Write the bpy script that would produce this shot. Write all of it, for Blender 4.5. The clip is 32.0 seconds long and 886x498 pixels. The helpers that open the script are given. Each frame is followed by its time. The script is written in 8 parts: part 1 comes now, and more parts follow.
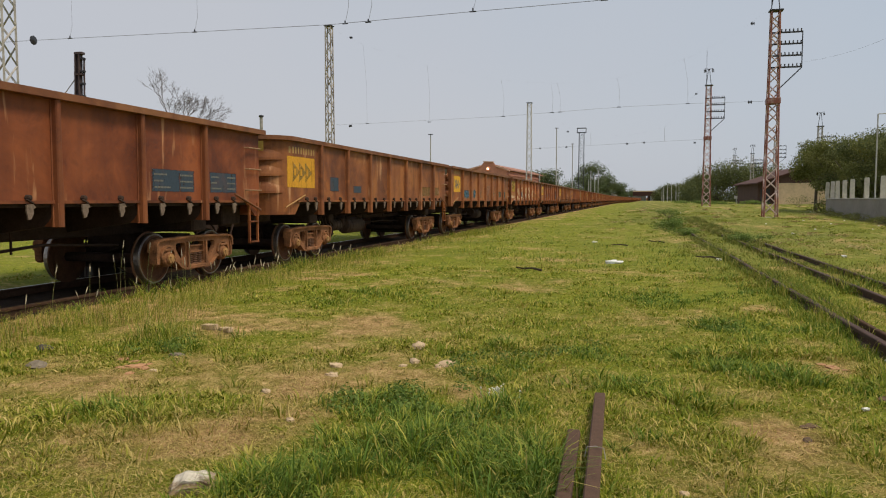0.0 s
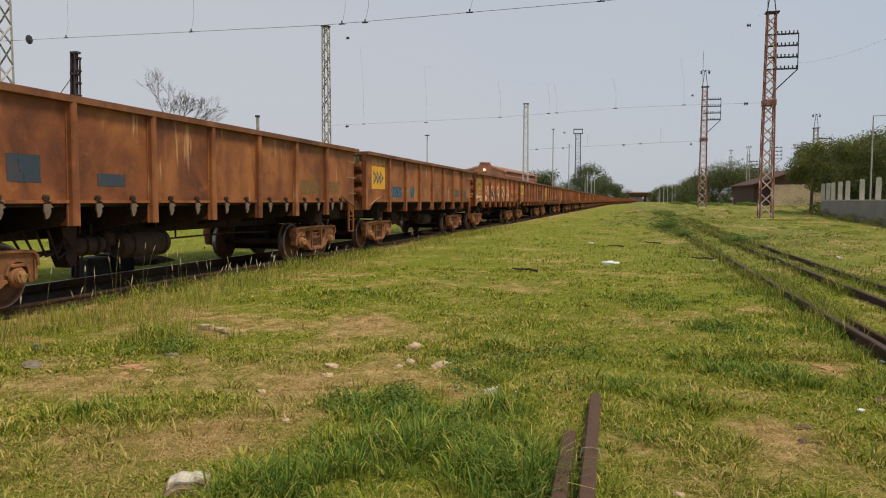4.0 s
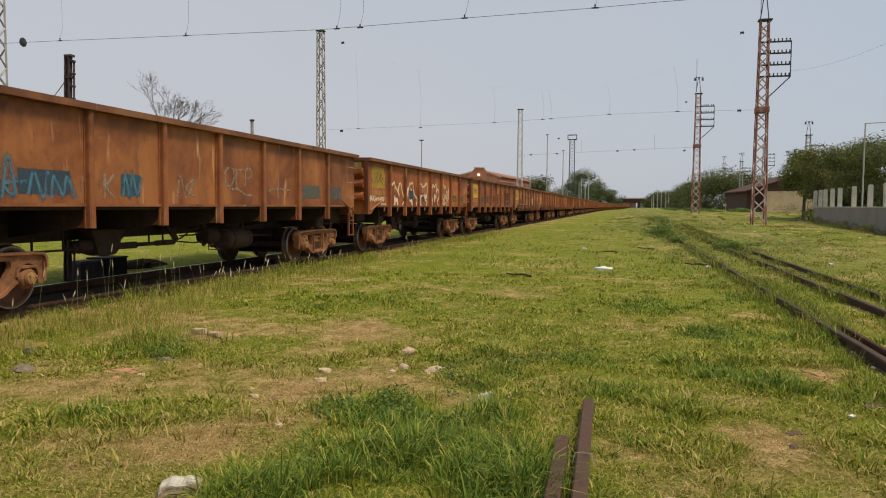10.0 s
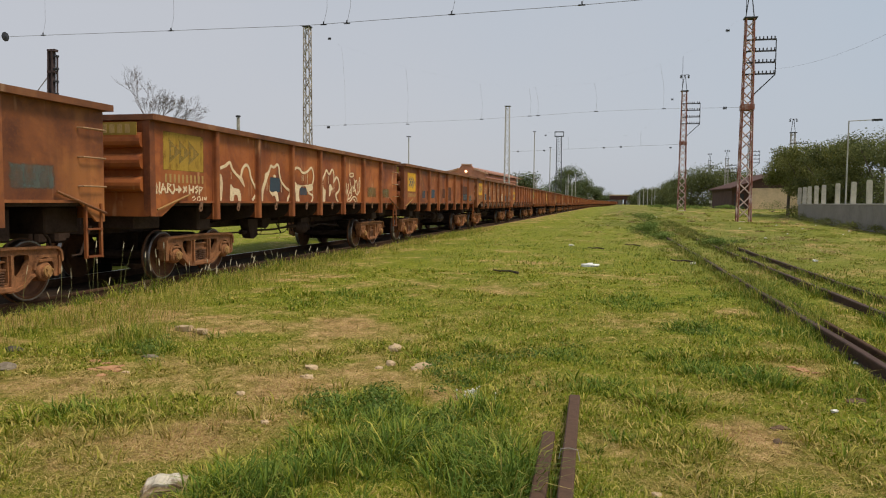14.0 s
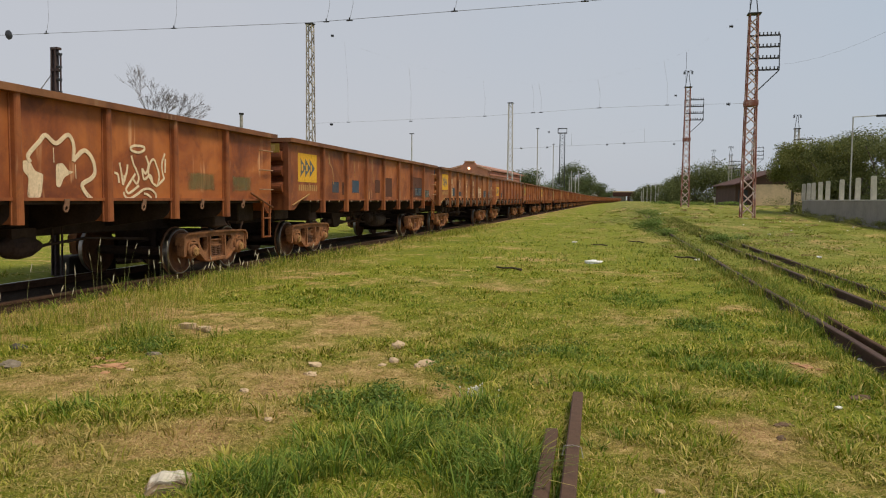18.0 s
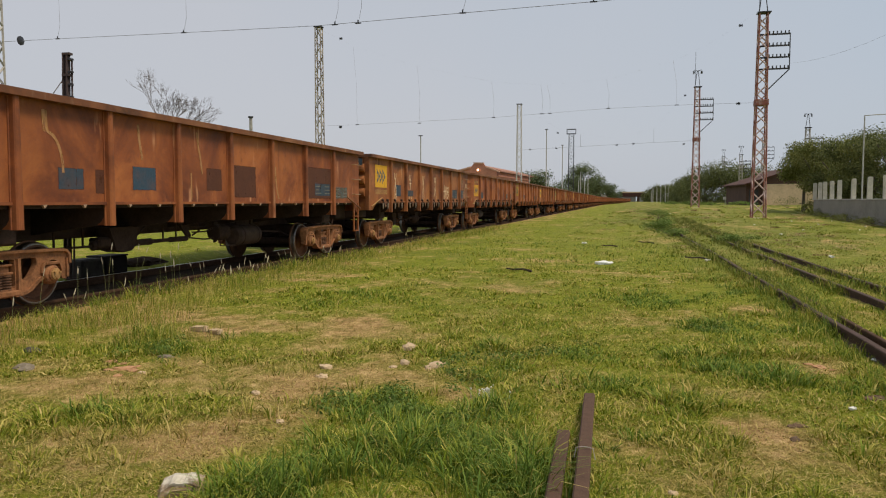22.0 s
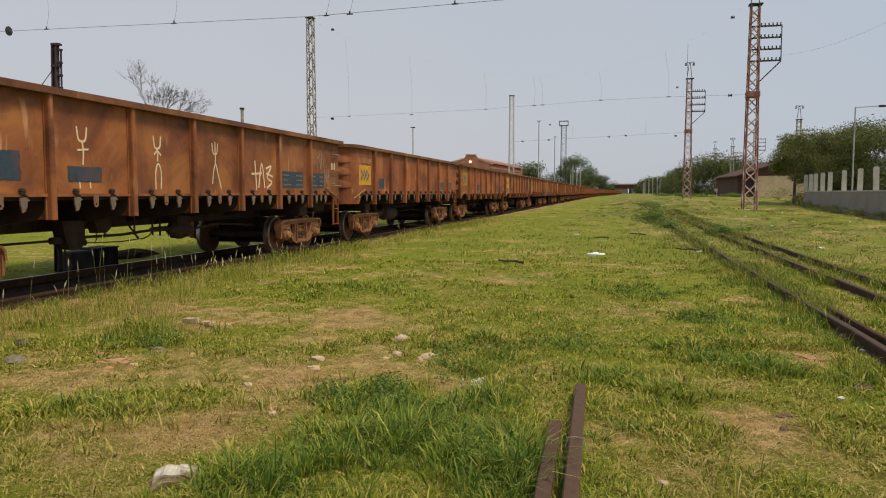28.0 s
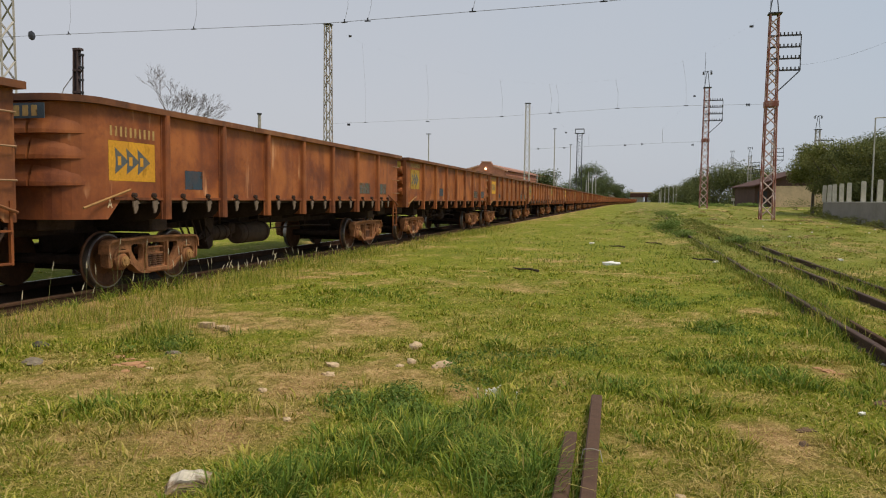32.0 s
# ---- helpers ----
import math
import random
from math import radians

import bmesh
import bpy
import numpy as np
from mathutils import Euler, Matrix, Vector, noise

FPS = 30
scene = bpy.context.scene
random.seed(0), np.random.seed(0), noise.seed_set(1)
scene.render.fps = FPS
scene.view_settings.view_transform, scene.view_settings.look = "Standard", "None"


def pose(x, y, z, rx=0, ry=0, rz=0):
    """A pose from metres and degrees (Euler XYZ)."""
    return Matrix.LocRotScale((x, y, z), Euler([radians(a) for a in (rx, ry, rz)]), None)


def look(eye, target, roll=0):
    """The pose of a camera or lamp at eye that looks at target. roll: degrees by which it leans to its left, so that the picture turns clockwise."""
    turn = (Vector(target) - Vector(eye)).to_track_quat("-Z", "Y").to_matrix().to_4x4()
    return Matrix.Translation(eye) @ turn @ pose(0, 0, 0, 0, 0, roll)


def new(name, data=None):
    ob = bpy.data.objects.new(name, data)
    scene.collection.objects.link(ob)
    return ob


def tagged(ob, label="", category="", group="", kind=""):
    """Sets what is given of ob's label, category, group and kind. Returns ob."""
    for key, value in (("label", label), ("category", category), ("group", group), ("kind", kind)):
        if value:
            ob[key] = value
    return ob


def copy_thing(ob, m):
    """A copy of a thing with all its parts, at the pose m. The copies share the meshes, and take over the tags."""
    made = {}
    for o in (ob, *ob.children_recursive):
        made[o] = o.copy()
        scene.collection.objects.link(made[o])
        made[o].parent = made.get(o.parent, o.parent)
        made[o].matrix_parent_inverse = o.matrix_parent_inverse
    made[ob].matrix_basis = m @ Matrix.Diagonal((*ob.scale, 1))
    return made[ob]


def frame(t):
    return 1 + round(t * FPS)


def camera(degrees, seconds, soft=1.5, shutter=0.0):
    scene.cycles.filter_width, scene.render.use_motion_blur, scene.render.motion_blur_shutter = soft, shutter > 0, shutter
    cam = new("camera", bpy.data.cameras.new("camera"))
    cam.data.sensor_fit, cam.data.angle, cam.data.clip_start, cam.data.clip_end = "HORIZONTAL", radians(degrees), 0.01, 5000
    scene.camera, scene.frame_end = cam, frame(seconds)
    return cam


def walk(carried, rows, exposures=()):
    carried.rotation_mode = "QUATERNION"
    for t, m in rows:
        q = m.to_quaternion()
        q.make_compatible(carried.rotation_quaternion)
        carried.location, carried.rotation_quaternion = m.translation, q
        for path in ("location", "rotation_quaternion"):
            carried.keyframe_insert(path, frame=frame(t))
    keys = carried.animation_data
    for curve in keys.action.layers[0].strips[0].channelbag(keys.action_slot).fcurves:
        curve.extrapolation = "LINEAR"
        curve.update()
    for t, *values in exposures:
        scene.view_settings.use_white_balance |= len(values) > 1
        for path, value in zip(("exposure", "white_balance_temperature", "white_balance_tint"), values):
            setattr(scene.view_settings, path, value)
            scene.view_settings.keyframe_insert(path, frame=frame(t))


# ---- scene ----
# ---- camera: hand-held, standing beside the track ----
cam = camera(62.0, 32.0, soft=1.1)
PATH = [
    (0, pose(0.001, -0.001, 1.445, 86.186, 0.013, 14.463)),
    (0.5, pose(0.005, 0.004, 1.448, 86.308, -0.058, 14.046)),
    (1, pose(0.005, 0.002, 1.444, 86.363, -0.187, 14.070)),
    (1.5, pose(0.008, -0.000, 1.448, 86.246, -0.033, 14.213)),
    (2, pose(0.005, -0.002, 1.448, 86.298, -0.067, 14.067)),
    (2.5, pose(0.004, -0.008, 1.448, 86.342, -0.064, 14.041)),
    (3, pose(0.005, 0.002, 1.444, 86.324, 0.002, 14.144)),
    (3.5, pose(0.003, 0.003, 1.444, 86.216, -0.097, 14.245)),
    (5.5, pose(0.004, -0.003, 1.445, 86.374, -0.177, 13.998)),
    (6, pose(0.002, -0.002, 1.445, 86.164, -0.140, 14.193)),
    (6.5, pose(0.005, -0.003, 1.448, 86.335, -0.211, 14.097)),
    (7, pose(0.000, -0.004, 1.449, 86.265, -0.252, 14.048)),
    (7.5, pose(0.003, -0.002, 1.449, 86.295, -0.187, 13.786)),
    (8, pose(-0.001, 0.001, 1.445, 86.316, -0.085, 14.068)),
    (8.5, pose(0.002, 0.002, 1.445, 86.405, -0.208, 14.117)),
    (9, pose(-0.000, 0.000, 1.450, 86.440, -0.350, 14.000)),
    (9.5, pose(0.006, -0.006, 1.447, 86.631, -0.469, 13.880)),
    (10, pose(0.007, -0.007, 1.445, 86.625, -0.392, 13.744)),
    (10.5, pose(0.006, -0.005, 1.446, 86.534, -0.464, 13.718)),
    (11, pose(0.005, -0.004, 1.446, 86.479, -0.440, 13.751)),
    (11.5, pose(0.006, -0.003, 1.445, 86.512, -0.348, 13.756)),
    (12, pose(0.006, -0.004, 1.446, 86.345, -0.374, 13.653)),
    (12.5, pose(0.003, -0.002, 1.446, 86.276, -0.437, 13.711)),
    (13, pose(0.008, -0.004, 1.444, 86.297, -0.440, 13.539)),
    (13.5, pose(0.009, -0.003, 1.443, 86.385, -0.476, 13.220)),
    (14, pose(0.010, -0.006, 1.445, 86.374, -0.439, 12.756)),
    (14.5, pose(0.011, -0.007, 1.442, 86.468, -0.538, 12.942)),
    (16.5, pose(0.009, -0.003, 1.439, 86.078, -0.383, 12.993)),
    (17, pose(0.010, -0.003, 1.445, 86.141, -0.504, 12.961)),
    (17.5, pose(0.013, -0.003, 1.441, 85.992, -0.356, 13.054)),
    (18, pose(0.012, -0.004, 1.446, 86.140, -0.316, 13.002)),
    (18.5, pose(0.012, -0.008, 1.445, 86.269, -0.301, 13.001)),
    (19, pose(0.009, -0.006, 1.447, 86.290, -0.121, 13.069)),
    (19.5, pose(0.018, -0.009, 1.441, 86.248, -0.234, 12.968)),
    (20, pose(0.014, -0.003, 1.445, 86.090, -0.171, 13.135)),
    (20.5, pose(0.001, -0.004, 1.445, 86.246, 0.090, 13.570)),
    (21, pose(-0.002, -0.001, 1.446, 86.380, -0.009, 14.158)),
    (21.5, pose(0.002, -0.002, 1.445, 86.422, 0.033, 13.995)),
    (22, pose(0.006, -0.006, 1.446, 86.272, 0.054, 13.709)),
    (22.5, pose(0.008, -0.004, 1.445, 86.149, 0.044, 13.654)),
    (23, pose(0.004, -0.002, 1.443, 86.080, 0.076, 13.679)),
    (23.5, pose(0.004, -0.003, 1.446, 86.244, 0.042, 13.642)),
    (24, pose(0.006, -0.002, 1.445, 86.269, 0.091, 13.545)),
    (24.5, pose(0.001, -0.000, 1.445, 86.322, -0.008, 13.332)),
    (25, pose(0.007, -0.008, 1.447, 86.119, -0.063, 13.294)),
    (25.5, pose(0.007, 0.001, 1.444, 85.985, 0.109, 13.296)),
    (27.5, pose(0.009, -0.004, 1.443, 85.937, 0.039, 13.100)),
    (28, pose(0.011, -0.008, 1.443, 85.643, 0.066, 13.121)),
    (28.5, pose(0.006, -0.000, 1.441, 85.727, 0.039, 13.081)),
    (29, pose(0.009, -0.002, 1.444, 85.797, 0.025, 13.169)),
    (29.5, pose(0.009, -0.004, 1.443, 85.812, 0.063, 13.219)),
    (30, pose(0.009, -0.005, 1.445, 85.788, 0.059, 13.147)),
    (30.5, pose(0.007, -0.003, 1.440, 85.683, 0.024, 13.425)),
    (31, pose(0.005, 0.001, 1.443, 85.784, 0.090, 13.480)),
    (31.2, pose(0.004, 0.001, 1.443, 85.950, 0.090, 13.560)),
    (31.4, pose(-0.004, 0.002, 1.444, 85.680, 0.180, 14.080)),
    (31.5, pose(-0.010, 0.003, 1.445, 85.363, 0.250, 14.698)),
    (31.6, pose(-0.010, 0.003, 1.446, 85.780, 0.050, 14.720)),
    (31.7, pose(-0.009, 0.002, 1.448, 86.180, -0.300, 14.220)),
    (31.8, pose(-0.008, 0.001, 1.450, 86.170, -0.450, 14.280)),
    (32, pose(-0.008, -0.000, 1.453, 86.148, -0.539, 14.270)),
]
walk(cam, PATH)

# ---- light: hazy afternoon sky with a weak, veiled sun ----
SUN_EL, SUN_AZ = 60.0, 100.0      # elevation; compass angle from +y towards +x
world = bpy.data.worlds.new("world")
scene.world = world
world.use_nodes = True
wn, wl = world.node_tree.nodes, world.node_tree.links
wn.clear()
sky = wn.new("ShaderNodeTexSky")
sky.sky_type = "NISHITA"
sky.sun_disc = False
sky.sun_elevation, sky.sun_rotation = radians(SUN_EL), radians(SUN_AZ)
sky.air_density, sky.dust_density, sky.ozone_density = 1.0, 3.0, 1.0
haze = wn.new("ShaderNodeMix")
haze.data_type = "RGBA"
haze.inputs["Factor"].default_value = 0.86
veil = wn.new("ShaderNodeMix")          # the veil of cloud is whiter over the town, thinner and bluer over the fields
veil.data_type = "RGBA"
veil.inputs["A"].default_value = (6.72, 6.90, 7.42, 1.0)
veil.inputs["B"].default_value = (5.72, 6.55, 7.55, 1.0)
wtc = wn.new("ShaderNodeTexCoord")
wdot = wn.new("ShaderNodeVectorMath")
wdot.operation = "DOT_PRODUCT"
wdot.inputs[1].default_value = (0.70, 0.0, 0.72)
wcloud = wn.new("ShaderNodeTexNoise")
wcloud.inputs["Scale"].default_value, wcloud.inputs["Detail"].default_value, wcloud.inputs["Roughness"].default_value = 2.2, 5, 0.55
wsum = wn.new("ShaderNodeMath")
wsum.operation = "MULTIPLY_ADD"
wsum.inputs[1].default_value = 0.45
wramp = wn.new("ShaderNodeMapRange")
wramp.inputs["From Min"].default_value, wramp.inputs["From Max"].default_value = 0.05, 0.72
wl.new(wtc.outputs["Generated"], wdot.inputs[0])
wl.new(wtc.outputs["Generated"], wcloud.inputs["Vector"])
wl.new(wcloud.outputs["Fac"], wsum.inputs[0])
wl.new(wdot.outputs["Value"], wsum.inputs[2])
wl.new(wsum.outputs[0], wramp.inputs["Value"])
wl.new(wramp.outputs["Result"], veil.inputs["Factor"])
wl.new(veil.outputs["Result"], haze.inputs["B"])
wbg = wn.new("ShaderNodeBackground")
wbg.inputs["Strength"].default_value = 0.086
wout = wn.new("ShaderNodeOutputWorld")
wl.new(sky.outputs["Color"], haze.inputs["A"])
wl.new(haze.outputs["Result"], wbg.inputs["Color"])
wl.new(wbg.outputs["Background"], wout.inputs["Surface"])
sun = new("sun", bpy.data.lights.new("sun", "SUN"))
sun.data.energy, sun.data.angle, sun.data.color = 2.95, radians(18), (1.0, 0.86, 0.66)
_a, _e = radians(SUN_AZ), radians(SUN_EL)
sun.matrix_world = look((60 * math.sin(_a) * math.cos(_e), 60 * math.cos(_a) * math.cos(_e), 60 * math.sin(_e)), (0, 0, 0))
scene.view_settings.exposure = 0.0

# ---- materials ----
class Mat:
    """A small wrapper that builds node materials."""

    def __init__(self, name, rough=0.8, metal=0.0, spec=0.4):
        self.m = bpy.data.materials.new(name)
        self.m.use_nodes = True
        self.n, self.l = self.m.node_tree.nodes, self.m.node_tree.links
        self.b = self.n["Principled BSDF"]
        self.b.inputs["Roughness"].default_value = rough
        self.b.inputs["Metallic"].default_value = metal
        self.b.inputs["Specular IOR Level"].default_value = spec
        self.vec = None

    def coords(self, shift=True, scale=(1, 1, 1), start=None):
        tc = self.n.new("ShaderNodeTexCoord")
        mp = self.n.new("ShaderNodeMapping")
        mp.inputs["Scale"].default_value = scale
        self.l.new(tc.outputs["Object"], mp.inputs["Vector"])
        if start is not None:
            mp.inputs["Location"].default_value = (start * 3.7, start * 5.3, start * 7.1)
        elif shift:
            oi = self.n.new("ShaderNodeObjectInfo")
            mul = self.n.new("ShaderNodeVectorMath")
            mul.operation = "SCALE"
            mul.inputs[0].default_value = (37.0, 53.0, 71.0)
            self.l.new(oi.outputs["Random"], mul.inputs["Scale"])
            self.l.new(mul.outputs[0], mp.inputs["Location"])
        return mp.outputs["Vector"]

    def noise(self, vec, scale, detail=5, rough=0.6, dist=0.0):
        t = self.n.new("ShaderNodeTexNoise")
        t.inputs["Scale"].default_value = scale
        t.inputs["Detail"].default_value = detail
        t.inputs["Roughness"].default_value = rough
        t.inputs["Distortion"].default_value = dist
        if vec is not None:
            self.l.new(vec, t.inputs["Vector"])
        return t.outputs["Fac"]

    def ramp(self, fac, *stops):
        r = self.n.new("ShaderNodeValToRGB")
        e = r.color_ramp.elements
        while len(e) < len(stops):
            e.new(0.5)
        for el, (p, c) in zip(e, stops):
            el.position = p
            el.color = (*c, 1) if not isinstance(c, (int, float)) else (c, c, c, 1)
        self.l.new(fac, r.inputs["Fac"])
        return r.outputs["Color"]

    def mix(self, fac, a, b, mode="MIX"):
        x = self.n.new("ShaderNodeMix")
        x.data_type = "RGBA"
        x.blend_type = mode
        for key, v in (("Factor", fac), ("A", a), ("B", b)):
            if isinstance(v, (int, float)):
                x.inputs[key].default_value = v
            elif isinstance(v, tuple):
                x.inputs[key].default_value = (*v, 1)
            else:
                self.l.new(v, x.inputs[key])
        return x.outputs["Result"]

    def math(self, op, a, b=0.0):
        x = self.n.new("ShaderNodeMath")
        x.operation = op
        for i, v in enumerate((a, b)):
            if isinstance(v, (int, float)):
                x.inputs[i].default_value = v
            else:
                self.l.new(v, x.inputs[i])
        return x.outputs[0]

    def color(self, c):
        if isinstance(c, tuple):
            self.b.inputs["Base Color"].default_value = (*c, 1)
        else:
            self.l.new(c, self.b.inputs["Base Color"])
        return self

    def rough(self, f):
        self.l.new(f, self.b.inputs["Roughness"])
        return self

    def bump(self, f, strength=0.3, distance=0.01):
        bp = self.n.new("ShaderNodeBump")
        bp.inputs["Strength"].default_value = strength
        bp.inputs["Distance"].default_value = distance
        self.l.new(f, bp.inputs["Height"])
        self.l.new(bp.outputs["Normal"], self.b.inputs["Normal"])
        return self

    def glow_through(self, col, share):
        """Thin leaves: a share of the light passes through and scatters on the far side."""
        tr = self.n.new("ShaderNodeBsdfTranslucent")
        self.l.new(col, tr.inputs["Color"])
        mx = self.n.new("ShaderNodeMixShader")
        mx.inputs["Fac"].default_value = share
        self.l.new(self.b.outputs[0], mx.inputs[1])
        self.l.new(tr.outputs[0], mx.inputs[2])
        self.l.new(mx.outputs[0], self.n["Material Output"].inputs["Surface"])

    def attr(self, name):
        a = self.n.new("ShaderNodeAttribute")
        a.attribute_name = name
        return a


def simple(name, c, rough=0.8, metal=0.0, var=0.35, scale=6.0, bump=0.2, spec=0.4):
    """A worn surface: the colour with stains at two scales and a fine relief."""
    m = Mat(name, rough, metal, spec)
    v = m.coords()
    a = m.noise(v, scale, 6, 0.65)
    b = m.noise(v, scale * 7, 4, 0.6)
    dark = tuple(x * (1 - var) for x in c)
    light = tuple(min(1, x * (1 + var)) for x in c)
    col = m.ramp(m.mix(0.35, a, b), (0.3, dark), (0.5, c), (0.72, light))
    m.color(col)
    if bump:
        m.bump(b, bump, 0.004)
    return m.m


def rusty(name, base, dark, light, streak, sheets=False, start=None):
    """Rusted painted steel sheet: clouds of rust, run-off streaks down the sheet, fine pitting."""
    m = Mat(name, 0.7, 0.0, 0.28)
    v = m.coords(start=start)
    cloud = m.noise(v, 0.8, 7, 0.62, 0.6)
    blot = m.noise(v, 3.1, 6, 0.65, 0.4)
    fine = m.noise(v, 22, 6, 0.7)
    runs = m.noise(m.coords(True, (1.7, 1.7, 0.26), start), 1.6, 4, 0.5, 0.5)
    runs2 = m.noise(m.coords(True, (3.6, 3.6, 0.50), start), 2.0, 3, 0.45, 0.35)
    where = m.noise(v, 0.9, 3, 0.5)
    col = m.ramp(cloud, (0.34, dark), (0.48, base), (0.62, light))
    col = m.mix(m.ramp(blot, (0.56, 0.0), (0.70, 0.55)), col, dark)
    col = m.mix(m.ramp(blot, (0.28, 0.5), (0.42, 0.0)), col, tuple(x * 1.15 for x in light))
    col = m.mix(m.ramp(runs, (0.50, 0.0), (0.72, 0.5)), col, dark)
    pale = m.math("MULTIPLY", m.ramp(runs2, (0.60, 0.0), (0.70, 0.9)), m.ramp(where, (0.52, 0.0), (0.60, 1.0)))
    col = m.mix(pale, col, streak)
    col = m.mix(m.ramp(fine, (0.50, 0.0), (0.80, 0.30)), col, tuple(x * 1.25 for x in light))
    col = m.mix(m.ramp(fine, (0.22, 0.45), (0.42, 0.0)), col, tuple(x * 0.7 for x in dark))
    dents = None
    if sheets:   # each sheet between two posts has weathered to a tone of its own, and is slightly buckled
        sep = m.n.new("ShaderNodeSeparateXYZ")
        tc = m.n.new("ShaderNodeTexCoord")
        m.l.new(tc.outputs["Object"], sep.inputs[0])
        bay = m.math("FLOOR", m.math("DIVIDE", m.math("SUBTRACT", sep.outputs["Y"], 2.0), 1.667))
        wnz = m.n.new("ShaderNodeTexWhiteNoise")
        wnz.noise_dimensions = "1D"
        m.l.new(m.math("ADD", bay, 91.0 * base[0] + 7.3 * (start or 0)), wnz.inputs["W"])
        tone = m.ramp(wnz.outputs["Value"], (0.0, (0.80, 0.80, 0.80)), (0.5, (1.0, 1.0, 1.0)), (1.0, (1.16, 1.14, 1.06)))
        col = m.mix(0.6, col, tone, "MULTIPLY")
        dents = m.noise(m.coords(True, (1.0, 1.0, 0.6), start), 1.7, 2, 0.4)
    m.color(col)
    m.rough(m.ramp(fine, (0.3, 0.48), (0.7, 0.78)))
    m.bump(m.mix(0.5, fine, cloud), 0.35, 0.01)
    if dents is not None:
        bp = m.n.new("ShaderNodeBump")
        bp.inputs["Strength"].default_value, bp.inputs["Distance"].default_value = 0.5, 0.10
        m.l.new(dents, bp.inputs["Height"])
        first = m.b.inputs["Normal"].links[0].from_node
        m.l.new(bp.outputs["Normal"], first.inputs["Normal"])
    return m.m


RUST = rusty("rust_sheet", (0.250, 0.086, 0.030), (0.125, 0.044, 0.021), (0.37, 0.142, 0.042), (0.56, 0.29, 0.14), True)
RUST_POST = rusty("rust_post", (0.255, 0.080, 0.026), (0.130, 0.043, 0.018), (0.34, 0.118, 0.036), (0.36, 0.18, 0.09))
RUST_RIM = rusty("rust_rim", (0.175, 0.066, 0.029), (0.085, 0.037, 0.020), (0.24, 0.105, 0.046), (0.28, 0.16, 0.09))
BOGIE = simple("bogie_cast_steel", (0.245, 0.108, 0.046), 0.9, 0.0, 0.72, 5.0, 0.6)
# dark brown underframe, with the shade below the floor put into its colour
UNDER = simple("dark_underframe", (0.052, 0.034, 0.027), 1.0, 0.0, 0.5, 4.0, 0.3, 0.15)
SPRING = simple("dark_rusty_spring", (0.135, 0.066, 0.036), 0.9, 0.0, 0.5, 6.0, 0.4)
WHEEL = simple("brown_wheel_steel", (0.135, 0.060, 0.028), 0.75, 0.1, 0.5, 5.0, 0.2)
TREAD = simple("polished_tread", (0.30, 0.28, 0.26), 0.45, 1.0, 0.4, 8.0, 0.0)
RAIL = simple("rusty_rail", (0.078, 0.043, 0.026), 0.9, 0.0, 0.45, 9.0, 0.3, 0.15)
RAIL_TOP = simple("shiny_rail_head", (0.70, 0.69, 0.67), 0.30, 1.0, 0.15, 9.0, 0.0)
OLD_RAIL = simple("dark_overgrown_rail", (0.066, 0.036, 0.026), 0.85, 0.1, 0.5, 12.0, 0.4)
STUB = simple("brown_old_rail", (0.086, 0.047, 0.029), 0.95, 0.0, 0.35, 18.0, 0.4)
PLATE_YELLOW = simple("faded_yellow_plate", (0.34, 0.22, 0.035), 0.8, 0.0, 0.3, 3.0, 0.1)
PLATE_TEAL = simple("faded_green_plate", (0.13, 0.125, 0.075), 0.8, 0.0, 0.4, 4.0, 0.1)
PLATE_BLUE = simple("grey_blue_plate", (0.055, 0.075, 0.095), 0.8, 0.0, 0.3, 5.0, 0.1)


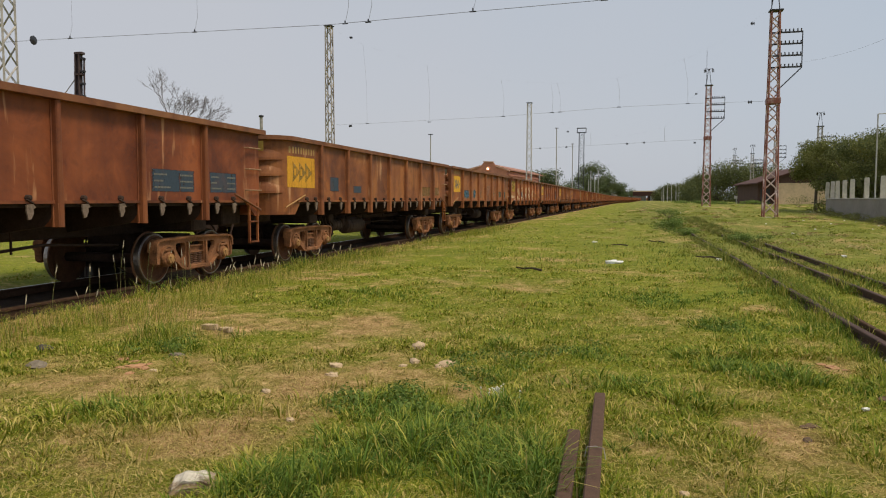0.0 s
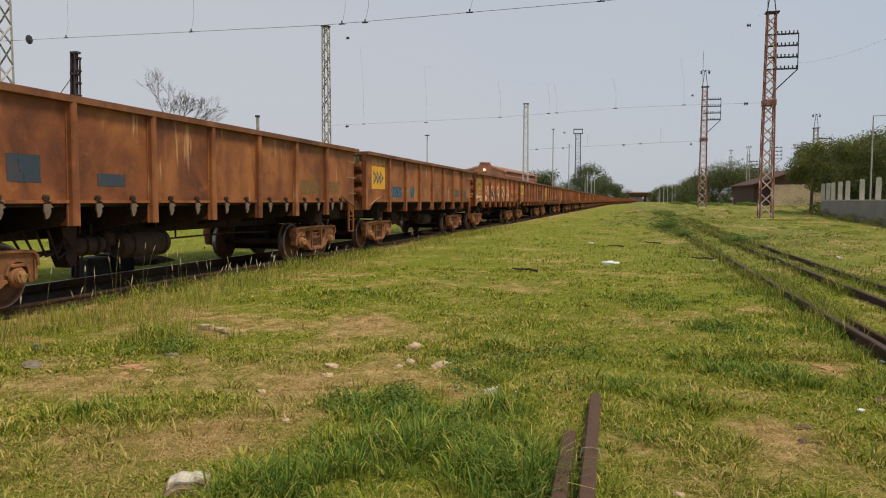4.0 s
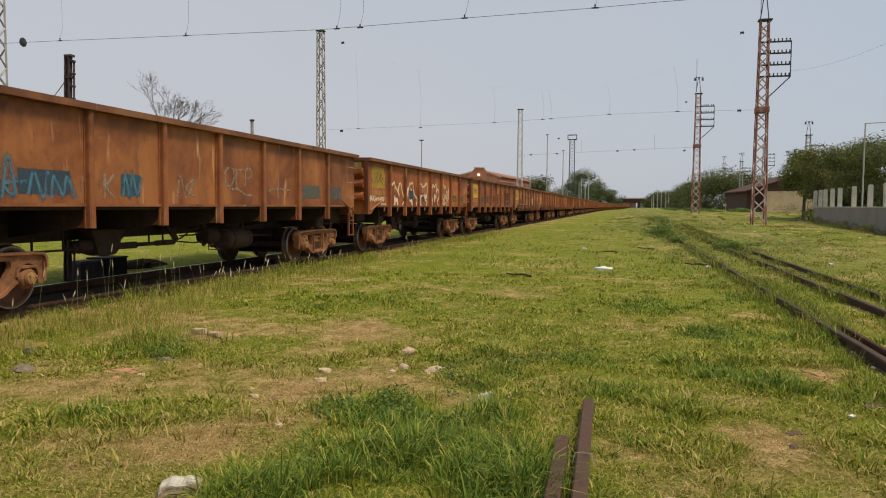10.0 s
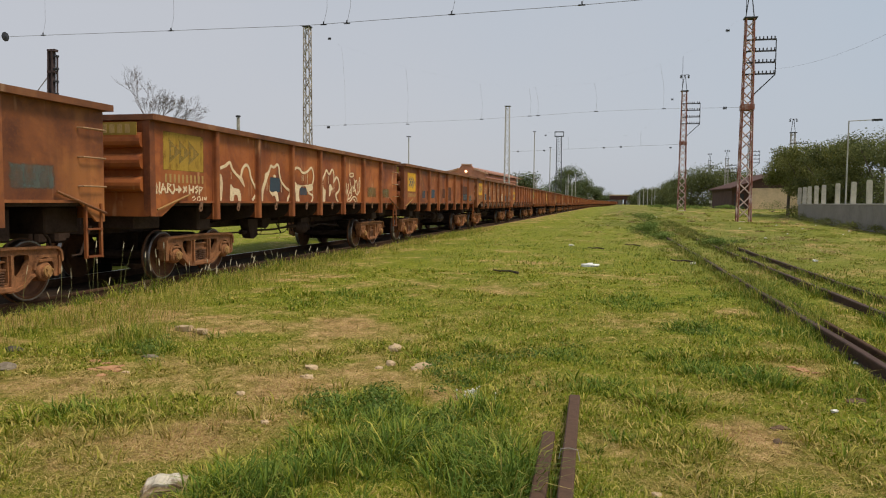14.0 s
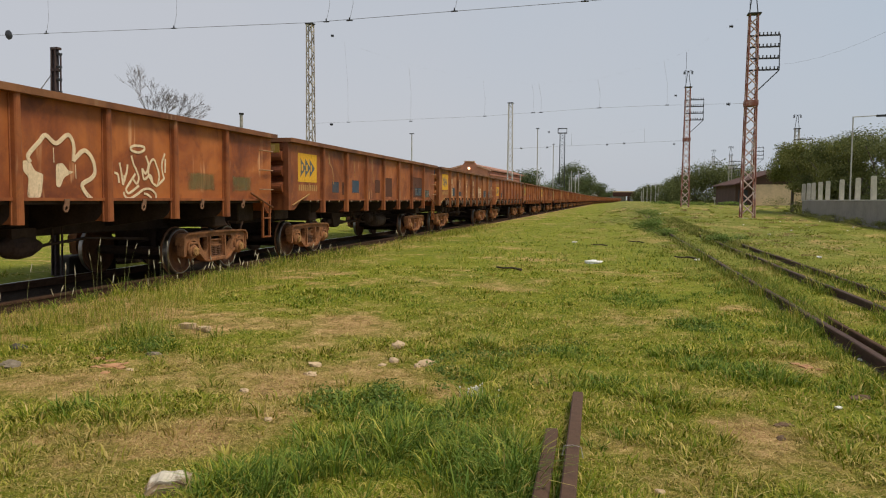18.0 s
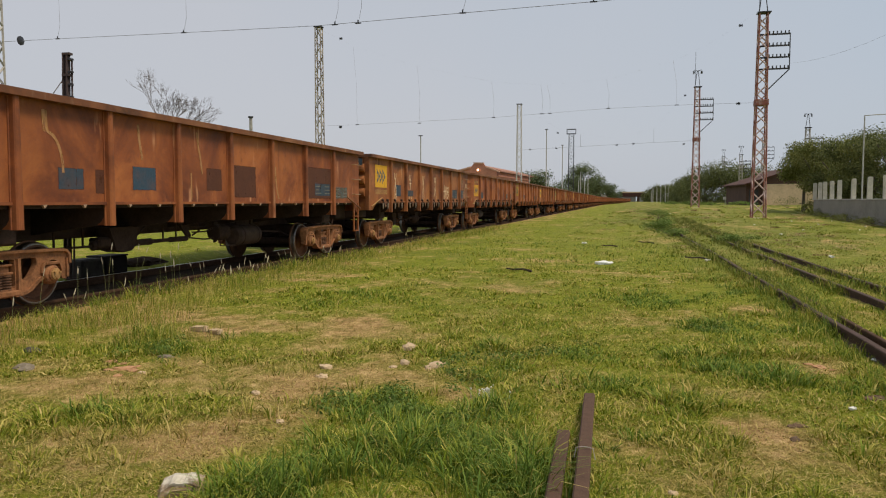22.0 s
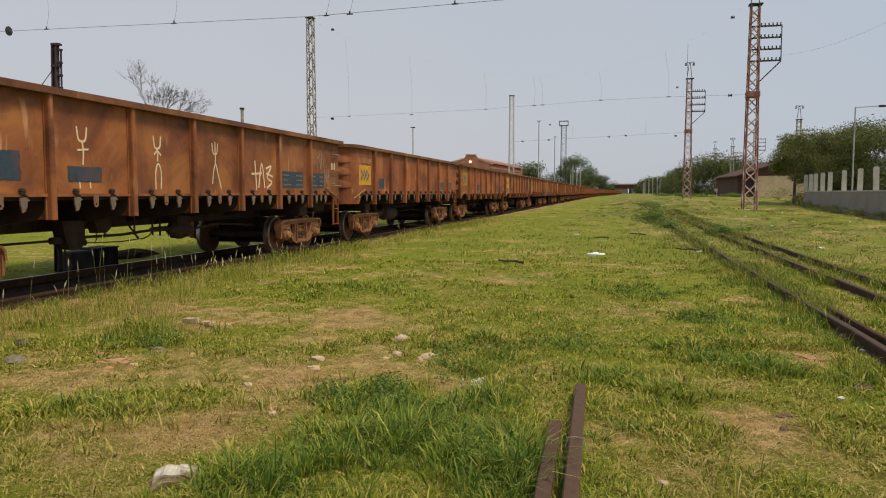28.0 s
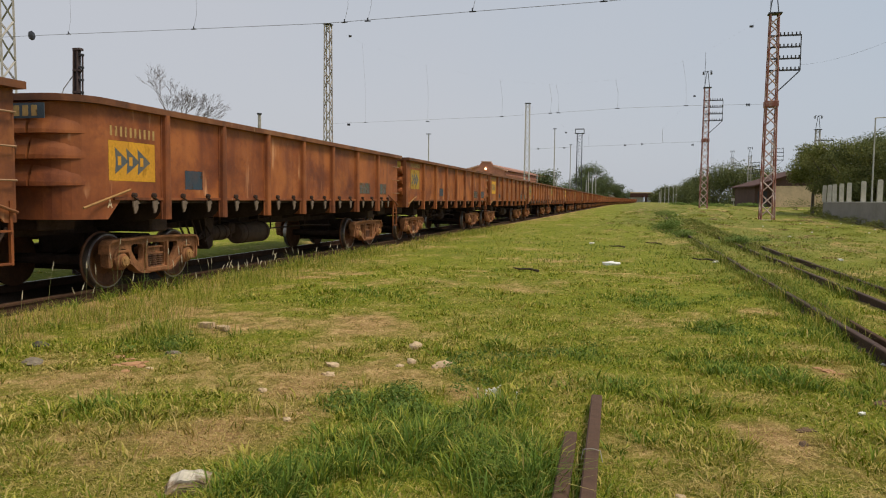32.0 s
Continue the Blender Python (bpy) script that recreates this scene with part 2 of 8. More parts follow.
def worn_paint(name, c, rust, lo, hi, scale=5.0, solid_coat=False, edge=0.0, thin=1.0):
    """Old paint on rusty sheet, rubbed through in spots, along run-off streaks and, with edge, round its border."""
    m = Mat(name, 0.85)
    v = m.coords()
    n1 = m.noise(v, scale, 6, 0.7, 0.4)
    n2 = m.noise(m.coords(True, (3.0, 3.0, 0.5)), scale * 0.8, 5, 0.6, 0.4)
    n3 = m.noise(v, 30, 4, 0.6)
    n4 = m.noise(v, 2.6, 4, 0.6)
    paint = m.ramp(n3, (0.3, tuple(x * 0.84 for x in c)), (0.7, tuple(x * 1.18 for x in c)))
    paint = m.mix(m.ramp(n4, (0.46, 0.0), (0.66, 0.45)), paint, tuple(0.55 * p + 0.45 * q for p, q in zip(c, rust)))
    worn = m.ramp(m.mix(0.5, n1, n2), (lo, 0.0), (hi, 1.0))
    m.bump(n3, 0.15, 0.004)
    if solid_coat:
        bare = m.ramp(n3, (0.3, tuple(x * 0.7 for x in rust)), (0.7, tuple(x * 1.25 for x in rust)))
        m.color(m.mix(worn, paint, bare))
        return m.m
    m.color(paint)
    cover = m.math("SUBTRACT", 1.0, worn)
    if edge:
        tc = m.n.new("ShaderNodeTexCoord")
        sep = m.n.new("ShaderNodeSeparateXYZ")
        m.l.new(tc.outputs["Generated"], sep.inputs[0])
        d = None
        for ax in "YZ":
            q = m.math("MINIMUM", sep.outputs[ax], m.math("SUBTRACT", 1.0, sep.outputs[ax]))
            d = q if d is None else m.math("MINIMUM", d, q)
        d = m.math("ADD", d, m.math("MULTIPLY", m.math("SUBTRACT", m.noise(v, 11, 5, 0.7), 0.5), edge * 2.2))
        cover = m.math("MULTIPLY", cover, m.ramp(d, (0.0, 0.0), (edge, 1.0)))
    m.l.new(m.math("MULTIPLY", cover, thin), m.b.inputs["Alpha"])
    return m.m


BARE = (0.22, 0.075, 0.027)
MUSTARD = worn_paint("faded_yellow_paint", (0.36, 0.225, 0.030), BARE, 0.50, 0.70, 3.0, edge=0.02)
FADED_ARROW = worn_paint("washed_out_arrow_paint", (0.32, 0.215, 0.060), (0.40, 0.2, 0.04), 0.46, 0.70, 5.0, thin=0.5)
ARROW = worn_paint("grey_blue_paint", (0.085, 0.100, 0.110), (0.35, 0.2, 0.04), 0.56, 0.78, 6.0)
BLUE = worn_paint("blue_grey_patch_paint", (0.034, 0.054, 0.078), BARE, 0.55, 0.78, edge=0.04)
TEAL = worn_paint("faded_teal_patch_paint", (0.095, 0.118, 0.108), BARE, 0.46, 0.78, 3.0, edge=0.09, thin=0.80)
OLIVE = worn_paint("faded_olive_patch_paint", (0.22, 0.145, 0.052), BARE, 0.44, 0.78, 2.5, edge=0.08, thin=0.65)
FADED_GREEN = worn_paint("faded_green_patch_paint", (0.150, 0.150, 0.065), BARE, 0.44, 0.80, 2.5, edge=0.14, thin=0.60)
YELLOW = worn_paint("yellow_paint", (0.64, 0.345, 0.022), (0.40, 0.15, 0.03), 0.56, 0.82, 3.0, edge=0.012)
FADED_YELLOW = worn_paint("washed_out_yellow_paint", (0.60, 0.30, 0.022), (0.40, 0.15, 0.03), 0.52, 0.74, 3.0, edge=0.015)
STENCIL = worn_paint("cream_stencil_paint", (0.42, 0.275, 0.10), BARE, 0.54, 0.72, 9.0)
BLUE_HAZE = worn_paint("blue_overspray", (0.060, 0.150, 0.20), BARE, 0.44, 0.66, 5.0, edge=0.03, thin=0.35)
BRIGHT_BLUE = worn_paint("bright_blue_spray", (0.060, 0.175, 0.25), BARE, 0.48, 0.64, 6.0)
CREAM = worn_paint("cream_spray", (0.72, 0.57, 0.38), BARE, 0.56, 0.76, 6.0)
DIRTY_WHITE = worn_paint("greyish_spray", (0.36, 0.26, 0.19), BARE, 0.44, 0.66, 6.0, thin=0.75)
REDMAST = worn_paint("rusty_red_lattice", (0.23, 0.082, 0.058), (0.42, 0.30, 0.27), 0.50, 0.62, 2.0, solid_coat=True)
PALE_RED = worn_paint("pale_flaking_lattice", (0.55, 0.42, 0.39), (0.25, 0.10, 0.075), 0.54, 0.70, 2.5, solid_coat=True)
BLOSSOM = simple("white_petals", (0.75, 0.74, 0.66), 0.8, 0.0, 0.15, 20.0, 0.0)
FAINT = simple("worn_stencil_paint", (0.17, 0.165, 0.14), 0.85, 0.0, 0.3, 9.0, 0.0)
MASTRUST = worn_paint("rust_flecked_mast", (0.42, 0.38, 0.33), (0.15, 0.105, 0.085), 0.47, 0.60, 2.0, solid_coat=True)
# paler than GALV: the haze over the far mast is put into its colour
PALE_GALV = simple("pale_hazed_lattice", (0.50, 0.48, 0.46), 0.8, 0.0, 0.3, 3.0, 0.1)
GALV = simple("galvanised_lattice", (0.37, 0.35, 0.32), 0.7, 0.1, 0.55, 3.0, 0.1)
DARKMETAL = simple("dark_metal", (0.05, 0.05, 0.055), 0.6, 0.4, 0.3, 5.0, 0.1)
# far wires: colour lightened so that they fade into the bright sky
PALE_WIRE = simple("faint_far_wire", (0.33, 0.34, 0.37), 0.8, 0.0, 0.1, 5.0, 0.0)
WIRE = simple("dark_wire", (0.16, 0.16, 0.17), 0.6, 0.4, 0.1, 5.0, 0.0)
INSUL = simple("dark_insulator", (0.03, 0.03, 0.035), 0.35, 0.0, 0.2, 5.0, 0.0)
CONCRETE = simple("weathered_concrete", (0.40, 0.39, 0.36), 0.9, 0.0, 0.3, 1.3, 0.25)
POSTCREAM = simple("cream_grey_concrete", (0.50, 0.465, 0.39), 0.9, 0.0, 0.3, 3.0, 0.25)
GREYWALL = simple("grey_rendered_wall", (0.22, 0.205, 0.19), 0.9, 0.0, 0.25, 0.8, 0.25)
STONE = simple("pale_stone", (0.50, 0.37, 0.235), 0.9, 0.0, 0.3, 14.0, 0.4)


def limewashed():
    """A stone with old limewash on its upper part and bare brown stone below."""
    m = Mat("whitewashed_stone", 0.92)
    v = m.coords()
    tc = m.n.new("ShaderNodeTexCoord")
    sep = m.n.new("ShaderNodeSeparateXYZ")
    m.l.new(tc.outputs["Object"], sep.inputs[0])
    n1 = m.noise(v, 9, 6, 0.65)
    edge = m.math("ADD", m.math("MULTIPLY", sep.outputs["Z"], 9.0), m.math("SUBTRACT", n1, 0.35))
    stone_c = m.ramp(n1, (0.3, (0.17, 0.11, 0.065)), (0.7, (0.34, 0.25, 0.15)))
    lime = m.ramp(n1, (0.3, (0.40, 0.35, 0.27)), (0.6, (0.60, 0.55, 0.45)))
    m.color(m.mix(m.ramp(edge, (0.50, 0.0), (0.66, 1.0)), stone_c, lime))
    m.bump(n1, 0.5, 0.01)
    return m.m


WHITESTONE = limewashed()
CLAY = simple("orange_clay", (0.42, 0.225, 0.115), 0.9, 0.0, 0.3, 9.0, 0.4)
BRICKWALL = simple("terracotta_render", (0.50, 0.22, 0.15), 0.9, 0.0, 0.25, 0.7, 0.1)
SANDWALL = simple("sandy_rendered_wall", (0.62, 0.46, 0.29), 0.9, 0.0, 0.25, 0.6, 0.1)
DARKWALL = simple("dark_shed_wall", (0.085, 0.048, 0.038), 0.9, 0.0, 0.3, 0.6, 0.1)
ROOFTILE = simple("brown_roof_tiles", (0.078, 0.034, 0.025), 0.9, 0.0, 0.3, 1.5, 0.3)
BARK = simple("grey_brown_bark", (0.12, 0.095, 0.075), 0.9, 0.0, 0.35, 4.0, 0.4)
PALETWIG = simple("grey_twigs", (0.17, 0.145, 0.14), 0.9, 0.0, 0.3, 4.0, 0.0)


def leafy(name, a, b, c):
    """Foliage: the tint changes from leaf to leaf and over the crown."""
    m = Mat(name, 0.75, 0.0, 0.2)
    geo = m.n.new("ShaderNodeNewGeometry")
    cl = m.noise(m.coords(), 0.55, 4)
    col = m.ramp(m.mix(0.72, geo.outputs["Random Per Island"], cl), (0.34, a), (0.5, b), (0.66, c))
    m.color(col)
    m.glow_through(col, 0.28)
    return m.m


LEAF = leafy("leaf_green", (0.105, 0.122, 0.036), (0.165, 0.180, 0.052), (0.235, 0.238, 0.076))
LEAF_DARK = leafy("leaf_dark", (0.080, 0.098, 0.038), (0.122, 0.142, 0.052), (0.180, 0.192, 0.072))
DRYLEAF = leafy("dry_leaf", (0.24, 0.18, 0.07), (0.36, 0.28, 0.12), (0.50, 0.40, 0.20))
LEAF_FAR = leafy("leaf_far_dark", (0.066, 0.090, 0.040), (0.105, 0.135, 0.056), (0.155, 0.180, 0.074))
RANKLEAF = leafy("rank_weed_leaf", (0.20, 0.235, 0.036), (0.255, 0.278, 0.046), (0.315, 0.322, 0.068))
WEED = leafy("weed_leaf", (0.090, 0.150, 0.030), (0.140, 0.210, 0.045), (0.22, 0.28, 0.075))


def grassy():
    """Blades: dark green to straw by the 'dry' attribute, varied from blade to blade."""
    m = Mat("grass_blades", 0.7, 0.0, 0.2)
    dry = m.attr("dry").outputs["Fac"]
    geo = m.n.new("ShaderNodeNewGeometry")
    rnd = geo.outputs["Random Per Island"]
    deep = m.ramp(rnd, (0.0, (0.062, 0.122, 0.015)), (0.5, (0.115, 0.195, 0.027)), (1.0, (0.25, 0.315, 0.052)))
    green = m.ramp(rnd, (0.0, (0.090, 0.140, 0.006)), (0.40, (0.205, 0.258, 0.011)), (0.75, (0.37, 0.385, 0.021)), (1.0, (0.56, 0.51, 0.05)))
    straw = m.ramp(rnd, (0.0, (0.22, 0.170, 0.035)), (0.5, (0.40, 0.305, 0.090)), (1.0, (0.60, 0.47, 0.19)))
    col = m.mix(m.ramp(dry, (0.03, 0.0), (0.26, 1.0)), deep, green)
    col = m.mix(m.ramp(m.math("ADD", m.math("MULTIPLY", rnd, 0.45), dry), (0.42, 0.0), (0.95, 1.0)), col, straw)
    rank_green = m.ramp(rnd, (0.0, (0.078, 0.108, 0.018)), (0.5, (0.135, 0.166, 0.029)), (1.0, (0.24, 0.26, 0.056)))
    rank_tan = m.ramp(rnd, (0.0, (0.17, 0.145, 0.036)), (0.5, (0.29, 0.245, 0.064)), (1.0, (0.48, 0.39, 0.15)))
    rank = m.mix(m.ramp(dry, (0.22, 0.0), (0.46, 1.0)), rank_green, rank_tan)
    col = m.mix(m.attr("weedy").outputs["Fac"], col, rank)
    m.color(col)
    m.glow_through(col, 0.22)
    return m.m


def earthy():
    """Ground: matted turf, straw and dry earth by the 'dry' attribute, with fine litter and clods."""
    m = Mat("grassy_ground", 0.95, 0.0, 0.15)
    dry = m.attr("dry").outputs["Fac"]
    v = m.coords(False)
    big = m.noise(v, 0.55, 6, 0.6, 0.4)
    mid = m.noise(v, 5.0, 6, 0.7, 0.5)
    fine = m.noise(v, 38.0, 8, 0.8, 1.2)
    both = m.mix(0.6, mid, fine)
    green = m.ramp(both, (0.34, (0.060, 0.078, 0.008)), (0.5, (0.175, 0.198, 0.014)), (0.64, (0.32, 0.315, 0.034)))
    soil = m.ramp(both, (0.36, (0.13, 0.080, 0.035)), (0.49, (0.36, 0.225, 0.092)), (0.60, (0.68, 0.48, 0.23)))
    f = m.math("ADD", dry, m.math("MULTIPLY", m.math("SUBTRACT", mid, 0.5), 1.1))
    f = m.math("ADD", f, m.math("MULTIPLY", m.math("SUBTRACT", big, 0.5), 0.4))
    weeds = m.noise(v, 0.16, 7, 0.7, 0.6)
    green = m.mix(m.ramp(weeds, (0.50, 0.0), (0.64, 0.35)), green, (0.085, 0.105, 0.022))
    rank_green = m.ramp(both, (0.34, (0.072, 0.086, 0.012)), (0.5, (0.150, 0.166, 0.026)), (0.64, (0.26, 0.255, 0.050)))
    rank_tan = m.ramp(both, (0.34, (0.11, 0.090, 0.026)), (0.5, (0.265, 0.218, 0.062)), (0.64, (0.45, 0.36, 0.145)))
    patchy = m.math("ADD", m.math("MULTIPLY", dry, 0.6), m.math("MULTIPLY", m.noise(v, 1.3, 6, 0.65, 0.5), 0.5))
    rank = m.mix(m.ramp(patchy, (0.45, 0.0), (0.62, 1.0)), rank_green, rank_tan)
    green = m.mix(m.attr("weedy").outputs["Fac"], green, rank)
    col = m.mix(m.ramp(f, (0.40, 0.0), (0.80, 1.0)), green, soil)
    m.color(col)
    m.bump(both, 0.9, 0.035)
    return m.m


GRASS = grassy()
EARTH = earthy()
# near-black brown: the shade beneath the train is put into this colour
BALLAST = simple("near_black_ballast", (0.040, 0.027, 0.018), 0.95, 0.0, 0.6, 16.0, 1.0, 0.05)

# ---- mesh helpers ----
class Geo:
    """Collects vertices and faces of one part."""

    def __init__(self):
        self.v, self.f, self.mi = [], [], []
        self.slot = 0

    def add(self, vs, fs):
        o = len(self.v)
        self.v += [tuple(p) for p in vs]
        self.f += [tuple(i + o for i in f) for f in fs]
        self.mi += [self.slot] * len(fs)
        return self

    def box(self, x0, x1, y0, y1, z0, z1, c=0.0, m=None):
        """A box with chamfered edges."""
        if c <= 0:
            vs = [(x, y, z) for x in (x0, x1) for y in (y0, y1) for z in (z0, z1)]
            fs = [(0, 1, 3, 2), (4, 6, 7, 5), (0, 4, 5, 1), (2, 3, 7, 6), (0, 2, 6, 4), (1, 5, 7, 3)]
        else:
            bm = bmesh.new()
            bmesh.ops.create_cube(bm, size=1.0, matrix=Matrix.Translation(((x0 + x1) / 2, (y0 + y1) / 2, (z0 + z1) / 2)) @ Matrix.Diagonal((x1 - x0, y1 - y0, z1 - z0, 1)))
            bmesh.ops.bevel(bm, geom=bm.edges[:], offset=min(c, 0.45 * min(abs(x1 - x0), abs(y1 - y0), abs(z1 - z0))), segments=1, affect="EDGES")
            bm.verts.index_update()
            vs = [v.co.copy() for v in bm.verts]
            fs = [tuple(v.index for v in f.verts) for f in bm.faces]
            bm.free()
        if m is not None:
            vs = [m @ Vector(p) for p in vs]
        return self.add(vs, fs)

    def prism(self, poly, a, b, axis="x", m=None):
        """A polygon pushed from a to b along an axis; poly gives the two other coordinates."""
        n = len(poly)
        put = {"x": lambda p, t: (t, p[0], p[1]), "y": lambda p, t: (p[0], t, p[1]), "z": lambda p, t: (p[0], p[1], t)}[axis]
        vs = [put(p, a) for p in poly] + [put(p, b) for p in poly]
        fs = [tuple(range(n))[::-1], tuple(range(n, 2 * n))] + [(i, (i + 1) % n, n + (i + 1) % n, n + i) for i in range(n)]
        if m is not None:
            vs = [m @ Vector(p) for p in vs]
        return self.add(vs, fs)

    def lathe(self, prof, axis="x", seg=20, m=None, ring=False):
        """A profile of (along, radius) turned round an axis."""
        vs, fs = [], []
        for a, r in prof:
            for k in range(seg):
                t = 2 * math.pi * k / seg
                c, s = r * math.cos(t), r * math.sin(t)
                vs.append({"x": (a, c, s), "y": (c, a, s), "z": (c, s, a)}[axis])
        for i in range(len(prof) - 1):
            for k in range(seg):
                j = (k + 1) % seg
                fs.append((i * seg + k, i * seg + j, (i + 1) * seg + j, (i + 1) * seg + k))
        if ring:
            n = len(prof) - 1
            fs += [(n * seg + k, n * seg + (k + 1) % seg, (k + 1) % seg, k) for k in range(seg)]
        else:
            fs.append(tuple(range(seg))[::-1])
            fs.append(tuple((len(prof) - 1) * seg + k for k in range(seg)))
        if m is not None:
            vs = [m @ Vector(p) for p in vs]
        return self.add(vs, fs)

    def tube(self, pts, r, seg=5, taper=None):
        """A round bar along a line of points."""
        pts = [Vector(p) for p in pts]
        n = len(pts)
        vs, fs = [], []
        for i, p in enumerate(pts):
            d = (pts[min(i + 1, n - 1)] - pts[max(i - 1, 0)]).normalized()
            up = Vector((0, 0, 1)) if abs(d.z) < 0.9 else Vector((0, 1, 0))
            a = d.cross(up).normalized()
            b = d.cross(a)
            q = r if taper is None else r + (taper - r) * i / max(1, n - 1)
            for k in range(seg):
                t = 2 * math.pi * k / seg
                vs.append(p + a * (q * math.cos(t)) + b * (q * math.sin(t)))
        for i in range(n - 1):
            for k in range(seg):
                j = (k + 1) % seg
                fs.append((i * seg + k, i * seg + j, (i + 1) * seg + j, (i + 1) * seg + k))
        fs.append(tuple(range(seg))[::-1])
        fs.append(tuple((n - 1) * seg + k for k in range(seg)))
        return self.add(vs, fs)

    def mesh(self, name, *mats, smooth=False):
        me = bpy.data.meshes.new(name)
        me.from_pydata(self.v, [], self.f)
        for mt in mats:
            me.materials.append(mt)
        if any(self.mi):
            me.polygons.foreach_set("material_index", self.mi)
        bm = bmesh.new()
        bm.from_mesh(me)
        bmesh.ops.recalc_face_normals(bm, faces=bm.faces[:])
        bm.to_mesh(me)
        bm.free()
        if smooth:
            me.shade_smooth()
        me.update()
        return me


def part(name, geo, material, parent, label="", smooth=False):
    """One mesh object under a thing or under a part."""
    me = geo if isinstance(geo, bpy.types.Mesh) else geo.mesh(name, material, smooth=smooth)
    ob = new(name, me)
    ob.parent = parent
    if label:
        ob["label"] = label
    return ob


def thing(name, label, category, at=(0, 0, 0), group="", turn=0.0):
    """An empty at the base of a thing that carries its parts."""
    ob = new(name)
    ob.empty_display_size = 0.3
    ob.matrix_basis = pose(*at, 0, 0, turn)
    return tagged(ob, label, category, group)


def solid(name, geo, material, label, category, at=(0, 0, 0), group="", turn=0.0, kind="", smooth=False):
    """A thing of one mesh."""
    ob = new(name, geo.mesh(name, *(material if isinstance(material, tuple) else (material,)), smooth=smooth))
    ob.matrix_basis = pose(*at, 0, 0, turn)
    return tagged(ob, label, category, group, kind)


def rock_geo(sx, sy, sz, seed, n=2, cut=0.45):
    bm = bmesh.new()
    bmesh.ops.create_icosphere(bm, subdivisions=n, radius=1.0)
    for v in bm.verts:
        p = v.co.copy()
        q = Vector((round(p.x * 1.6 + 0.3) / 1.6, round(p.y * 1.5) / 1.5, round(p.z * 1.4 + 0.2) / 1.4))
        p = p.lerp(q, cut)
        k = 1 + 0.45 * noise.noise(p * 1.4 + Vector((seed, seed * 2, 0))) + 0.22 * noise.noise(p * 3.5 + Vector((seed, 0, 0)))
        v.co = Vector((p.x * sx, p.y * sy, p.z * sz)) * k
    g = Geo()
    bm.verts.index_update()
    g.add([v.co for v in bm.verts], [tuple(v.index for v in f.verts) for f in bm.faces])
    bm.free()
    return g


def vnoise(x, y, seed=0):
    """Smooth value noise on arrays, 0 to 1."""
    xi, yi = np.floor(x).astype(np.int64), np.floor(y).astype(np.int64)
    xf, yf = x - xi, y - yi
    u, v = xf * xf * (3 - 2 * xf), yf * yf * (3 - 2 * yf)

    def h(a, b):
        n = (a * 374761393 + b * 668265263 + seed * 974634551) & 0xFFFFFFFF
        n = ((n ^ (n >> 13)) * 1274126177) & 0xFFFFFFFF
        return ((n ^ (n >> 16)) & 0xFFFF) / 65535.0

    return (h(xi, yi) * (1 - u) + h(xi + 1, yi) * u) * (1 - v) + (h(xi, yi + 1) * (1 - u) + h(xi + 1, yi + 1) * u) * v


def fbm(x, y, seed=0, octaves=4):
    t, a, s = 0.0, 0.5, 0.0
    for k in range(octaves):
        t = t + a * vnoise(x * 2 ** k, y * 2 ** k, seed + k)
        s += a
        a *= 0.5
    return t / s

# ---- ground: one sheet to the horizon ----
TRACK_X, RAIL_Z = -8.65, 0.05
LUSH = [  # x, y, radius, amount: thick green growth
    (-1.15, 5.82, 0.22, 0.7), (-0.78, 4.84, 0.26, 0.8), (-1.24, 4.64, 0.28, 0.8), (-1.31, 4.02, 0.25, 0.7),
    (-1.59, 4.86, 0.40, 0.8), (-1.63, 3.70, 0.38, 0.8), (-0.83, 3.96, 0.40, 0.9), (-1.72, 3.28, 0.3, 0.7), (-0.55, 3.61, 0.35, 1.0),
    (-4.55, 6.44, 0.4, 0.9), (-6.28, 6.69, 0.4, 0.6), (-1.02, 6.02, 0.25, 0.25), (-0.32, 6.85, 0.25, 0.6), (1.09, 8.79, 0.5, 0.6),
]
LUSH += [
    (0.92, 6.62, 0.45, 0.6), (-4.04, 10.68, 0.35, 0.6), (-3.84, 9.29, 0.4, 0.3), (0.98, 11.18, 0.7, 0.5), (2.73, 13.51, 0.8, 0.5), (-3.43, 16.87, 0.5, 0.15),
    (-7.88, 10.28, 0.5, 0.8), (-3.87, 7.02, 0.4, 0.7), (1.89, 52.06, 4.0, 0.4), (2.24, 8.76, 0.5, 0.7), (-0.01, 5.69, 0.4, 0.5), (-3.54, 4.19, 0.4, 0.6),
    (2.02, 12.15, 0.6, 0.6), (0.89, 6.76, 0.22, 0.6), (1.11, 8.99, 0.22, 0.6), (-9.29, 25.14, 1.0, 0.3), (-4.82, 20.44, 0.8, 0.3),
]
DRY = [  # bare and straw-coloured spots
    (-0.73, 3.50, 0.16, 1.0), (-1.43, 3.44, 0.14, 0.8),
    (-1.48, 4.25, 0.18, 1.0), (-0.46, 4.89, 0.15, 0.7), (-2.10, 9.97, 1.3, 0.30), (-7.20, 7.68, 0.9, 0.8), (-5.39, 8.21, 0.7, 0.7), (-1.59, 9.32, 0.5, 0.5), (0.38, 3.79, 0.3, 0.6),
    (-2.57, 3.95, 0.55, 1.0), (-4.42, 4.75, 0.6, 0.8), (-2.31, 5.24, 0.45, 0.9), (-2.97, 8.23, 0.8, 0.8), (-1.95, 8.00, 0.6, 0.7),
]
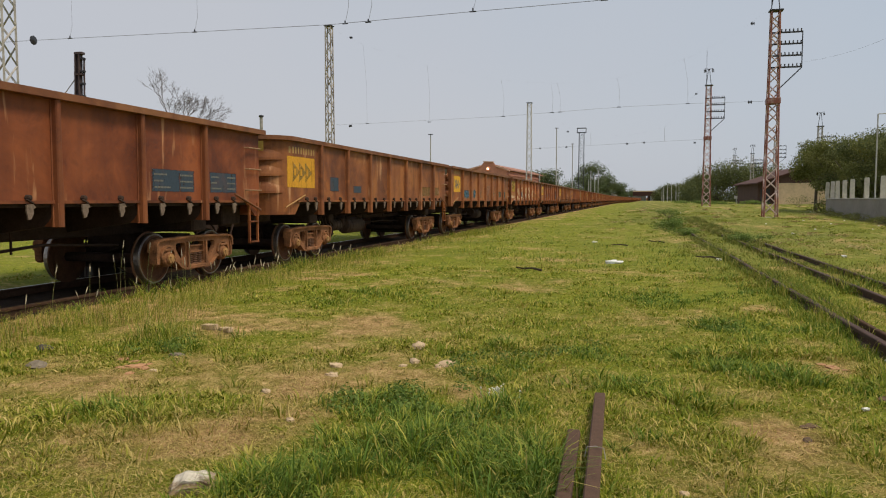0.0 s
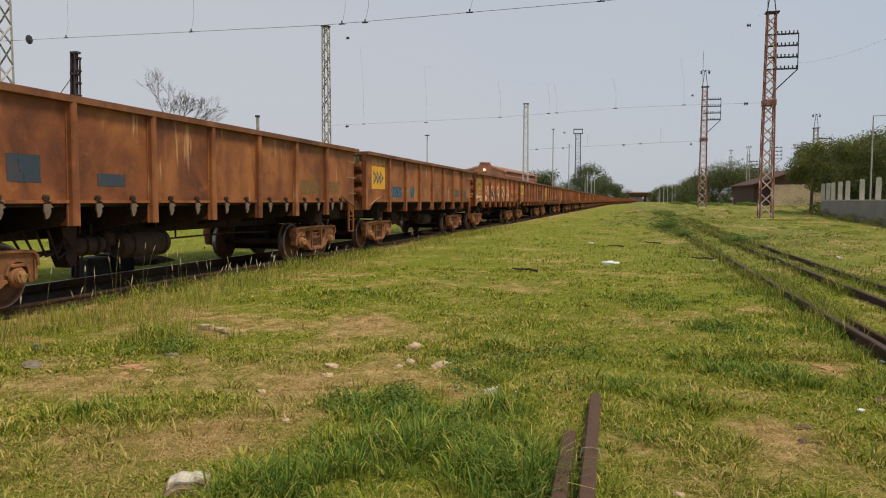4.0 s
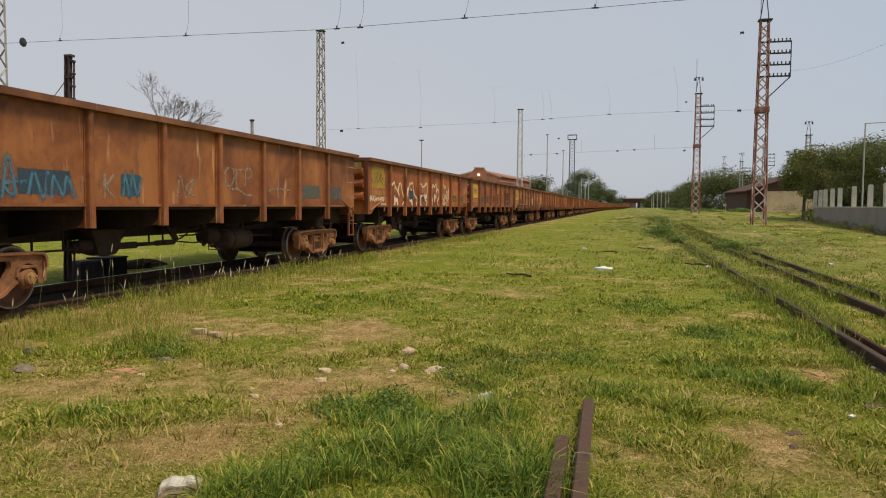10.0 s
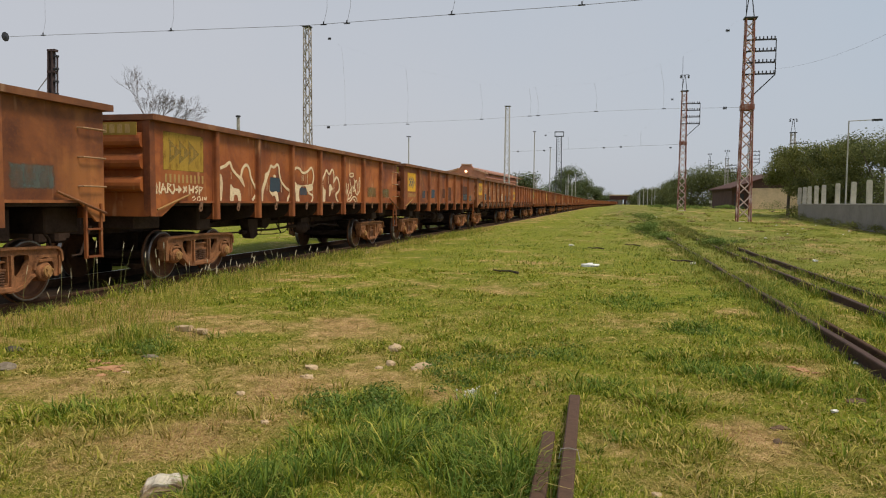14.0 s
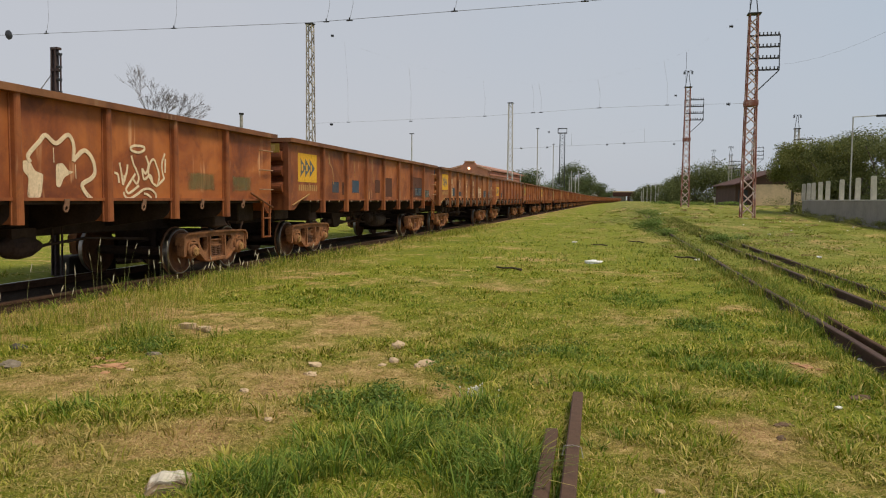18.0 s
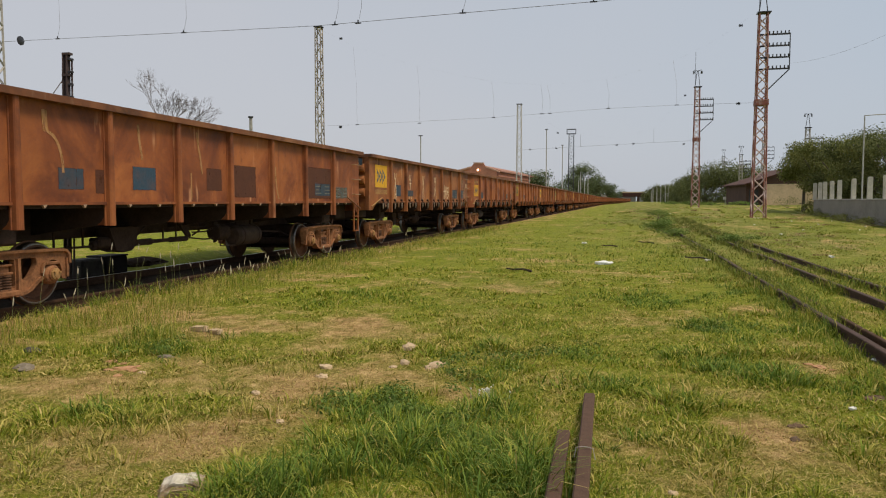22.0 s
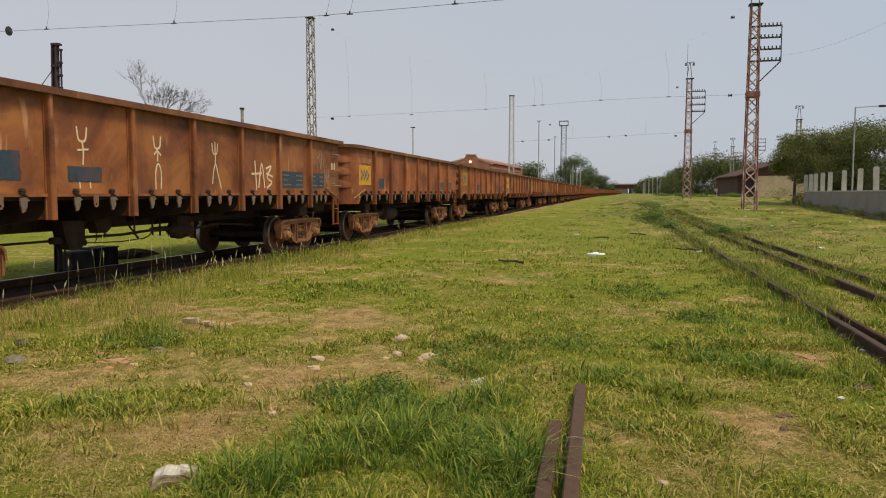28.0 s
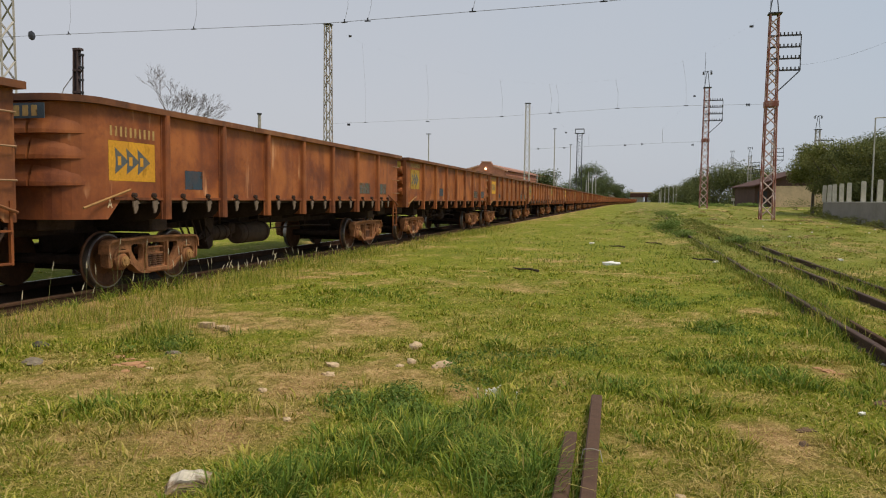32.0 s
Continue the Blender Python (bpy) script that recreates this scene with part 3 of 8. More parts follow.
DRY += [
    (1.65, 6.93, 0.3, 1.0), (1.65, 10.52, 0.5, 0.8), (-1.18, 5.27, 0.15, 0.9), (-1.66, 5.68, 0.25, 0.7), (-4.45, 7.21, 0.5, 0.8), (-2.79, 3.05, 0.5, 0.3),
    (-0.03, 7.79, 0.5, 0.4), (0.99, 4.74, 0.35, 0.8), (0.27, 4.16, 0.35, 0.6), (-0.52, 15.01, 0.9, 0.6), (-2.29, 3.31, 0.5, 0.3), (-4.69, 5.63, 0.5, 0.7),
    (-1.47, 11.83, 0.9, 0.5), (0.30, 9.40, 0.5, 0.6),
]


def smooth01(t):
    t = np.clip(t, 0.0, 1.0)
    return t * t * (3 - 2 * t)


def ground_z(x, y):
    """Height of the ground: it rises gently to the right in the distance and dips under the railway."""
    x, y = np.asarray(x, float), np.asarray(y, float)
    z = 0.85 * smooth01((y - 22) / 90) * smooth01((x + 3) / 9)
    near = np.clip(1 - np.hypot(x, y) / 60, 0, 1)
    z = z + near * 0.05 * (fbm(x * 0.8 + 7, y * 0.8, 3) - 0.5) + near * 0.03 * (fbm(x * 4, y * 4, 9, 3) - 0.5)
    clear = (1 - smooth01((x - 1.4) / 0.5)) + smooth01((x - 4.3) / 0.8)
    z = z + 0.22 * clear * smooth01((y - 13) / 10) * smooth01((x + 4.5) / 4) * (1 - smooth01((y - 110) / 60)) * (fbm(x * 0.75, y * 0.45 + 3, 17, 4) - 0.5)
    bed = smooth01((x + 10.6) / 0.6) * (1 - smooth01((x + 7.62) / 0.45))
    z = z * (1 - bed) - 0.13 * bed
    return z


def dryness(x, y):
    """0 for thick green growth, 1 for bare, straw-strewn earth."""
    x, y = np.asarray(x, float), np.asarray(y, float)
    d = 0.33 + 0.55 * (fbm(x * 0.55 + 3, y * 0.55 + 11, 21, 5) - 0.5) + 0.80 * (fbm(x * 2.4, y * 2.4, 33, 4) - 0.5)
    d = d + 0.085 * smooth01((-x - 1.3) / 3) * (1 - smooth01((y - 8) / 6))
    d = d + 0.34 * smooth01((-x - 5.9) / 0.7) * (1 - smooth01((y - 7.9) / 1.0))
    d = d + (0.17 * smooth01((-x - 4.2) / 2.2) + 0.30 * smooth01((-x - 6.75) / 0.4)) * (1 - smooth01((-x - 9.5) / 1.0))
    for px, py, r, a in LUSH:
        d = d - 0.55 * a * np.exp(-((x - px) ** 2 + (y - py) ** 2) / (r * r))
    for px, py, r, a in DRY:
        d = d + 0.34 * a * np.exp(-((x - px) ** 2 + (y - py) ** 2) / (r * r))
    return np.clip(d, 0.0, 1.0)


def weediness(x, y):
    """0 for mown turf, 1 for rank olive weeds: they spread with distance and along the siding."""
    x, y = np.asarray(x, float), np.asarray(y, float)
    far = smooth01((y - 12) / 26) * smooth01((x + 5) / 7)
    along = smooth01((x - 0.9) / 1.0) * (1 - smooth01((x - 5.5) / 3)) * smooth01((y - 9) / 10)
    return np.clip((0.75 * far + 0.5 * along) * (0.25 + 1.5 * fbm(x * 0.28, y * 0.10 + 5, 55, 4)), 0.0, 1.0)


def spread(lo, hi, step, far, grow):
    """Coordinates that are dense between lo and hi and thin out towards +-far."""
    out = list(np.arange(lo, hi, step))
    s, v = step, out[-1]
    while v < far:
        s *= grow
        v += s
        out.append(v)
    s, v = step, lo
    left = []
    while v > -far:
        s *= grow
        v -= s
        left.append(v)
    return np.array(left[::-1] + out)


gx, gy = spread(-9.2, 9.0, 0.12, 3000, 1.10), spread(2.0, 13.0, 0.10, 3000, 1.045)
GX, GY = np.meshgrid(gx, gy)
nx, ny = len(gx), len(gy)
me = bpy.data.meshes.new("ground")
co = np.stack([GX.ravel(), GY.ravel(), ground_z(GX, GY).ravel()], 1)
me.vertices.add(nx * ny)
me.vertices.foreach_set("co", co.ravel())
ii = (np.arange(ny - 1)[:, None] * nx + np.arange(nx - 1)[None, :]).ravel()
quads = np.stack([ii, ii + 1, ii + 1 + nx, ii + nx], 1)
me.loops.add(quads.size)
me.loops.foreach_set("vertex_index", quads.ravel())
me.polygons.add(len(quads))
me.polygons.foreach_set("loop_start", np.arange(0, quads.size, 4))
me.polygons.foreach_set("use_smooth", np.ones(len(quads), bool))
me.update(calc_edges=True)
at = me.attributes.new("dry", "FLOAT", "POINT")
at.data.foreach_set("value", dryness(GX, GY).ravel().astype(np.float32))
at = me.attributes.new("weedy", "FLOAT", "POINT")
at.data.foreach_set("value", weediness(GX, GY).ravel().astype(np.float32))
me.materials.append(EARTH)
ground = tagged(new("ground", me), "grassy ground with straw-coloured bare patches", "ground", kind="structure")


def track_bend(y):
    """How far the track has swung to the right at y: straight at first, then a long gentle curve."""
    return 1.35e-4 * max(0.0, y - 200.0) ** 2


def rail_geo(length, head=0.07, height=0.16, foot=0.13, step=4.0, x=0.0, y0=0.0, follow=False, top=None, bend=False):
    """A steel rail with head, web and foot along y, its top at z = 0 (or above the ground by top)."""
    sec = [(-head / 2, -height), (head / 2, -height), (head / 2, 0), (-head / 2, 0)] if height < 0.01 else [(-foot / 2, -height), (foot / 2, -height), (foot / 2, -height + 0.015), (0.012, -height + 0.04), (0.012, -0.045), (head / 2, -0.035), (head / 2, -0.008), (head / 2 - 0.008, 0), (-head / 2 + 0.008, 0), (-head / 2, -0.008), (-head / 2, -0.035), (-0.012, -0.045), (-0.012, -height + 0.04), (-foot / 2, -height + 0.015)]
    g = Geo()
    n = max(1, int(length / step))
    k = len(sec)
    vs, fs = [], []
    for i in range(n + 1):
        y = length * i / n
        z = float(ground_z(x, y0 + y)) + top - 0.0027 * max(0.0, y0 + y - 20) if follow else 0.0
        w = 0.012 * math.sin((y0 + y - 3) * 0.7 + x) if follow else 0.0
        if bend:
            w = track_bend(y - 30)
        vs += [(p + w, y, q + z) for p, q in sec]
    for i in range(n):
        for j in range(k):
            b = (j + 1) % k
            fs.append((i * k + j, i * k + b, (i + 1) * k + b, (i + 1) * k + j))
    fs += [tuple(range(k)), tuple(n * k + j for j in range(k))[::-1]]
    g.add(vs, fs)
    return g


# the railway that the train runs on
bed = Geo()
random.seed(4)
rows = [(-10.6, -0.16), (-10.2, -0.10), (-9.9, -0.075), (-8.65, -0.085), (-7.9, -0.075), (-7.62, -0.09), (-7.35, -0.15)]
ys = [-40 + 1.2 * i for i in range(60)] + [32 + 8 * i for i in range(60)]
bv = [(x + track_bend(y) + random.uniform(-0.04, 0.04), y, z + random.uniform(-0.012, 0.012)) for y in ys for x, z in rows]
bf = [(i * 7 + j, i * 7 + j + 1, (i + 1) * 7 + j + 1, (i + 1) * 7 + j) for i in range(len(ys) - 1) for j in range(6)]
bed.add(bv, bf)
tagged(new("ballast", bed.mesh("ballast", BALLAST, smooth=True)), "dark ballast bed under the rails", "ballast", kind="structure")
# the sleepers are coloured darker too, for the shade beneath the train
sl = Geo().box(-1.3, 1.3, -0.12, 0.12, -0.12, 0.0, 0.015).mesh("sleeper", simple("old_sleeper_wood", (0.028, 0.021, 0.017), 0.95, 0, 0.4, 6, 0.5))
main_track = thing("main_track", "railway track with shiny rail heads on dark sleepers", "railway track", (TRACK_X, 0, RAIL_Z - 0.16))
tagged(main_track, kind="structure")
for s in (-1, 1):
    r = part("rail", rail_geo(560, step=8.0, bend=True), RAIL, main_track)
    r.location = (s * 0.835, -30, 0.16)
    part("rail_head", rail_geo(560, 0.022 if s < 0 else 0.05, 0.004, 0.03, 8.0, bend=True), RAIL_TOP if s < 0 else RAIL, r, "worn running surface").location.z = 0.004
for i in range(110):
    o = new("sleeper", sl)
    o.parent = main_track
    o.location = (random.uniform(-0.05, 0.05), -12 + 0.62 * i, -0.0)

# the overgrown mixed-gauge siding
siding = tagged(thing("siding_track", "rusty overgrown mixed-gauge siding of three rails in grass", "railway track"), kind="structure")
for x, y0, y1, tp in ((2.27, -15.0, 38, 0.128), (3.36, -15.0, 50, 0.115), (3.96, -15.0, 52, 0.11)):
    r = part("rail", rail_geo(y1 - y0, 0.072, 0.15, 0.13, 1.5, x, y0, True, tp), OLD_RAIL, siding)
    r.location = (x, y0, 0)
g = rail_geo(7.4, 0.05, 0.12, 0.10, 1.5, 2.46, 7.0, True, 0.115)
part("guard_rail", g, RAIL, siding, "short rusty guard rail").location = (2.46, 7.0, 0)

# the cut rail ends that stick out of the grass
for x, y0, y1, z, n, tn in ((-0.119, 1.2, 5.25, 0.085, "long", 1.25), (-0.233, 1.2, 4.38, 0.078, "short", 1.59)):
    solid("rail_stub", rail_geo(y1 - y0, 0.075, 0.15, 0.12, 1.0), STUB, f"{n} brown cut-off rail end lying in grass", "rail", (x, y0, z), "old rail ends", turn=tn)

# ---- the ore train ----
WAGONS = []
GRAB = simple("worn_grab_iron_steel", (0.33, 0.20, 0.11), 0.7, 0.0, 0.3, 14.0, 0.2)
LATCH = simple("pale_worn_latch_steel", (0.165, 0.120, 0.088), 0.8, 0.0, 0.6, 22.0, 0.4)
LATCH_STUB = simple("bare_stub_steel", (0.36, 0.24, 0.16), 0.85, 0.0, 0.4, 18.0, 0.3)
EYE = simple("brown_lug_steel", (0.20, 0.105, 0.060), 0.85, 0.0, 0.5, 18.0, 0.3)
MUSTARD_CAP = simple("yellowed_axle_cap", (0.34, 0.19, 0.07), 0.8, 0.0, 0.4, 12.0, 0.3)
TANK = simple("dusty_brown_tank", (0.060, 0.036, 0.024), 0.8, 0.0, 0.5, 5.0, 0.2)
L_BODY, PITCH = 14.0, 14.83
Z_TOP, Z_SILL, Z_FOOT, Z_APRON = 2.75, 1.36, 1.05, 1.13
X_SHEET, X_POST = 1.52, 1.62
POSTS = [2.0 + 1.667 * k for k in range(7)]
WHEEL_R = 0.42


def body_path(kind):
    """Plan of the tub's wall, from the rear round the front, for square or rounded front corners."""
    if kind == "round":
        arc = [(X_SHEET - 0.62 + 0.62 * math.cos(a), 0.66 - 0.62 * math.sin(a)) for a in [math.pi / 2 * i / 8 for i in range(9)]]
        right = [(X_SHEET, L_BODY - 0.05), (X_SHEET, 0.66)] + arc[1:]
    else:
        right = [(X_SHEET, L_BODY - 0.05), (X_SHEET, 0.10), (X_SHEET - 0.03, 0.07)]
    left = [(-x, y) for x, y in right[::-1]]
    return right + left


def wall_strip(path, z0, z1, t):
    """An upright wall of thickness t along a plan line (closed)."""
    g = Geo()
    n = len(path)
    inner = []
    cx, cy = 0.0, L_BODY / 2
    for x, y in path:
        sx = -1 if x > 0 else 1
        inner.append((x + sx * t, y + (t if y < cy else -t)))
    vs = [(x, y, z) for z in (z0, z1) for x, y in path] + [(x, y, z) for z in (z0, z1) for x, y in inner]
    fs = []
    for i in range(n):
        j = (i + 1) % n
        fs += [(i, j, n + j, n + i), (2 * n + i, 3 * n + i, 3 * n + j, 2 * n + j), (n + i, n + j, 3 * n + j, 3 * n + i), (i, 2 * n + i, 2 * n + j, j)]
    return g.add(vs, fs)


def wheel_parts(ws, far=False):
    seg = 16 if far else 36
    for s in (-1, 1):
        prof = [(0.80, 0.10), (0.80, 0.30), (0.785, 0.38), (0.79, 0.445), (0.815, 0.45), (0.83, WHEEL_R + 0.003), (0.925, WHEEL_R - 0.004), (0.93, 0.36), (0.885, 0.33), (0.865, 0.20), (0.90, 0.15), (0.94, 0.12), (0.94, 0.05)]
        part("wheel", Geo().lathe([(s * a, r) for a, r in prof], "x", seg), WHEEL, ws)
        if not far:
            tread = [(0.83, WHEEL_R + 0.004), (0.83, WHEEL_R + 0.007), (0.915, WHEEL_R + 0.001), (0.932, WHEEL_R - 0.012), (0.932, WHEEL_R - 0.03), (0.9, WHEEL_R - 0.03)]
            part("tread", Geo().lathe([(s * a, r) for a, r in tread], "x", seg, ring=True), TREAD, ws, "bright worn tread")
    part("axle", Geo().lathe([(-1.24, 0.06), (-0.82, 0.08), (0.82, 0.08), (1.24, 0.06)], "x", 12), UNDER, ws)


AXLE_Y = 0.84


def holed_plate(g, outer, holes, x0, x1):
    """An upright plate in y and z with holes through it, from x0 to x1, its outer edges slightly rounded."""
    bm = bmesh.new()
    edges = []
    for loop in [outer] + holes:
        vs = [bm.verts.new((x0, y, z)) for y, z in loop]
        edges += [bm.edges.new((vs[i], vs[(i + 1) % len(vs)])) for i in range(len(vs))]
    bmesh.ops.triangle_fill(bm, use_beauty=True, use_dissolve=False, edges=edges)
    ext = bmesh.ops.extrude_face_region(bm, geom=bm.faces[:])
    bmesh.ops.translate(bm, vec=(x1 - x0, 0, 0), verts=[e for e in ext["geom"] if isinstance(e, bmesh.types.BMVert)])
    bm.verts.index_update()
    g.add([v.co.copy() for v in bm.verts], [tuple(v.index for v in f.verts) for f in bm.faces])
    bm.free()


def ribbon(g, line, thick, x0, x1):
    """A flange of the given thickness that follows a line of (y, z), from x0 to x1."""
    pts = [Vector(p) for p in line]
    n = len(pts)
    a, b = [], []
    for i, p in enumerate(pts):
        d = (pts[min(i + 1, n - 1)] - pts[max(i - 1, 0)]).normalized()
        q = Vector((-d.y, d.x)) * thick / 2
        a.append(p + q)
        b.append(p - q)
    g.prism([tuple(p) for p in a + b[::-1]], x0, x1, "x")


def frame_outline():
    """The outline of a cast side frame: top chord, pedestal jaws over the bearings, diagonals to the spring seat."""
    half = [(0.30, 0.775), (0.60, 0.765), (0.95, 0.76), (1.10, 0.745), (1.155, 0.69), (1.165, 0.56), (1.155, 0.36), (1.12, 0.33), (1.04, 0.34)]
    half += [(AXLE_Y + 0.165 * math.cos(t), 0.45 + 0.165 * math.sin(t)) for t in [math.pi * k / 8 for k in range(9)]]
    half += [(0.665, 0.365), (0.61, 0.345), (0.47, 0.235), (0.36, 0.195), (0.24, 0.185)]
    return half + [(-y, z) for y, z in half[::-1]]


def rounded(poly, r=0.25):
    """The polygon with its corners cut and eased."""
    out = []
    n = len(poly)
    for i in range(n):
        p, a, b = Vector(poly[i]), Vector(poly[i - 1]), Vector(poly[(i + 1) % n])
        p0, p1 = p.lerp(a, r), p.lerp(b, r)
        out += [tuple(p0), tuple((p0 + p1 + 2 * p) / 4), tuple(p1)]
    return out


def bogie(parent, y, far=False):
    b = new("bogie")
    b.parent = parent
    b.location = (0, y, 0)
    window = rounded([(-0.235, 0.285), (0.235, 0.285), (0.235, 0.665), (-0.235, 0.665)], 0.1)
    ear = rounded([(0.315, 0.665), (0.595, 0.66), (0.60, 0.57), (0.50, 0.43), (0.41, 0.36), (0.325, 0.42)], 0.26)
    outline = frame_outline()
    top = [p for p in outline if p[1] > 0.55 and (abs(p[0]) > 1.0 or p[1] > 0.7)]
    top.sort(key=lambda p: p[0])
    for s in (-1, 1):
        g = Geo()
        holed_plate(g, outline, [window, ear, [(-u, v) for u, v in ear]], s * 1.085, s * 1.165)
        ribbon(g, [(u * 0.992, v - 0.018) for u, v in top], 0.036, s * 1.03, s * 1.215)
        for q in (-1, 1):
            ribbon(g, [(q * u, v) for u, v in ((0.665, 0.385), (0.61, 0.365), (0.47, 0.258), (0.36, 0.216), (0.20, 0.206))], 0.042, s * 1.04, s * 1.20)
            ribbon(g, [(q * u, v) for u, v in ((0.272, 0.67), (0.277, 0.46), (0.268, 0.27))], 0.045, s * 1.05, s * 1.205)
            ribbon(g, [(q * (AXLE_Y + 0.18 * math.cos(t)), 0.45 + 0.18 * math.sin(t)) for t in [math.pi * k / 8 for k in range(9)]], 0.035, s * 1.05, s * 1.20)
            ribbon(g, [(q * u, v) for u, v in ((1.13, 0.62), (1.135, 0.50), (1.125, 0.36))], 0.045, s * 1.05, s * 1.19)
        g.box(*sorted((s * 1.0, s * 1.21)), -0.30, 0.30, 0.195, 0.27, 0.015)
        part("side_frame", g, BOGIE, b)
        g = Geo().box(*sorted((s * 0.9, s * 1.11)), -0.215, 0.215, 0.475, 0.60, 0.02)
        g.box(*sorted((s * 1.06, s * 1.15)), -0.23, 0.23, 0.468, 0.50, 0.006).box(*sorted((s * 1.06, s * 1.14)), -0.23, 0.23, 0.575, 0.605, 0.006)
        part("bolster_end", g, BOGIE, b)
        g = Geo()
        for q in (-0.15, 0.0, 0.15):
            prof = []
            for i in range(6):
                z = 0.27 + i * 0.034
                prof += [(z, 0.045), (z + 0.007, 0.072), (z + 0.018, 0.072), (z + 0.026, 0.045)]
            gs = g if far else Geo()
            gs.lathe(prof if not far else [(0.27, 0.065), (0.47, 0.065)], "z", 6 if far else 10, Matrix.Translation((s * 1.10, q, 0)))
            if not far:
                part("spring", gs, SPRING, b)
        for q in (-AXLE_Y, AXLE_Y):
            at = Matrix.Translation((0, q, WHEEL_R))
            box_prof = [(s * 1.0, 0.135), (s * 1.17, 0.14), (s * 1.20, 0.125), (s * 1.215, 0.10), (s * 1.235, 0.095), (s * 1.237, 0.02)]
            if far:
                g.lathe(box_prof, "x", 10, at)
                continue
            part("axle_box", Geo().lathe(box_prof, "x", 18, at), BOGIE, b)
            cap = Geo().lathe([(s * 1.237, 0.082), (s * 1.258, 0.078), (s * 1.262, 0.05), (s * 1.268, 0.045), (s * 1.272, 0.01)], "x", 16, at)
            for k in range(3):
                t = 2 * math.pi * k / 3 + 0.4
                cap.lathe([(s * 1.255, 0.015), (s * 1.282, 0.015), (s * 1.284, 0.004)], "x", 6, Matrix.Translation((0, q + 0.055 * math.cos(t), WHEEL_R + 0.055 * math.sin(t))))
            part("axle_cap", cap, MUSTARD_CAP, b, "yellowed axle cap")
            part("adapter", Geo().box(*sorted((s * 1.03, s * 1.215)), q - 0.12, q + 0.12, WHEEL_R + 0.125, WHEEL_R + 0.17, 0.01), BOGIE, b)
        if far:
            tagged(part("spring_group", g, BOGIE, b), kind="stuff")
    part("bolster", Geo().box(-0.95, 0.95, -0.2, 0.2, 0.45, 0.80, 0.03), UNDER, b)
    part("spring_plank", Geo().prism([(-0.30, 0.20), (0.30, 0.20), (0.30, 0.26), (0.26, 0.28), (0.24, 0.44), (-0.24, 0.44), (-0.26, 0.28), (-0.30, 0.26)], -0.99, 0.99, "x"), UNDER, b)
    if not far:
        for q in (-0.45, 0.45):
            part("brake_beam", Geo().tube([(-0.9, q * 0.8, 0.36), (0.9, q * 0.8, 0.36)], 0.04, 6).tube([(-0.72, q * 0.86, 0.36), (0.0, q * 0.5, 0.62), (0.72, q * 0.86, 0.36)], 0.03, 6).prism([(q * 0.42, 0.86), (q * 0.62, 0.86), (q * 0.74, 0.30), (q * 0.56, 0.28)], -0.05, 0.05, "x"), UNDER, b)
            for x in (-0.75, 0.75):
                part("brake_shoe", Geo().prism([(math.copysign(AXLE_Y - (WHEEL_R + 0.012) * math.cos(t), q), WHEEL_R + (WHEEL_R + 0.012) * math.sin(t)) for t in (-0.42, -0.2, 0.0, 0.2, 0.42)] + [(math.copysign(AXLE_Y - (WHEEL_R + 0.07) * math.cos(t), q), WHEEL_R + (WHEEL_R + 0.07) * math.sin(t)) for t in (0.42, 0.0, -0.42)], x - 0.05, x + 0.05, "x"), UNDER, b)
    return b


def upright(prof, z0, z1, k0=1.0, k1=1.0, x0=0.0):
    """A pressed post: a cross-section (out, along) from z0 to z1, scaled in width by k0 at the foot and k1 at the head."""
    n = len(prof)
    vs = [(x0 + a, b * k, z) for k, z in ((k0, z0), (k1, z1)) for a, b in prof]
    fs = [(i, (i + 1) % n, n + (i + 1) % n, n + i) for i in range(n)] + [tuple(range(n))[::-1], tuple(range(n, 2 * n))]
    return Geo().add(vs, fs)


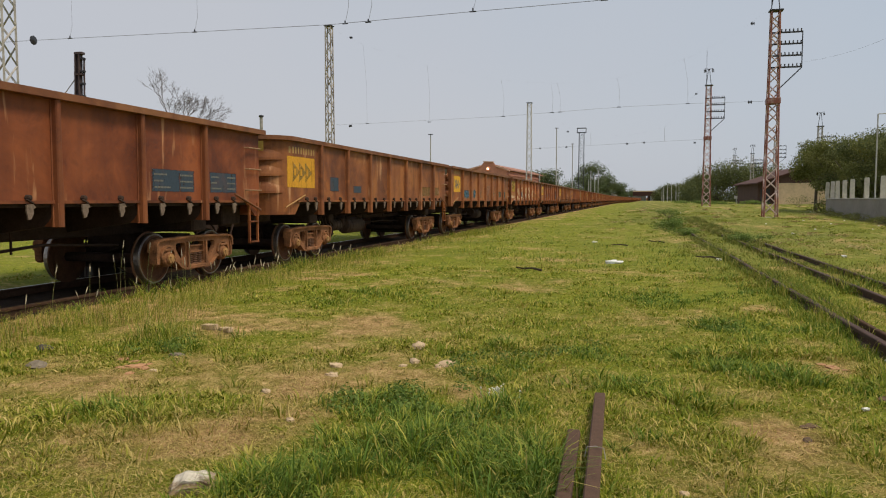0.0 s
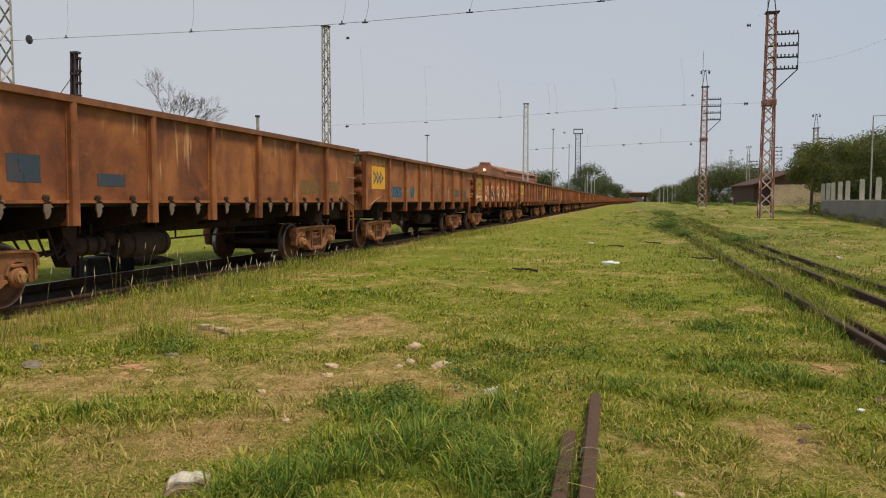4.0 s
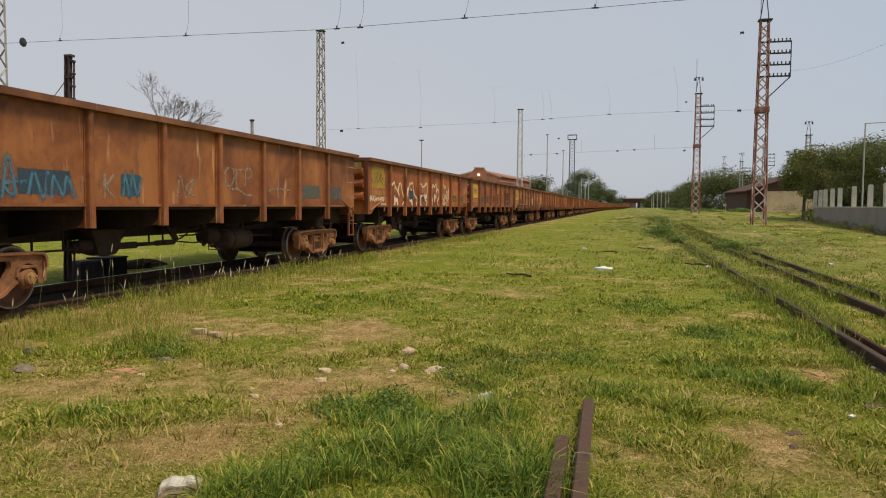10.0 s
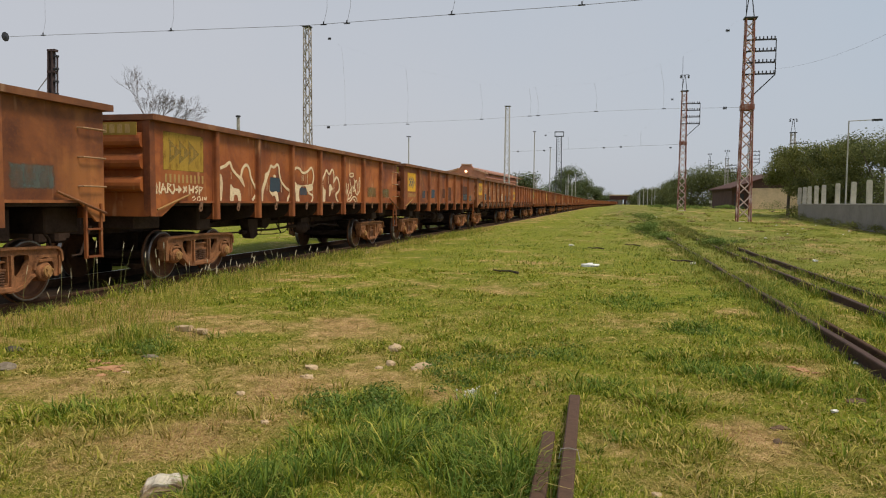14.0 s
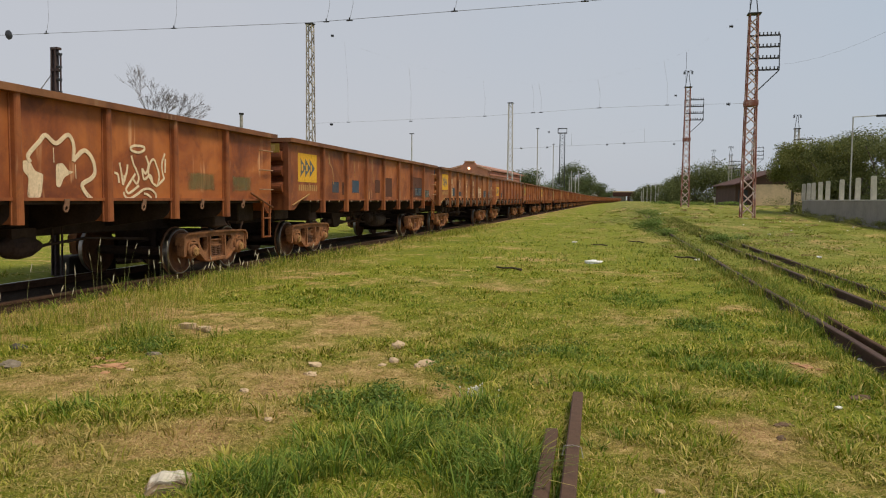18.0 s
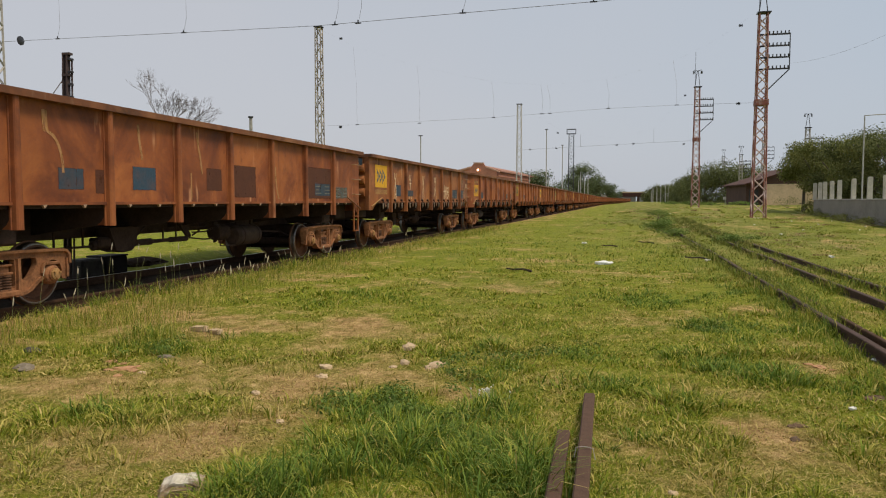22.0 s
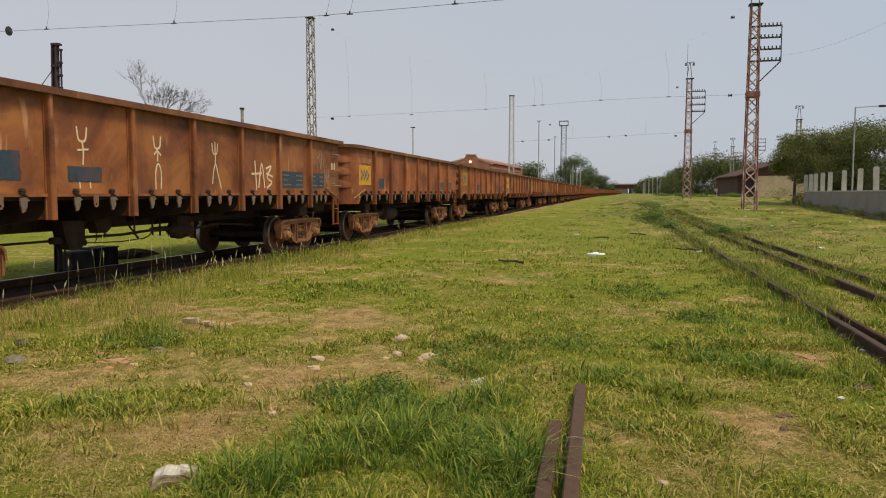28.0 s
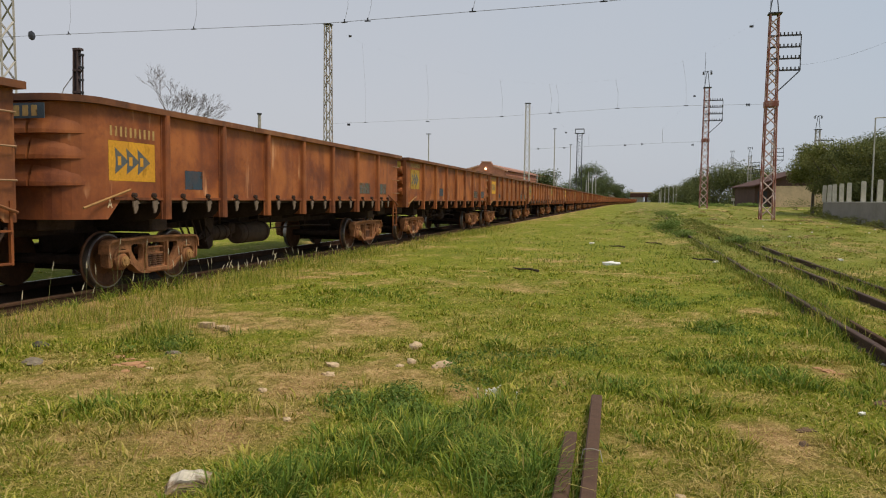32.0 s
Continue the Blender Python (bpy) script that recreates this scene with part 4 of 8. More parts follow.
def brake_gear(w, kind, latch):
    """Tanks, cylinder, slack adjuster, levers, rods and hoses that hang under the floor."""
    def drum(name, y0, y1, x, z, r):
        g = Geo().lathe([(y0, r * 0.35), (y0 + 0.03, r * 0.8), (y0 + 0.10, r), (y1 - 0.10, r), (y1 - 0.03, r * 0.8), (y1, r * 0.35)], "y", 20, Matrix.Translation((x, 0, z)))
        d = part(name, g, TANK, w, smooth=False)
        for y in (y0 + 0.22, y1 - 0.22):
            part("tank_strap", Geo().lathe([(y - 0.02, r + 0.008), (y + 0.02, r + 0.008)], "y", 20, Matrix.Translation((x, 0, z)), ring=True).box(x - 0.02, x + 0.02, y - 0.02, y + 0.02, z + r * 0.9, 1.02), UNDER, d)

    def rod(pts, r=0.02):
        part("brake_rod", Geo().tube(pts, r, 6), UNDER, w)

    def hanger(y, z0, x=0.55):
        part("rod_hanger", Geo().box(x - 0.012, x + 0.012, y - 0.012, y + 0.012, z0, 1.0), UNDER, w)

    if kind == "round":
        drum("air_reservoir", 5.62, 6.90, 0.62, 0.66, 0.225)
        drum("brake_cylinder", 4.62, 5.30, 0.62, 0.70, 0.155)
        part("cylinder_bracket", Geo().prism([(4.36, 1.0), (4.66, 1.0), (4.64, 0.46), (4.50, 0.40), (4.42, 0.56)], 0.48, 0.74, "x"), UNDER, w)
        part("control_valve", Geo().box(0.45, 0.75, 5.28, 5.52, 0.66, 0.90, 0.04).box(0.5, 0.7, 5.34, 5.46, 0.56, 0.68, 0.03), UNDER, w)
        for k in range(4):
            y = 3.25 + 0.22 * k
            part("air_pipe", Geo().tube([(0.9, y, 0.98), (0.92, y + 0.16, 0.72 - 0.05 * k), (0.85, y + 0.48, 0.60 + 0.03 * k), (0.7, 4.42, 0.74 + 0.05 * k)], 0.018, 6), UNDER, w)
        rod([(0.6, 6.9, 0.70), (0.6, 8.2, 0.71), (0.6, 9.3, 0.72), (0.5, 11.1, 0.66)], 0.018)
        rod([(0.62, 3.0, 0.62), (0.62, 4.4, 0.66)])
        for y in (7.3, 9.13):
            hanger(y, 0.70, 0.6)
        return
    if latch:   # the side with the diaphragm chamber and the long adjuster
        part("brake_cylinder", Geo().lathe([(7.62, 0.04), (7.70, 0.09), (7.80, 0.15), (8.00, 0.175), (8.20, 0.15), (8.34, 0.09), (8.42, 0.05)], "y", 16, Matrix.Translation((0.6, 0, 0.70))).box(0.5, 0.7, 7.80, 8.24, 0.80, 0.96), UNDER, w)
        part("slack_adjuster", Geo().lathe([(7.10, 0.022), (7.14, 0.045), (7.56, 0.050), (7.64, 0.03)], "y", 10, Matrix.Translation((0.6, 0, 0.745))), UNDER, w)
        rod([(0.6, 4.9, 0.715), (0.6, 6.3, 0.70), (0.6, 7.12, 0.735)], 0.026)
        rod([(0.6, 5.2, 0.63), (0.6, 5.64, 0.61), (0.6, 6.29, 0.585), (0.6, 6.9, 0.60), (0.6, 7.06, 0.64), (0.6, 7.14, 0.70)], 0.011)
        rod([(0.6, 5.64, 0.60), (0.6, 5.70, 0.66), (0.6, 5.70, 0.84)], 0.012)
        rod([(0.6, 6.50, 0.86), (0.6, 6.76, 0.61)], 0.018)
        part("rod_bracket", Geo().prism([(5.56, 0.98), (5.98, 0.98), (5.94, 0.82), (5.84, 0.76), (5.64, 0.76)], 0.52, 0.68, "x"), UNDER, w)
        g = Geo().prism([(4.84, 0.98), (5.32, 0.98), (5.32, 0.70), (5.26, 0.57), (5.12, 0.53), (4.98, 0.56), (4.90, 0.72)], 0.50, 0.70, "x").box(0.52, 0.66, 5.30, 5.44, 0.58, 0.68, 0.03).box(0.52, 0.66, 4.72, 4.92, 0.64, 0.74, 0.03)
        part("control_valve", g, UNDER, w)
        for y, z in ((5.9, 0.70), (6.66, 0.68), (7.17, 0.64), (7.39, 0.62), (8.86, 0.66)):
            hanger(y, z, 0.6)
        part("pipe_elbow", Geo().tube([(0.6, 8.40, 0.68), (0.6, 8.55, 0.70), (0.6, 8.66, 0.78), (0.6, 8.66, 0.94)], 0.022, 6), UNDER, w)
        rod([(0.6, 8.50, 0.70), (0.6, 9.4, 0.76), (0.5, 11.1, 0.66)], 0.024)
        rod([(0.57, 2.9, 0.70), (0.57, 4.7, 0.69)], 0.020)
        return
    drum("air_reservoir", 8.62, 9.68, 0.62, 0.665, 0.215)
    g = Geo().prism([(4.70, 0.98), (5.42, 0.98), (5.36, 0.66), (5.24, 0.58), (5.02, 0.56), (4.86, 0.60), (4.80, 0.76)], 0.42, 0.72, "x")
    g.box(0.46, 0.68, 4.52, 4.82, 0.66, 0.82, 0.03)
    for k in range(4):
        g.lathe([(4.46 + 0.10 * k, 0.05), (4.50 + 0.10 * k, 0.085), (4.52 + 0.10 * k, 0.05)], "y", 10, Matrix.Translation((0.57, 0, 0.70)))
    part("control_valve", g, UNDER, w)
    rod([(0.57, 2.9, 0.70), (0.57, 4.5, 0.69)], 0.020)
    rod([(0.57, 5.3, 0.68), (0.57, 7.1, 0.70)], 0.018)
    part("slack_adjuster", Geo().lathe([(5.35, 0.025), (5.42, 0.055), (5.95, 0.060), (6.0, 0.035), (6.5, 0.035), (6.52, 0.05), (7.05, 0.05), (7.1, 0.02)], "y", 10, Matrix.Translation((0.57, 0, 0.69))), UNDER, w)
    rod([(0.50, 5.5, 0.70), (0.50, 5.95, 0.98)], 0.016)
    for y in (3.7, 4.3, 5.55, 6.35, 6.75):
        hanger(y, 0.70)
    part("brake_lever", Geo().prism([(6.85, 0.98), (7.05, 0.98), (7.25, 0.72), (7.12, 0.70)], 0.52, 0.56, "x"), UNDER, w)
    part("brake_lever", Geo().prism([(7.95, 0.98), (8.10, 0.98), (8.06, 0.58), (7.98, 0.56)], 0.58, 0.62, "x"), UNDER, w)
    for a, c in (((7.15, 0.90), (7.8, 0.94)), ((7.2, 0.80), (7.95, 0.86)), ((7.1, 0.70), (8.0, 0.66)), ((7.5, 0.98), (7.2, 0.74)), ((7.8, 0.66), (8.5, 0.62))):
        rod([(0.60, *a), (0.66, (a[0] + c[0]) / 2, (a[1] + c[1]) / 2 - 0.03), (0.60, *c)], 0.016)
    part("brake_cylinder", Geo().lathe([(7.92, 0.06), (7.94, 0.15), (8.00, 0.16), (8.34, 0.16), (8.38, 0.13), (8.40, 0.05)], "y", 16, Matrix.Translation((0.62, 0, 0.76))), UNDER, w)
    rod([(0.5, 9.8, 0.72), (0.5, 11.1, 0.66)])
    part("safety_loop", Geo().tube([(0.95, 7.6, 0.98), (0.95, 7.62, 0.52), (0.95, 8.2, 0.50), (0.95, 8.22, 0.60)], 0.011, 5), UNDER, w)


def make_wagon(kind, latch, far=False):
    """An open ore wagon with ribbed steel sides on two four-wheel bogies."""
    w = thing("ore_wagon", "rusty brown open ore wagon with ribbed steel sides", "railway wagon", group="wagons of the ore train")
    path = body_path(kind)
    part("tub", wall_strip(path, Z_SILL, Z_TOP - 0.06, 0.03), RUST, w)
    if kind == "round":
        hw = new("handbrake")
        hw.parent = w
        hw.location = (0.62, -0.16, 2.02)
        part("hand_wheel", Geo().lathe([(-0.012, 0.20), (0.0, 0.215), (0.012, 0.20), (0.0, 0.185)], "y", 20, ring=True), RUST_RIM, hw)
        for q in range(3):
            a = math.pi * q / 3
            part("spoke", Geo().tube([(-0.2 * math.cos(a), 0, -0.2 * math.sin(a)), (0.2 * math.cos(a), 0, 0.2 * math.sin(a))], 0.010, 5), RUST_RIM, hw)
        part("spindle", Geo().tube([(0, 0, 0), (0, 0.22, 0)], 0.02, 6), RUST_RIM, hw)
    part("top_rim", wall_strip([(x + (0.13 if x > 0 else -0.13) * (1 if y > 0.7 or kind == "square" else 0.7), y - (0.07 if y < 7 else -0.07)) for x, y in path], Z_TOP - 0.09, Z_TOP, 0.20), RUST_RIM, w)
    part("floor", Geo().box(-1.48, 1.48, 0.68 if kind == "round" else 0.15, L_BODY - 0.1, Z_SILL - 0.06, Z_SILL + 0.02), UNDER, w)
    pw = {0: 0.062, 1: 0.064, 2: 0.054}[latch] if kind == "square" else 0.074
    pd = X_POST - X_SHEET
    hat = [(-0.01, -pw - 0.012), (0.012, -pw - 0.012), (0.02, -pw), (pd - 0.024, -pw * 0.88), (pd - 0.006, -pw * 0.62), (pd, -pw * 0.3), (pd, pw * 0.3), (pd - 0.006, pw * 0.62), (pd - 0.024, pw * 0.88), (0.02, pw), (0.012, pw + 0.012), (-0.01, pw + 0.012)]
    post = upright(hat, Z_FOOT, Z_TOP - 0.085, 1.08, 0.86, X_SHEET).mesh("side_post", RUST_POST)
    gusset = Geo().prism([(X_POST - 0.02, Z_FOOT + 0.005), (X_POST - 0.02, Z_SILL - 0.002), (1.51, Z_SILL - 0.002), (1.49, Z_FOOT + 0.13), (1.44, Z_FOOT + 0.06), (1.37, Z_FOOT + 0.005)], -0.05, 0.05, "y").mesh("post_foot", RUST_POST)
    # the inner bracket is coloured dark in place of the shade under the floor
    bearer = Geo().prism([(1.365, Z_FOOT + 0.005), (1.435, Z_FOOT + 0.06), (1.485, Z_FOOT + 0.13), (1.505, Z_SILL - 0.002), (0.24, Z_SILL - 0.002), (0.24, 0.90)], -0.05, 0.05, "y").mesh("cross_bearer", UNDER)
    for s in (0, 180):
        for y in POSTS:
            p = part("side_post", post, None, w)
            p.matrix_basis = pose(0, y, 0, 0, 0, s)
            if far and s:
                continue
            for nm, me in (("post_foot", gusset), ("cross_bearer", bearer))[:1 if far else 2]:
                part(nm, me, None, w).matrix_basis = pose(0, y, 0, 0, 0, s)
    for s in (-1, 1):
        x0, x1 = sorted((s * (X_SHEET - 0.03), s * X_SHEET))
        ap = [(0.08, Z_APRON), (0.36, Z_APRON), (0.78, Z_SILL), (0.08, Z_SILL)] if kind == "square" else [(0.64, Z_APRON - 0.05), (0.70, Z_APRON - 0.05), (0.98, Z_SILL), (0.64, Z_SILL)]
        part("apron", Geo().prism(ap, x0, x1, "x"), RUST, w)
        part("apron", Geo().prism([(13.95, 1.08), (13.78, 1.08), (13.45, Z_SILL), (13.95, Z_SILL)], x0, x1, "x"), RUST, w)
        x0, x1 = sorted((s * X_SHEET, s * (X_SHEET + 0.035)))
        part("sill_flange", Geo().box(x0, x1, 0.8, 13.45, Z_SILL - 0.012, Z_SILL + 0.028), RUST_POST, w)
        if kind == "square":
            x0, x1 = sorted((s * (X_SHEET - 0.10), s * (X_SHEET + 0.022)))
            part("corner_post", Geo().prism([(0.02, Z_APRON + 0.01), (0.17, Z_APRON + 0.01), (0.15, Z_TOP - 0.09), (0.02, Z_TOP - 0.09)], x0, x1, "x"), RUST_POST, w)
    # front end: three deep horizontal ribs and a skirt
    xr = X_SHEET - 0.11 if kind == "square" else X_SHEET - 0.66
    for z in (1.62, 1.98, 2.32):
        g = Geo()
        if kind == "square":
            g.prism([(0.08, z - 0.10), (0.0, z - 0.09), (-0.045, z - 0.055), (-0.06, z), (-0.058, z + 0.05), (-0.035, z + 0.10), (0.01, z + 0.14), (0.08, z + 0.16)], -xr, xr, "x")
        else:
            prof = ((0.0, -0.10), (0.088, -0.088), (0.085, -0.03), (0.050, 0.09), (0.0, 0.20))
            g.prism([(0.04 - o, z + h) for o, h in prof], -xr, xr, "x")
            for s in (-1, 1):   # each rib runs out to a point on the rounded corner
                vs, fs, n = [], [], 9
                for i in range(n):
                    t = math.pi / 2 * (1 - 0.70 * i / (n - 1))
                    k = max(0.02, 1 - (i / (n - 1)) ** 1.4)
                    for o, h in prof:
                        q = 0.615 + o * k
                        vs.append((s * (X_SHEET - 0.62 + q * math.cos(t)), 0.66 - q * math.sin(t), z + h * (0.45 + 0.55 * k) - 0.03 * (1 - k)))
                fs = [(5 * i + j, 5 * i + j + 1, 5 * i + j + 6, 5 * i + j + 5) for i in range(n - 1) for j in range(4)]
                g.add(vs, fs)
        part("end_rib", g, RUST_POST, w)
    if kind == "round":   # the skirt follows the rounded corners
        line = [q for q in path if q[1] < 0.70]
        n = len(line)
        vs = [(x * k, y + (1 - k) * 0.9, z) for k in (1.0, 0.975) for z in (Z_APRON - 0.05, Z_SILL + 0.005) for x, y in line]
        fs = [(i, i + 1, n + i + 1, n + i) for i in range(n - 1)] + [(2 * n + i, 3 * n + i, 3 * n + i + 1, 2 * n + i + 1) for i in range(n - 1)] + [(i, 2 * n + i, 2 * n + i + 1, i + 1) for i in range(n - 1)]
        part("end_skirt", Geo().add(vs, fs), RUST, w)
    else:
        part("end_skirt", Geo().box(-xr - 0.05, xr + 0.05, 0.05, 0.09, Z_APRON, Z_SILL + 0.02), RUST, w)
    # wide dark boxes added to close the bright gaps below the wagon's ends
    for y0, y1 in ((0.14, 0.85), (13.2, 13.86)):
        hw2 = 0.85 if kind == "round" and y0 < 1 else 1.15
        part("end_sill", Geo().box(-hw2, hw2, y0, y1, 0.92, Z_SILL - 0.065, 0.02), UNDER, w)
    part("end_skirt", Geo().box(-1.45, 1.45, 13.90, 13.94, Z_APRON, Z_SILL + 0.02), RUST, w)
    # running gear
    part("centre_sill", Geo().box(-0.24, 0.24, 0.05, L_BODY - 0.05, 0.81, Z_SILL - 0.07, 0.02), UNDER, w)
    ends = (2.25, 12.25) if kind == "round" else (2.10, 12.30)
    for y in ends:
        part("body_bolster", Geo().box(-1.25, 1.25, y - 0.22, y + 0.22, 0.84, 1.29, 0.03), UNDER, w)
        bogie(w, y, far)
    for y in [c + d for c in ends for d in (-0.84, 0.84)]:
        ws = new("wheelset")
        ws.parent = w
        ws.location = (0, y, WHEEL_R)
        wheel_parts(ws, far)
    if far:
        return w
    for y in (-0.40, L_BODY + 0.02):
        part("coupler", Geo().box(-0.08, 0.08, y, y + 0.40, 0.74, 0.92, 0.03).box(-0.15, 0.15, y if y < 0 else y + 0.16, (y if y < 0 else y + 0.16) + 0.24, 0.70, 0.98, 0.04), UNDER, w)
    brake_gear(w, kind, latch)
    for y, q in ((0.05, -1), (13.95, 1)):
        part("air_hose", Geo().tube([(0.42, y, 0.96), (0.44, y + q * 0.14, 0.80), (0.42, y + q * 0.26, 0.52), (0.36, y + q * 0.38, 0.50)], 0.022, 6), UNDER, w)
    # steps, grab irons and braces at the ends
    for s in (-1, 1):
        st = new("step_ladder")
        st.parent = w
        for y in (13.55, 13.86):
            part("stile", Geo().box(*sorted((s * 1.50, s * 1.54)), y - 0.02, y + 0.02, 0.57, 1.34), RUST_POST, st)
        for z in (0.59, 0.98):
            part("rung", Geo().box(*sorted((s * 1.48, s * 1.56)), 13.55, 13.86, z - 0.012, z + 0.012), RUST_POST, st)
        for z in (1.58, 1.98, 2.38):
            x0 = s * X_SHEET
            part("grab_iron", Geo().tube([(x0, 13.42, z), (x0 + s * 0.07, 13.44, z), (x0 + s * 0.07, 13.90, z), (x0, 13.92, z)], 0.013, 6), GRAB, w)
        x0 = s * (X_SHEET + 0.05)
        part("brace_bar", Geo().tube([(x0, 0.16, 1.24), (x0, 1.12, 1.50)], 0.017, 6), MUSTARD_CAP, w)
        part("brace_bar", Geo().tube([(x0, 13.92, 1.20), (x0, 12.95, 1.50)], 0.020, 6), RUST_RIM, w)
    if latch:
        for k in range(8):
            a = 0.95 if k == 0 else POSTS[k - 1]
            b = 13.3 if k == 7 else POSTS[k]
            for f in ((0.28, 0.72) if latch == 2 else (0.5,)):
                y = a + (b - a) * f
                if latch == 2:   # a worn leaf of steel below the sill, its pin and hook on the sheet
                    g = Geo().prism([(-0.065, 1.335), (0.035, 1.345), (0.085, 1.30), (0.04, 1.285), (0.045, 1.235), (0.005, 1.165), (-0.045, 1.15), (-0.05, 1.20), (-0.07, 1.26)], X_SHEET + 0.037, X_SHEET + 0.058, "x")
                    pin = Geo().prism([(-0.06, 1.395), (0.05, 1.345), (0.06, 1.36), (-0.05, 1.41)], X_SHEET + 0.037, X_SHEET + 0.06, "x").lathe([(X_SHEET, 0.04), (X_SHEET + 0.055, 0.036), (X_SHEET + 0.066, 0.02)], "x", 8, Matrix.Translation((0, 0.0, 1.42)))
                else:
                    g = Geo()
                    holed_plate(g, [(-0.045, 1.372), (0.045, 1.372), (0.035, 1.31), (0.022, 1.24), (-0.005, 1.20), (-0.05, 1.195), (-0.08, 1.225), (-0.07, 1.275), (-0.045, 1.31)], [[(-0.005, 1.275), (0.002, 1.24), (-0.02, 1.222), (-0.05, 1.225), (-0.045, 1.265), (-0.025, 1.285)]], X_SHEET + 0.037, X_SHEET + 0.055)
                    pin = None
                lt = part("door_latch", g, LATCH if latch == 2 else EYE, w)
                lt.location = (0, y, 0)
                if pin:
                    part("latch_pin", pin, UNDER, lt)
    return w


XF = X_SHEET + 0.0025   # painted markings lie on the sheet


ROUND = set()   # the wagons with rounded front corners


def sheet_x(w, y):
    """How far the side sheet stands out at y: less where a front corner curves inwards."""
    if w not in ROUND or y > 0.66:
        return X_SHEET
    return X_SHEET - 0.62 + 0.62 * math.sqrt(max(0.0, 1 - ((0.66 - y) / 0.62) ** 2))


def coat(w, y0, y1, z0, z1, lift):
    """A thin coat of paint that follows the sheet."""
    n = max(1, int((y1 - y0) / 0.08)) if w in ROUND and y0 < 0.66 else 1
    ys = [y0 + (y1 - y0) * i / n for i in range(n + 1)]
    vs = []
    for y in ys:
        x = sheet_x(w, y)
        vs += [(x + 0.0006, y, z0), (x + XF - X_SHEET + lift, y, z0), (x + XF - X_SHEET + lift, y, z1), (x + 0.0006, y, z1)]
    fs = [(4 * i + k, 4 * i + k + 1, 4 * i + k + 5, 4 * i + k + 4) for i in range(n) for k in range(3)]
    return Geo().add(vs, fs)


def patch(w, name, y0, y1, z0, z1, mat, label="", lift=0.0):
    return part(name, coat(w, y0, y1, z0, z1, lift), mat, w, label)


def bars(w, name, y0, y1, z0, z1, n, mat, lift=0.0):
    """A row of characters as plain bars."""
    d = (y1 - y0) / n
    if w in WAGONS[:7]:
        for i in range(n):
            a = y0 + d * i
            part("number_mark", coat(w, a + d * 0.26, a + d * 0.70, z0, z1, lift), mat, w)
        return
    g = Geo()
    for i in range(n):
        g.box(X_SHEET + 0.0006, XF + lift, y0 + d * i + d * 0.2, y0 + d * i + d * 0.8, z0, z1)
    tagged(part(name, g, mat, w), kind="stuff")


def emblem(w, y0, y1, z0, z1, panel, below, arrow=None):
    lab = "yellow painted panel with three grey arrowheads"
    p = patch(w, "emblem_panel", y0, y1, z0, z1, panel, lab)
    d = (y1 - y0)
    for i in range(3):
        a = y0 + d * (0.13 + 0.235 * i)
        zc, hh = (z0 + z1) / 2, (z1 - z0) * 0.33
        part("arrowhead", Geo().prism([(a, zc - hh), (a + d * 0.28, zc), (a, zc + hh), (a + d * 0.02, zc)], XF + 0.0005, XF + 0.002, "x"), arrow or ARROW, p)
        if w in WAGONS[:13]:
            part("light_mark", Geo().prism([(a + d * 0.055, zc - hh * 0.34), (a + d * 0.125, zc - hh * 0.34), (a + d * 0.125, zc + hh * 0.34), (a + d * 0.055, zc + hh * 0.34)], XF + 0.0025, XF + 0.004, "x"), panel, p)
    zz = (z0 - 0.20, z0 - 0.06) if below else (z1 + 0.06, z1 + 0.20)
    bars(w, "number_strip", y0 + 0.02, y1 + 0.02, *zz, 10, STENCIL)


def stroke(w, name, pts, width, mat, lift=0.0):
    """A flat ribbon of paint along points (y, z) of the side sheet."""
    g = Geo()
    pts = [Vector(p) for p in pts]
    n = len(pts)
    vs = []
    for i, p in enumerate(pts):
        d = (pts[min(i + 1, n - 1)] - pts[max(i - 1, 0)]).normalized()
        q = Vector((-d.y, d.x)) * width / 2
        for e in (p + q, p - q):
            vs.append((XF + lift + i * 0.00005, e.x, e.y))
    fs = [(2 * i, 2 * i + 1, 2 * i + 3, 2 * i + 2) for i in range(n - 1)]
    vs2 = [(X_SHEET + 0.0006, y, z) for _, y, z in vs]
    m = len(vs)
    g.add(vs + vs2, fs + [(2 * i, 2 * i + 2, m + 2 * i + 2, m + 2 * i) for i in range(n - 1)] + [(2 * i + 1, m + 2 * i + 1, m + 2 * i + 3, 2 * i + 3) for i in range(n - 1)])
    return part(name, g, mat, w)


def curve_pts(ctrl, k=5):
    """Catmull-Rom points through the controls."""
    c = [Vector(p) for p in ctrl]
    c = [c[0] * 2 - c[1]] + c + [c[-1] * 2 - c[-2]]
    out = []
    for i in range(1, len(c) - 2):
        for j in range(k):
            t = j / k
            p0, p1, p2, p3 = c[i - 1:i + 3]
            out.append(0.5 * ((2 * p1) + (p2 - p0) * t + (2 * p0 - 5 * p1 + 4 * p2 - p3) * t * t + (3 * p1 - p0 - 3 * p2 + p3) * t ** 3))
    out.append(c[-2])
    return out


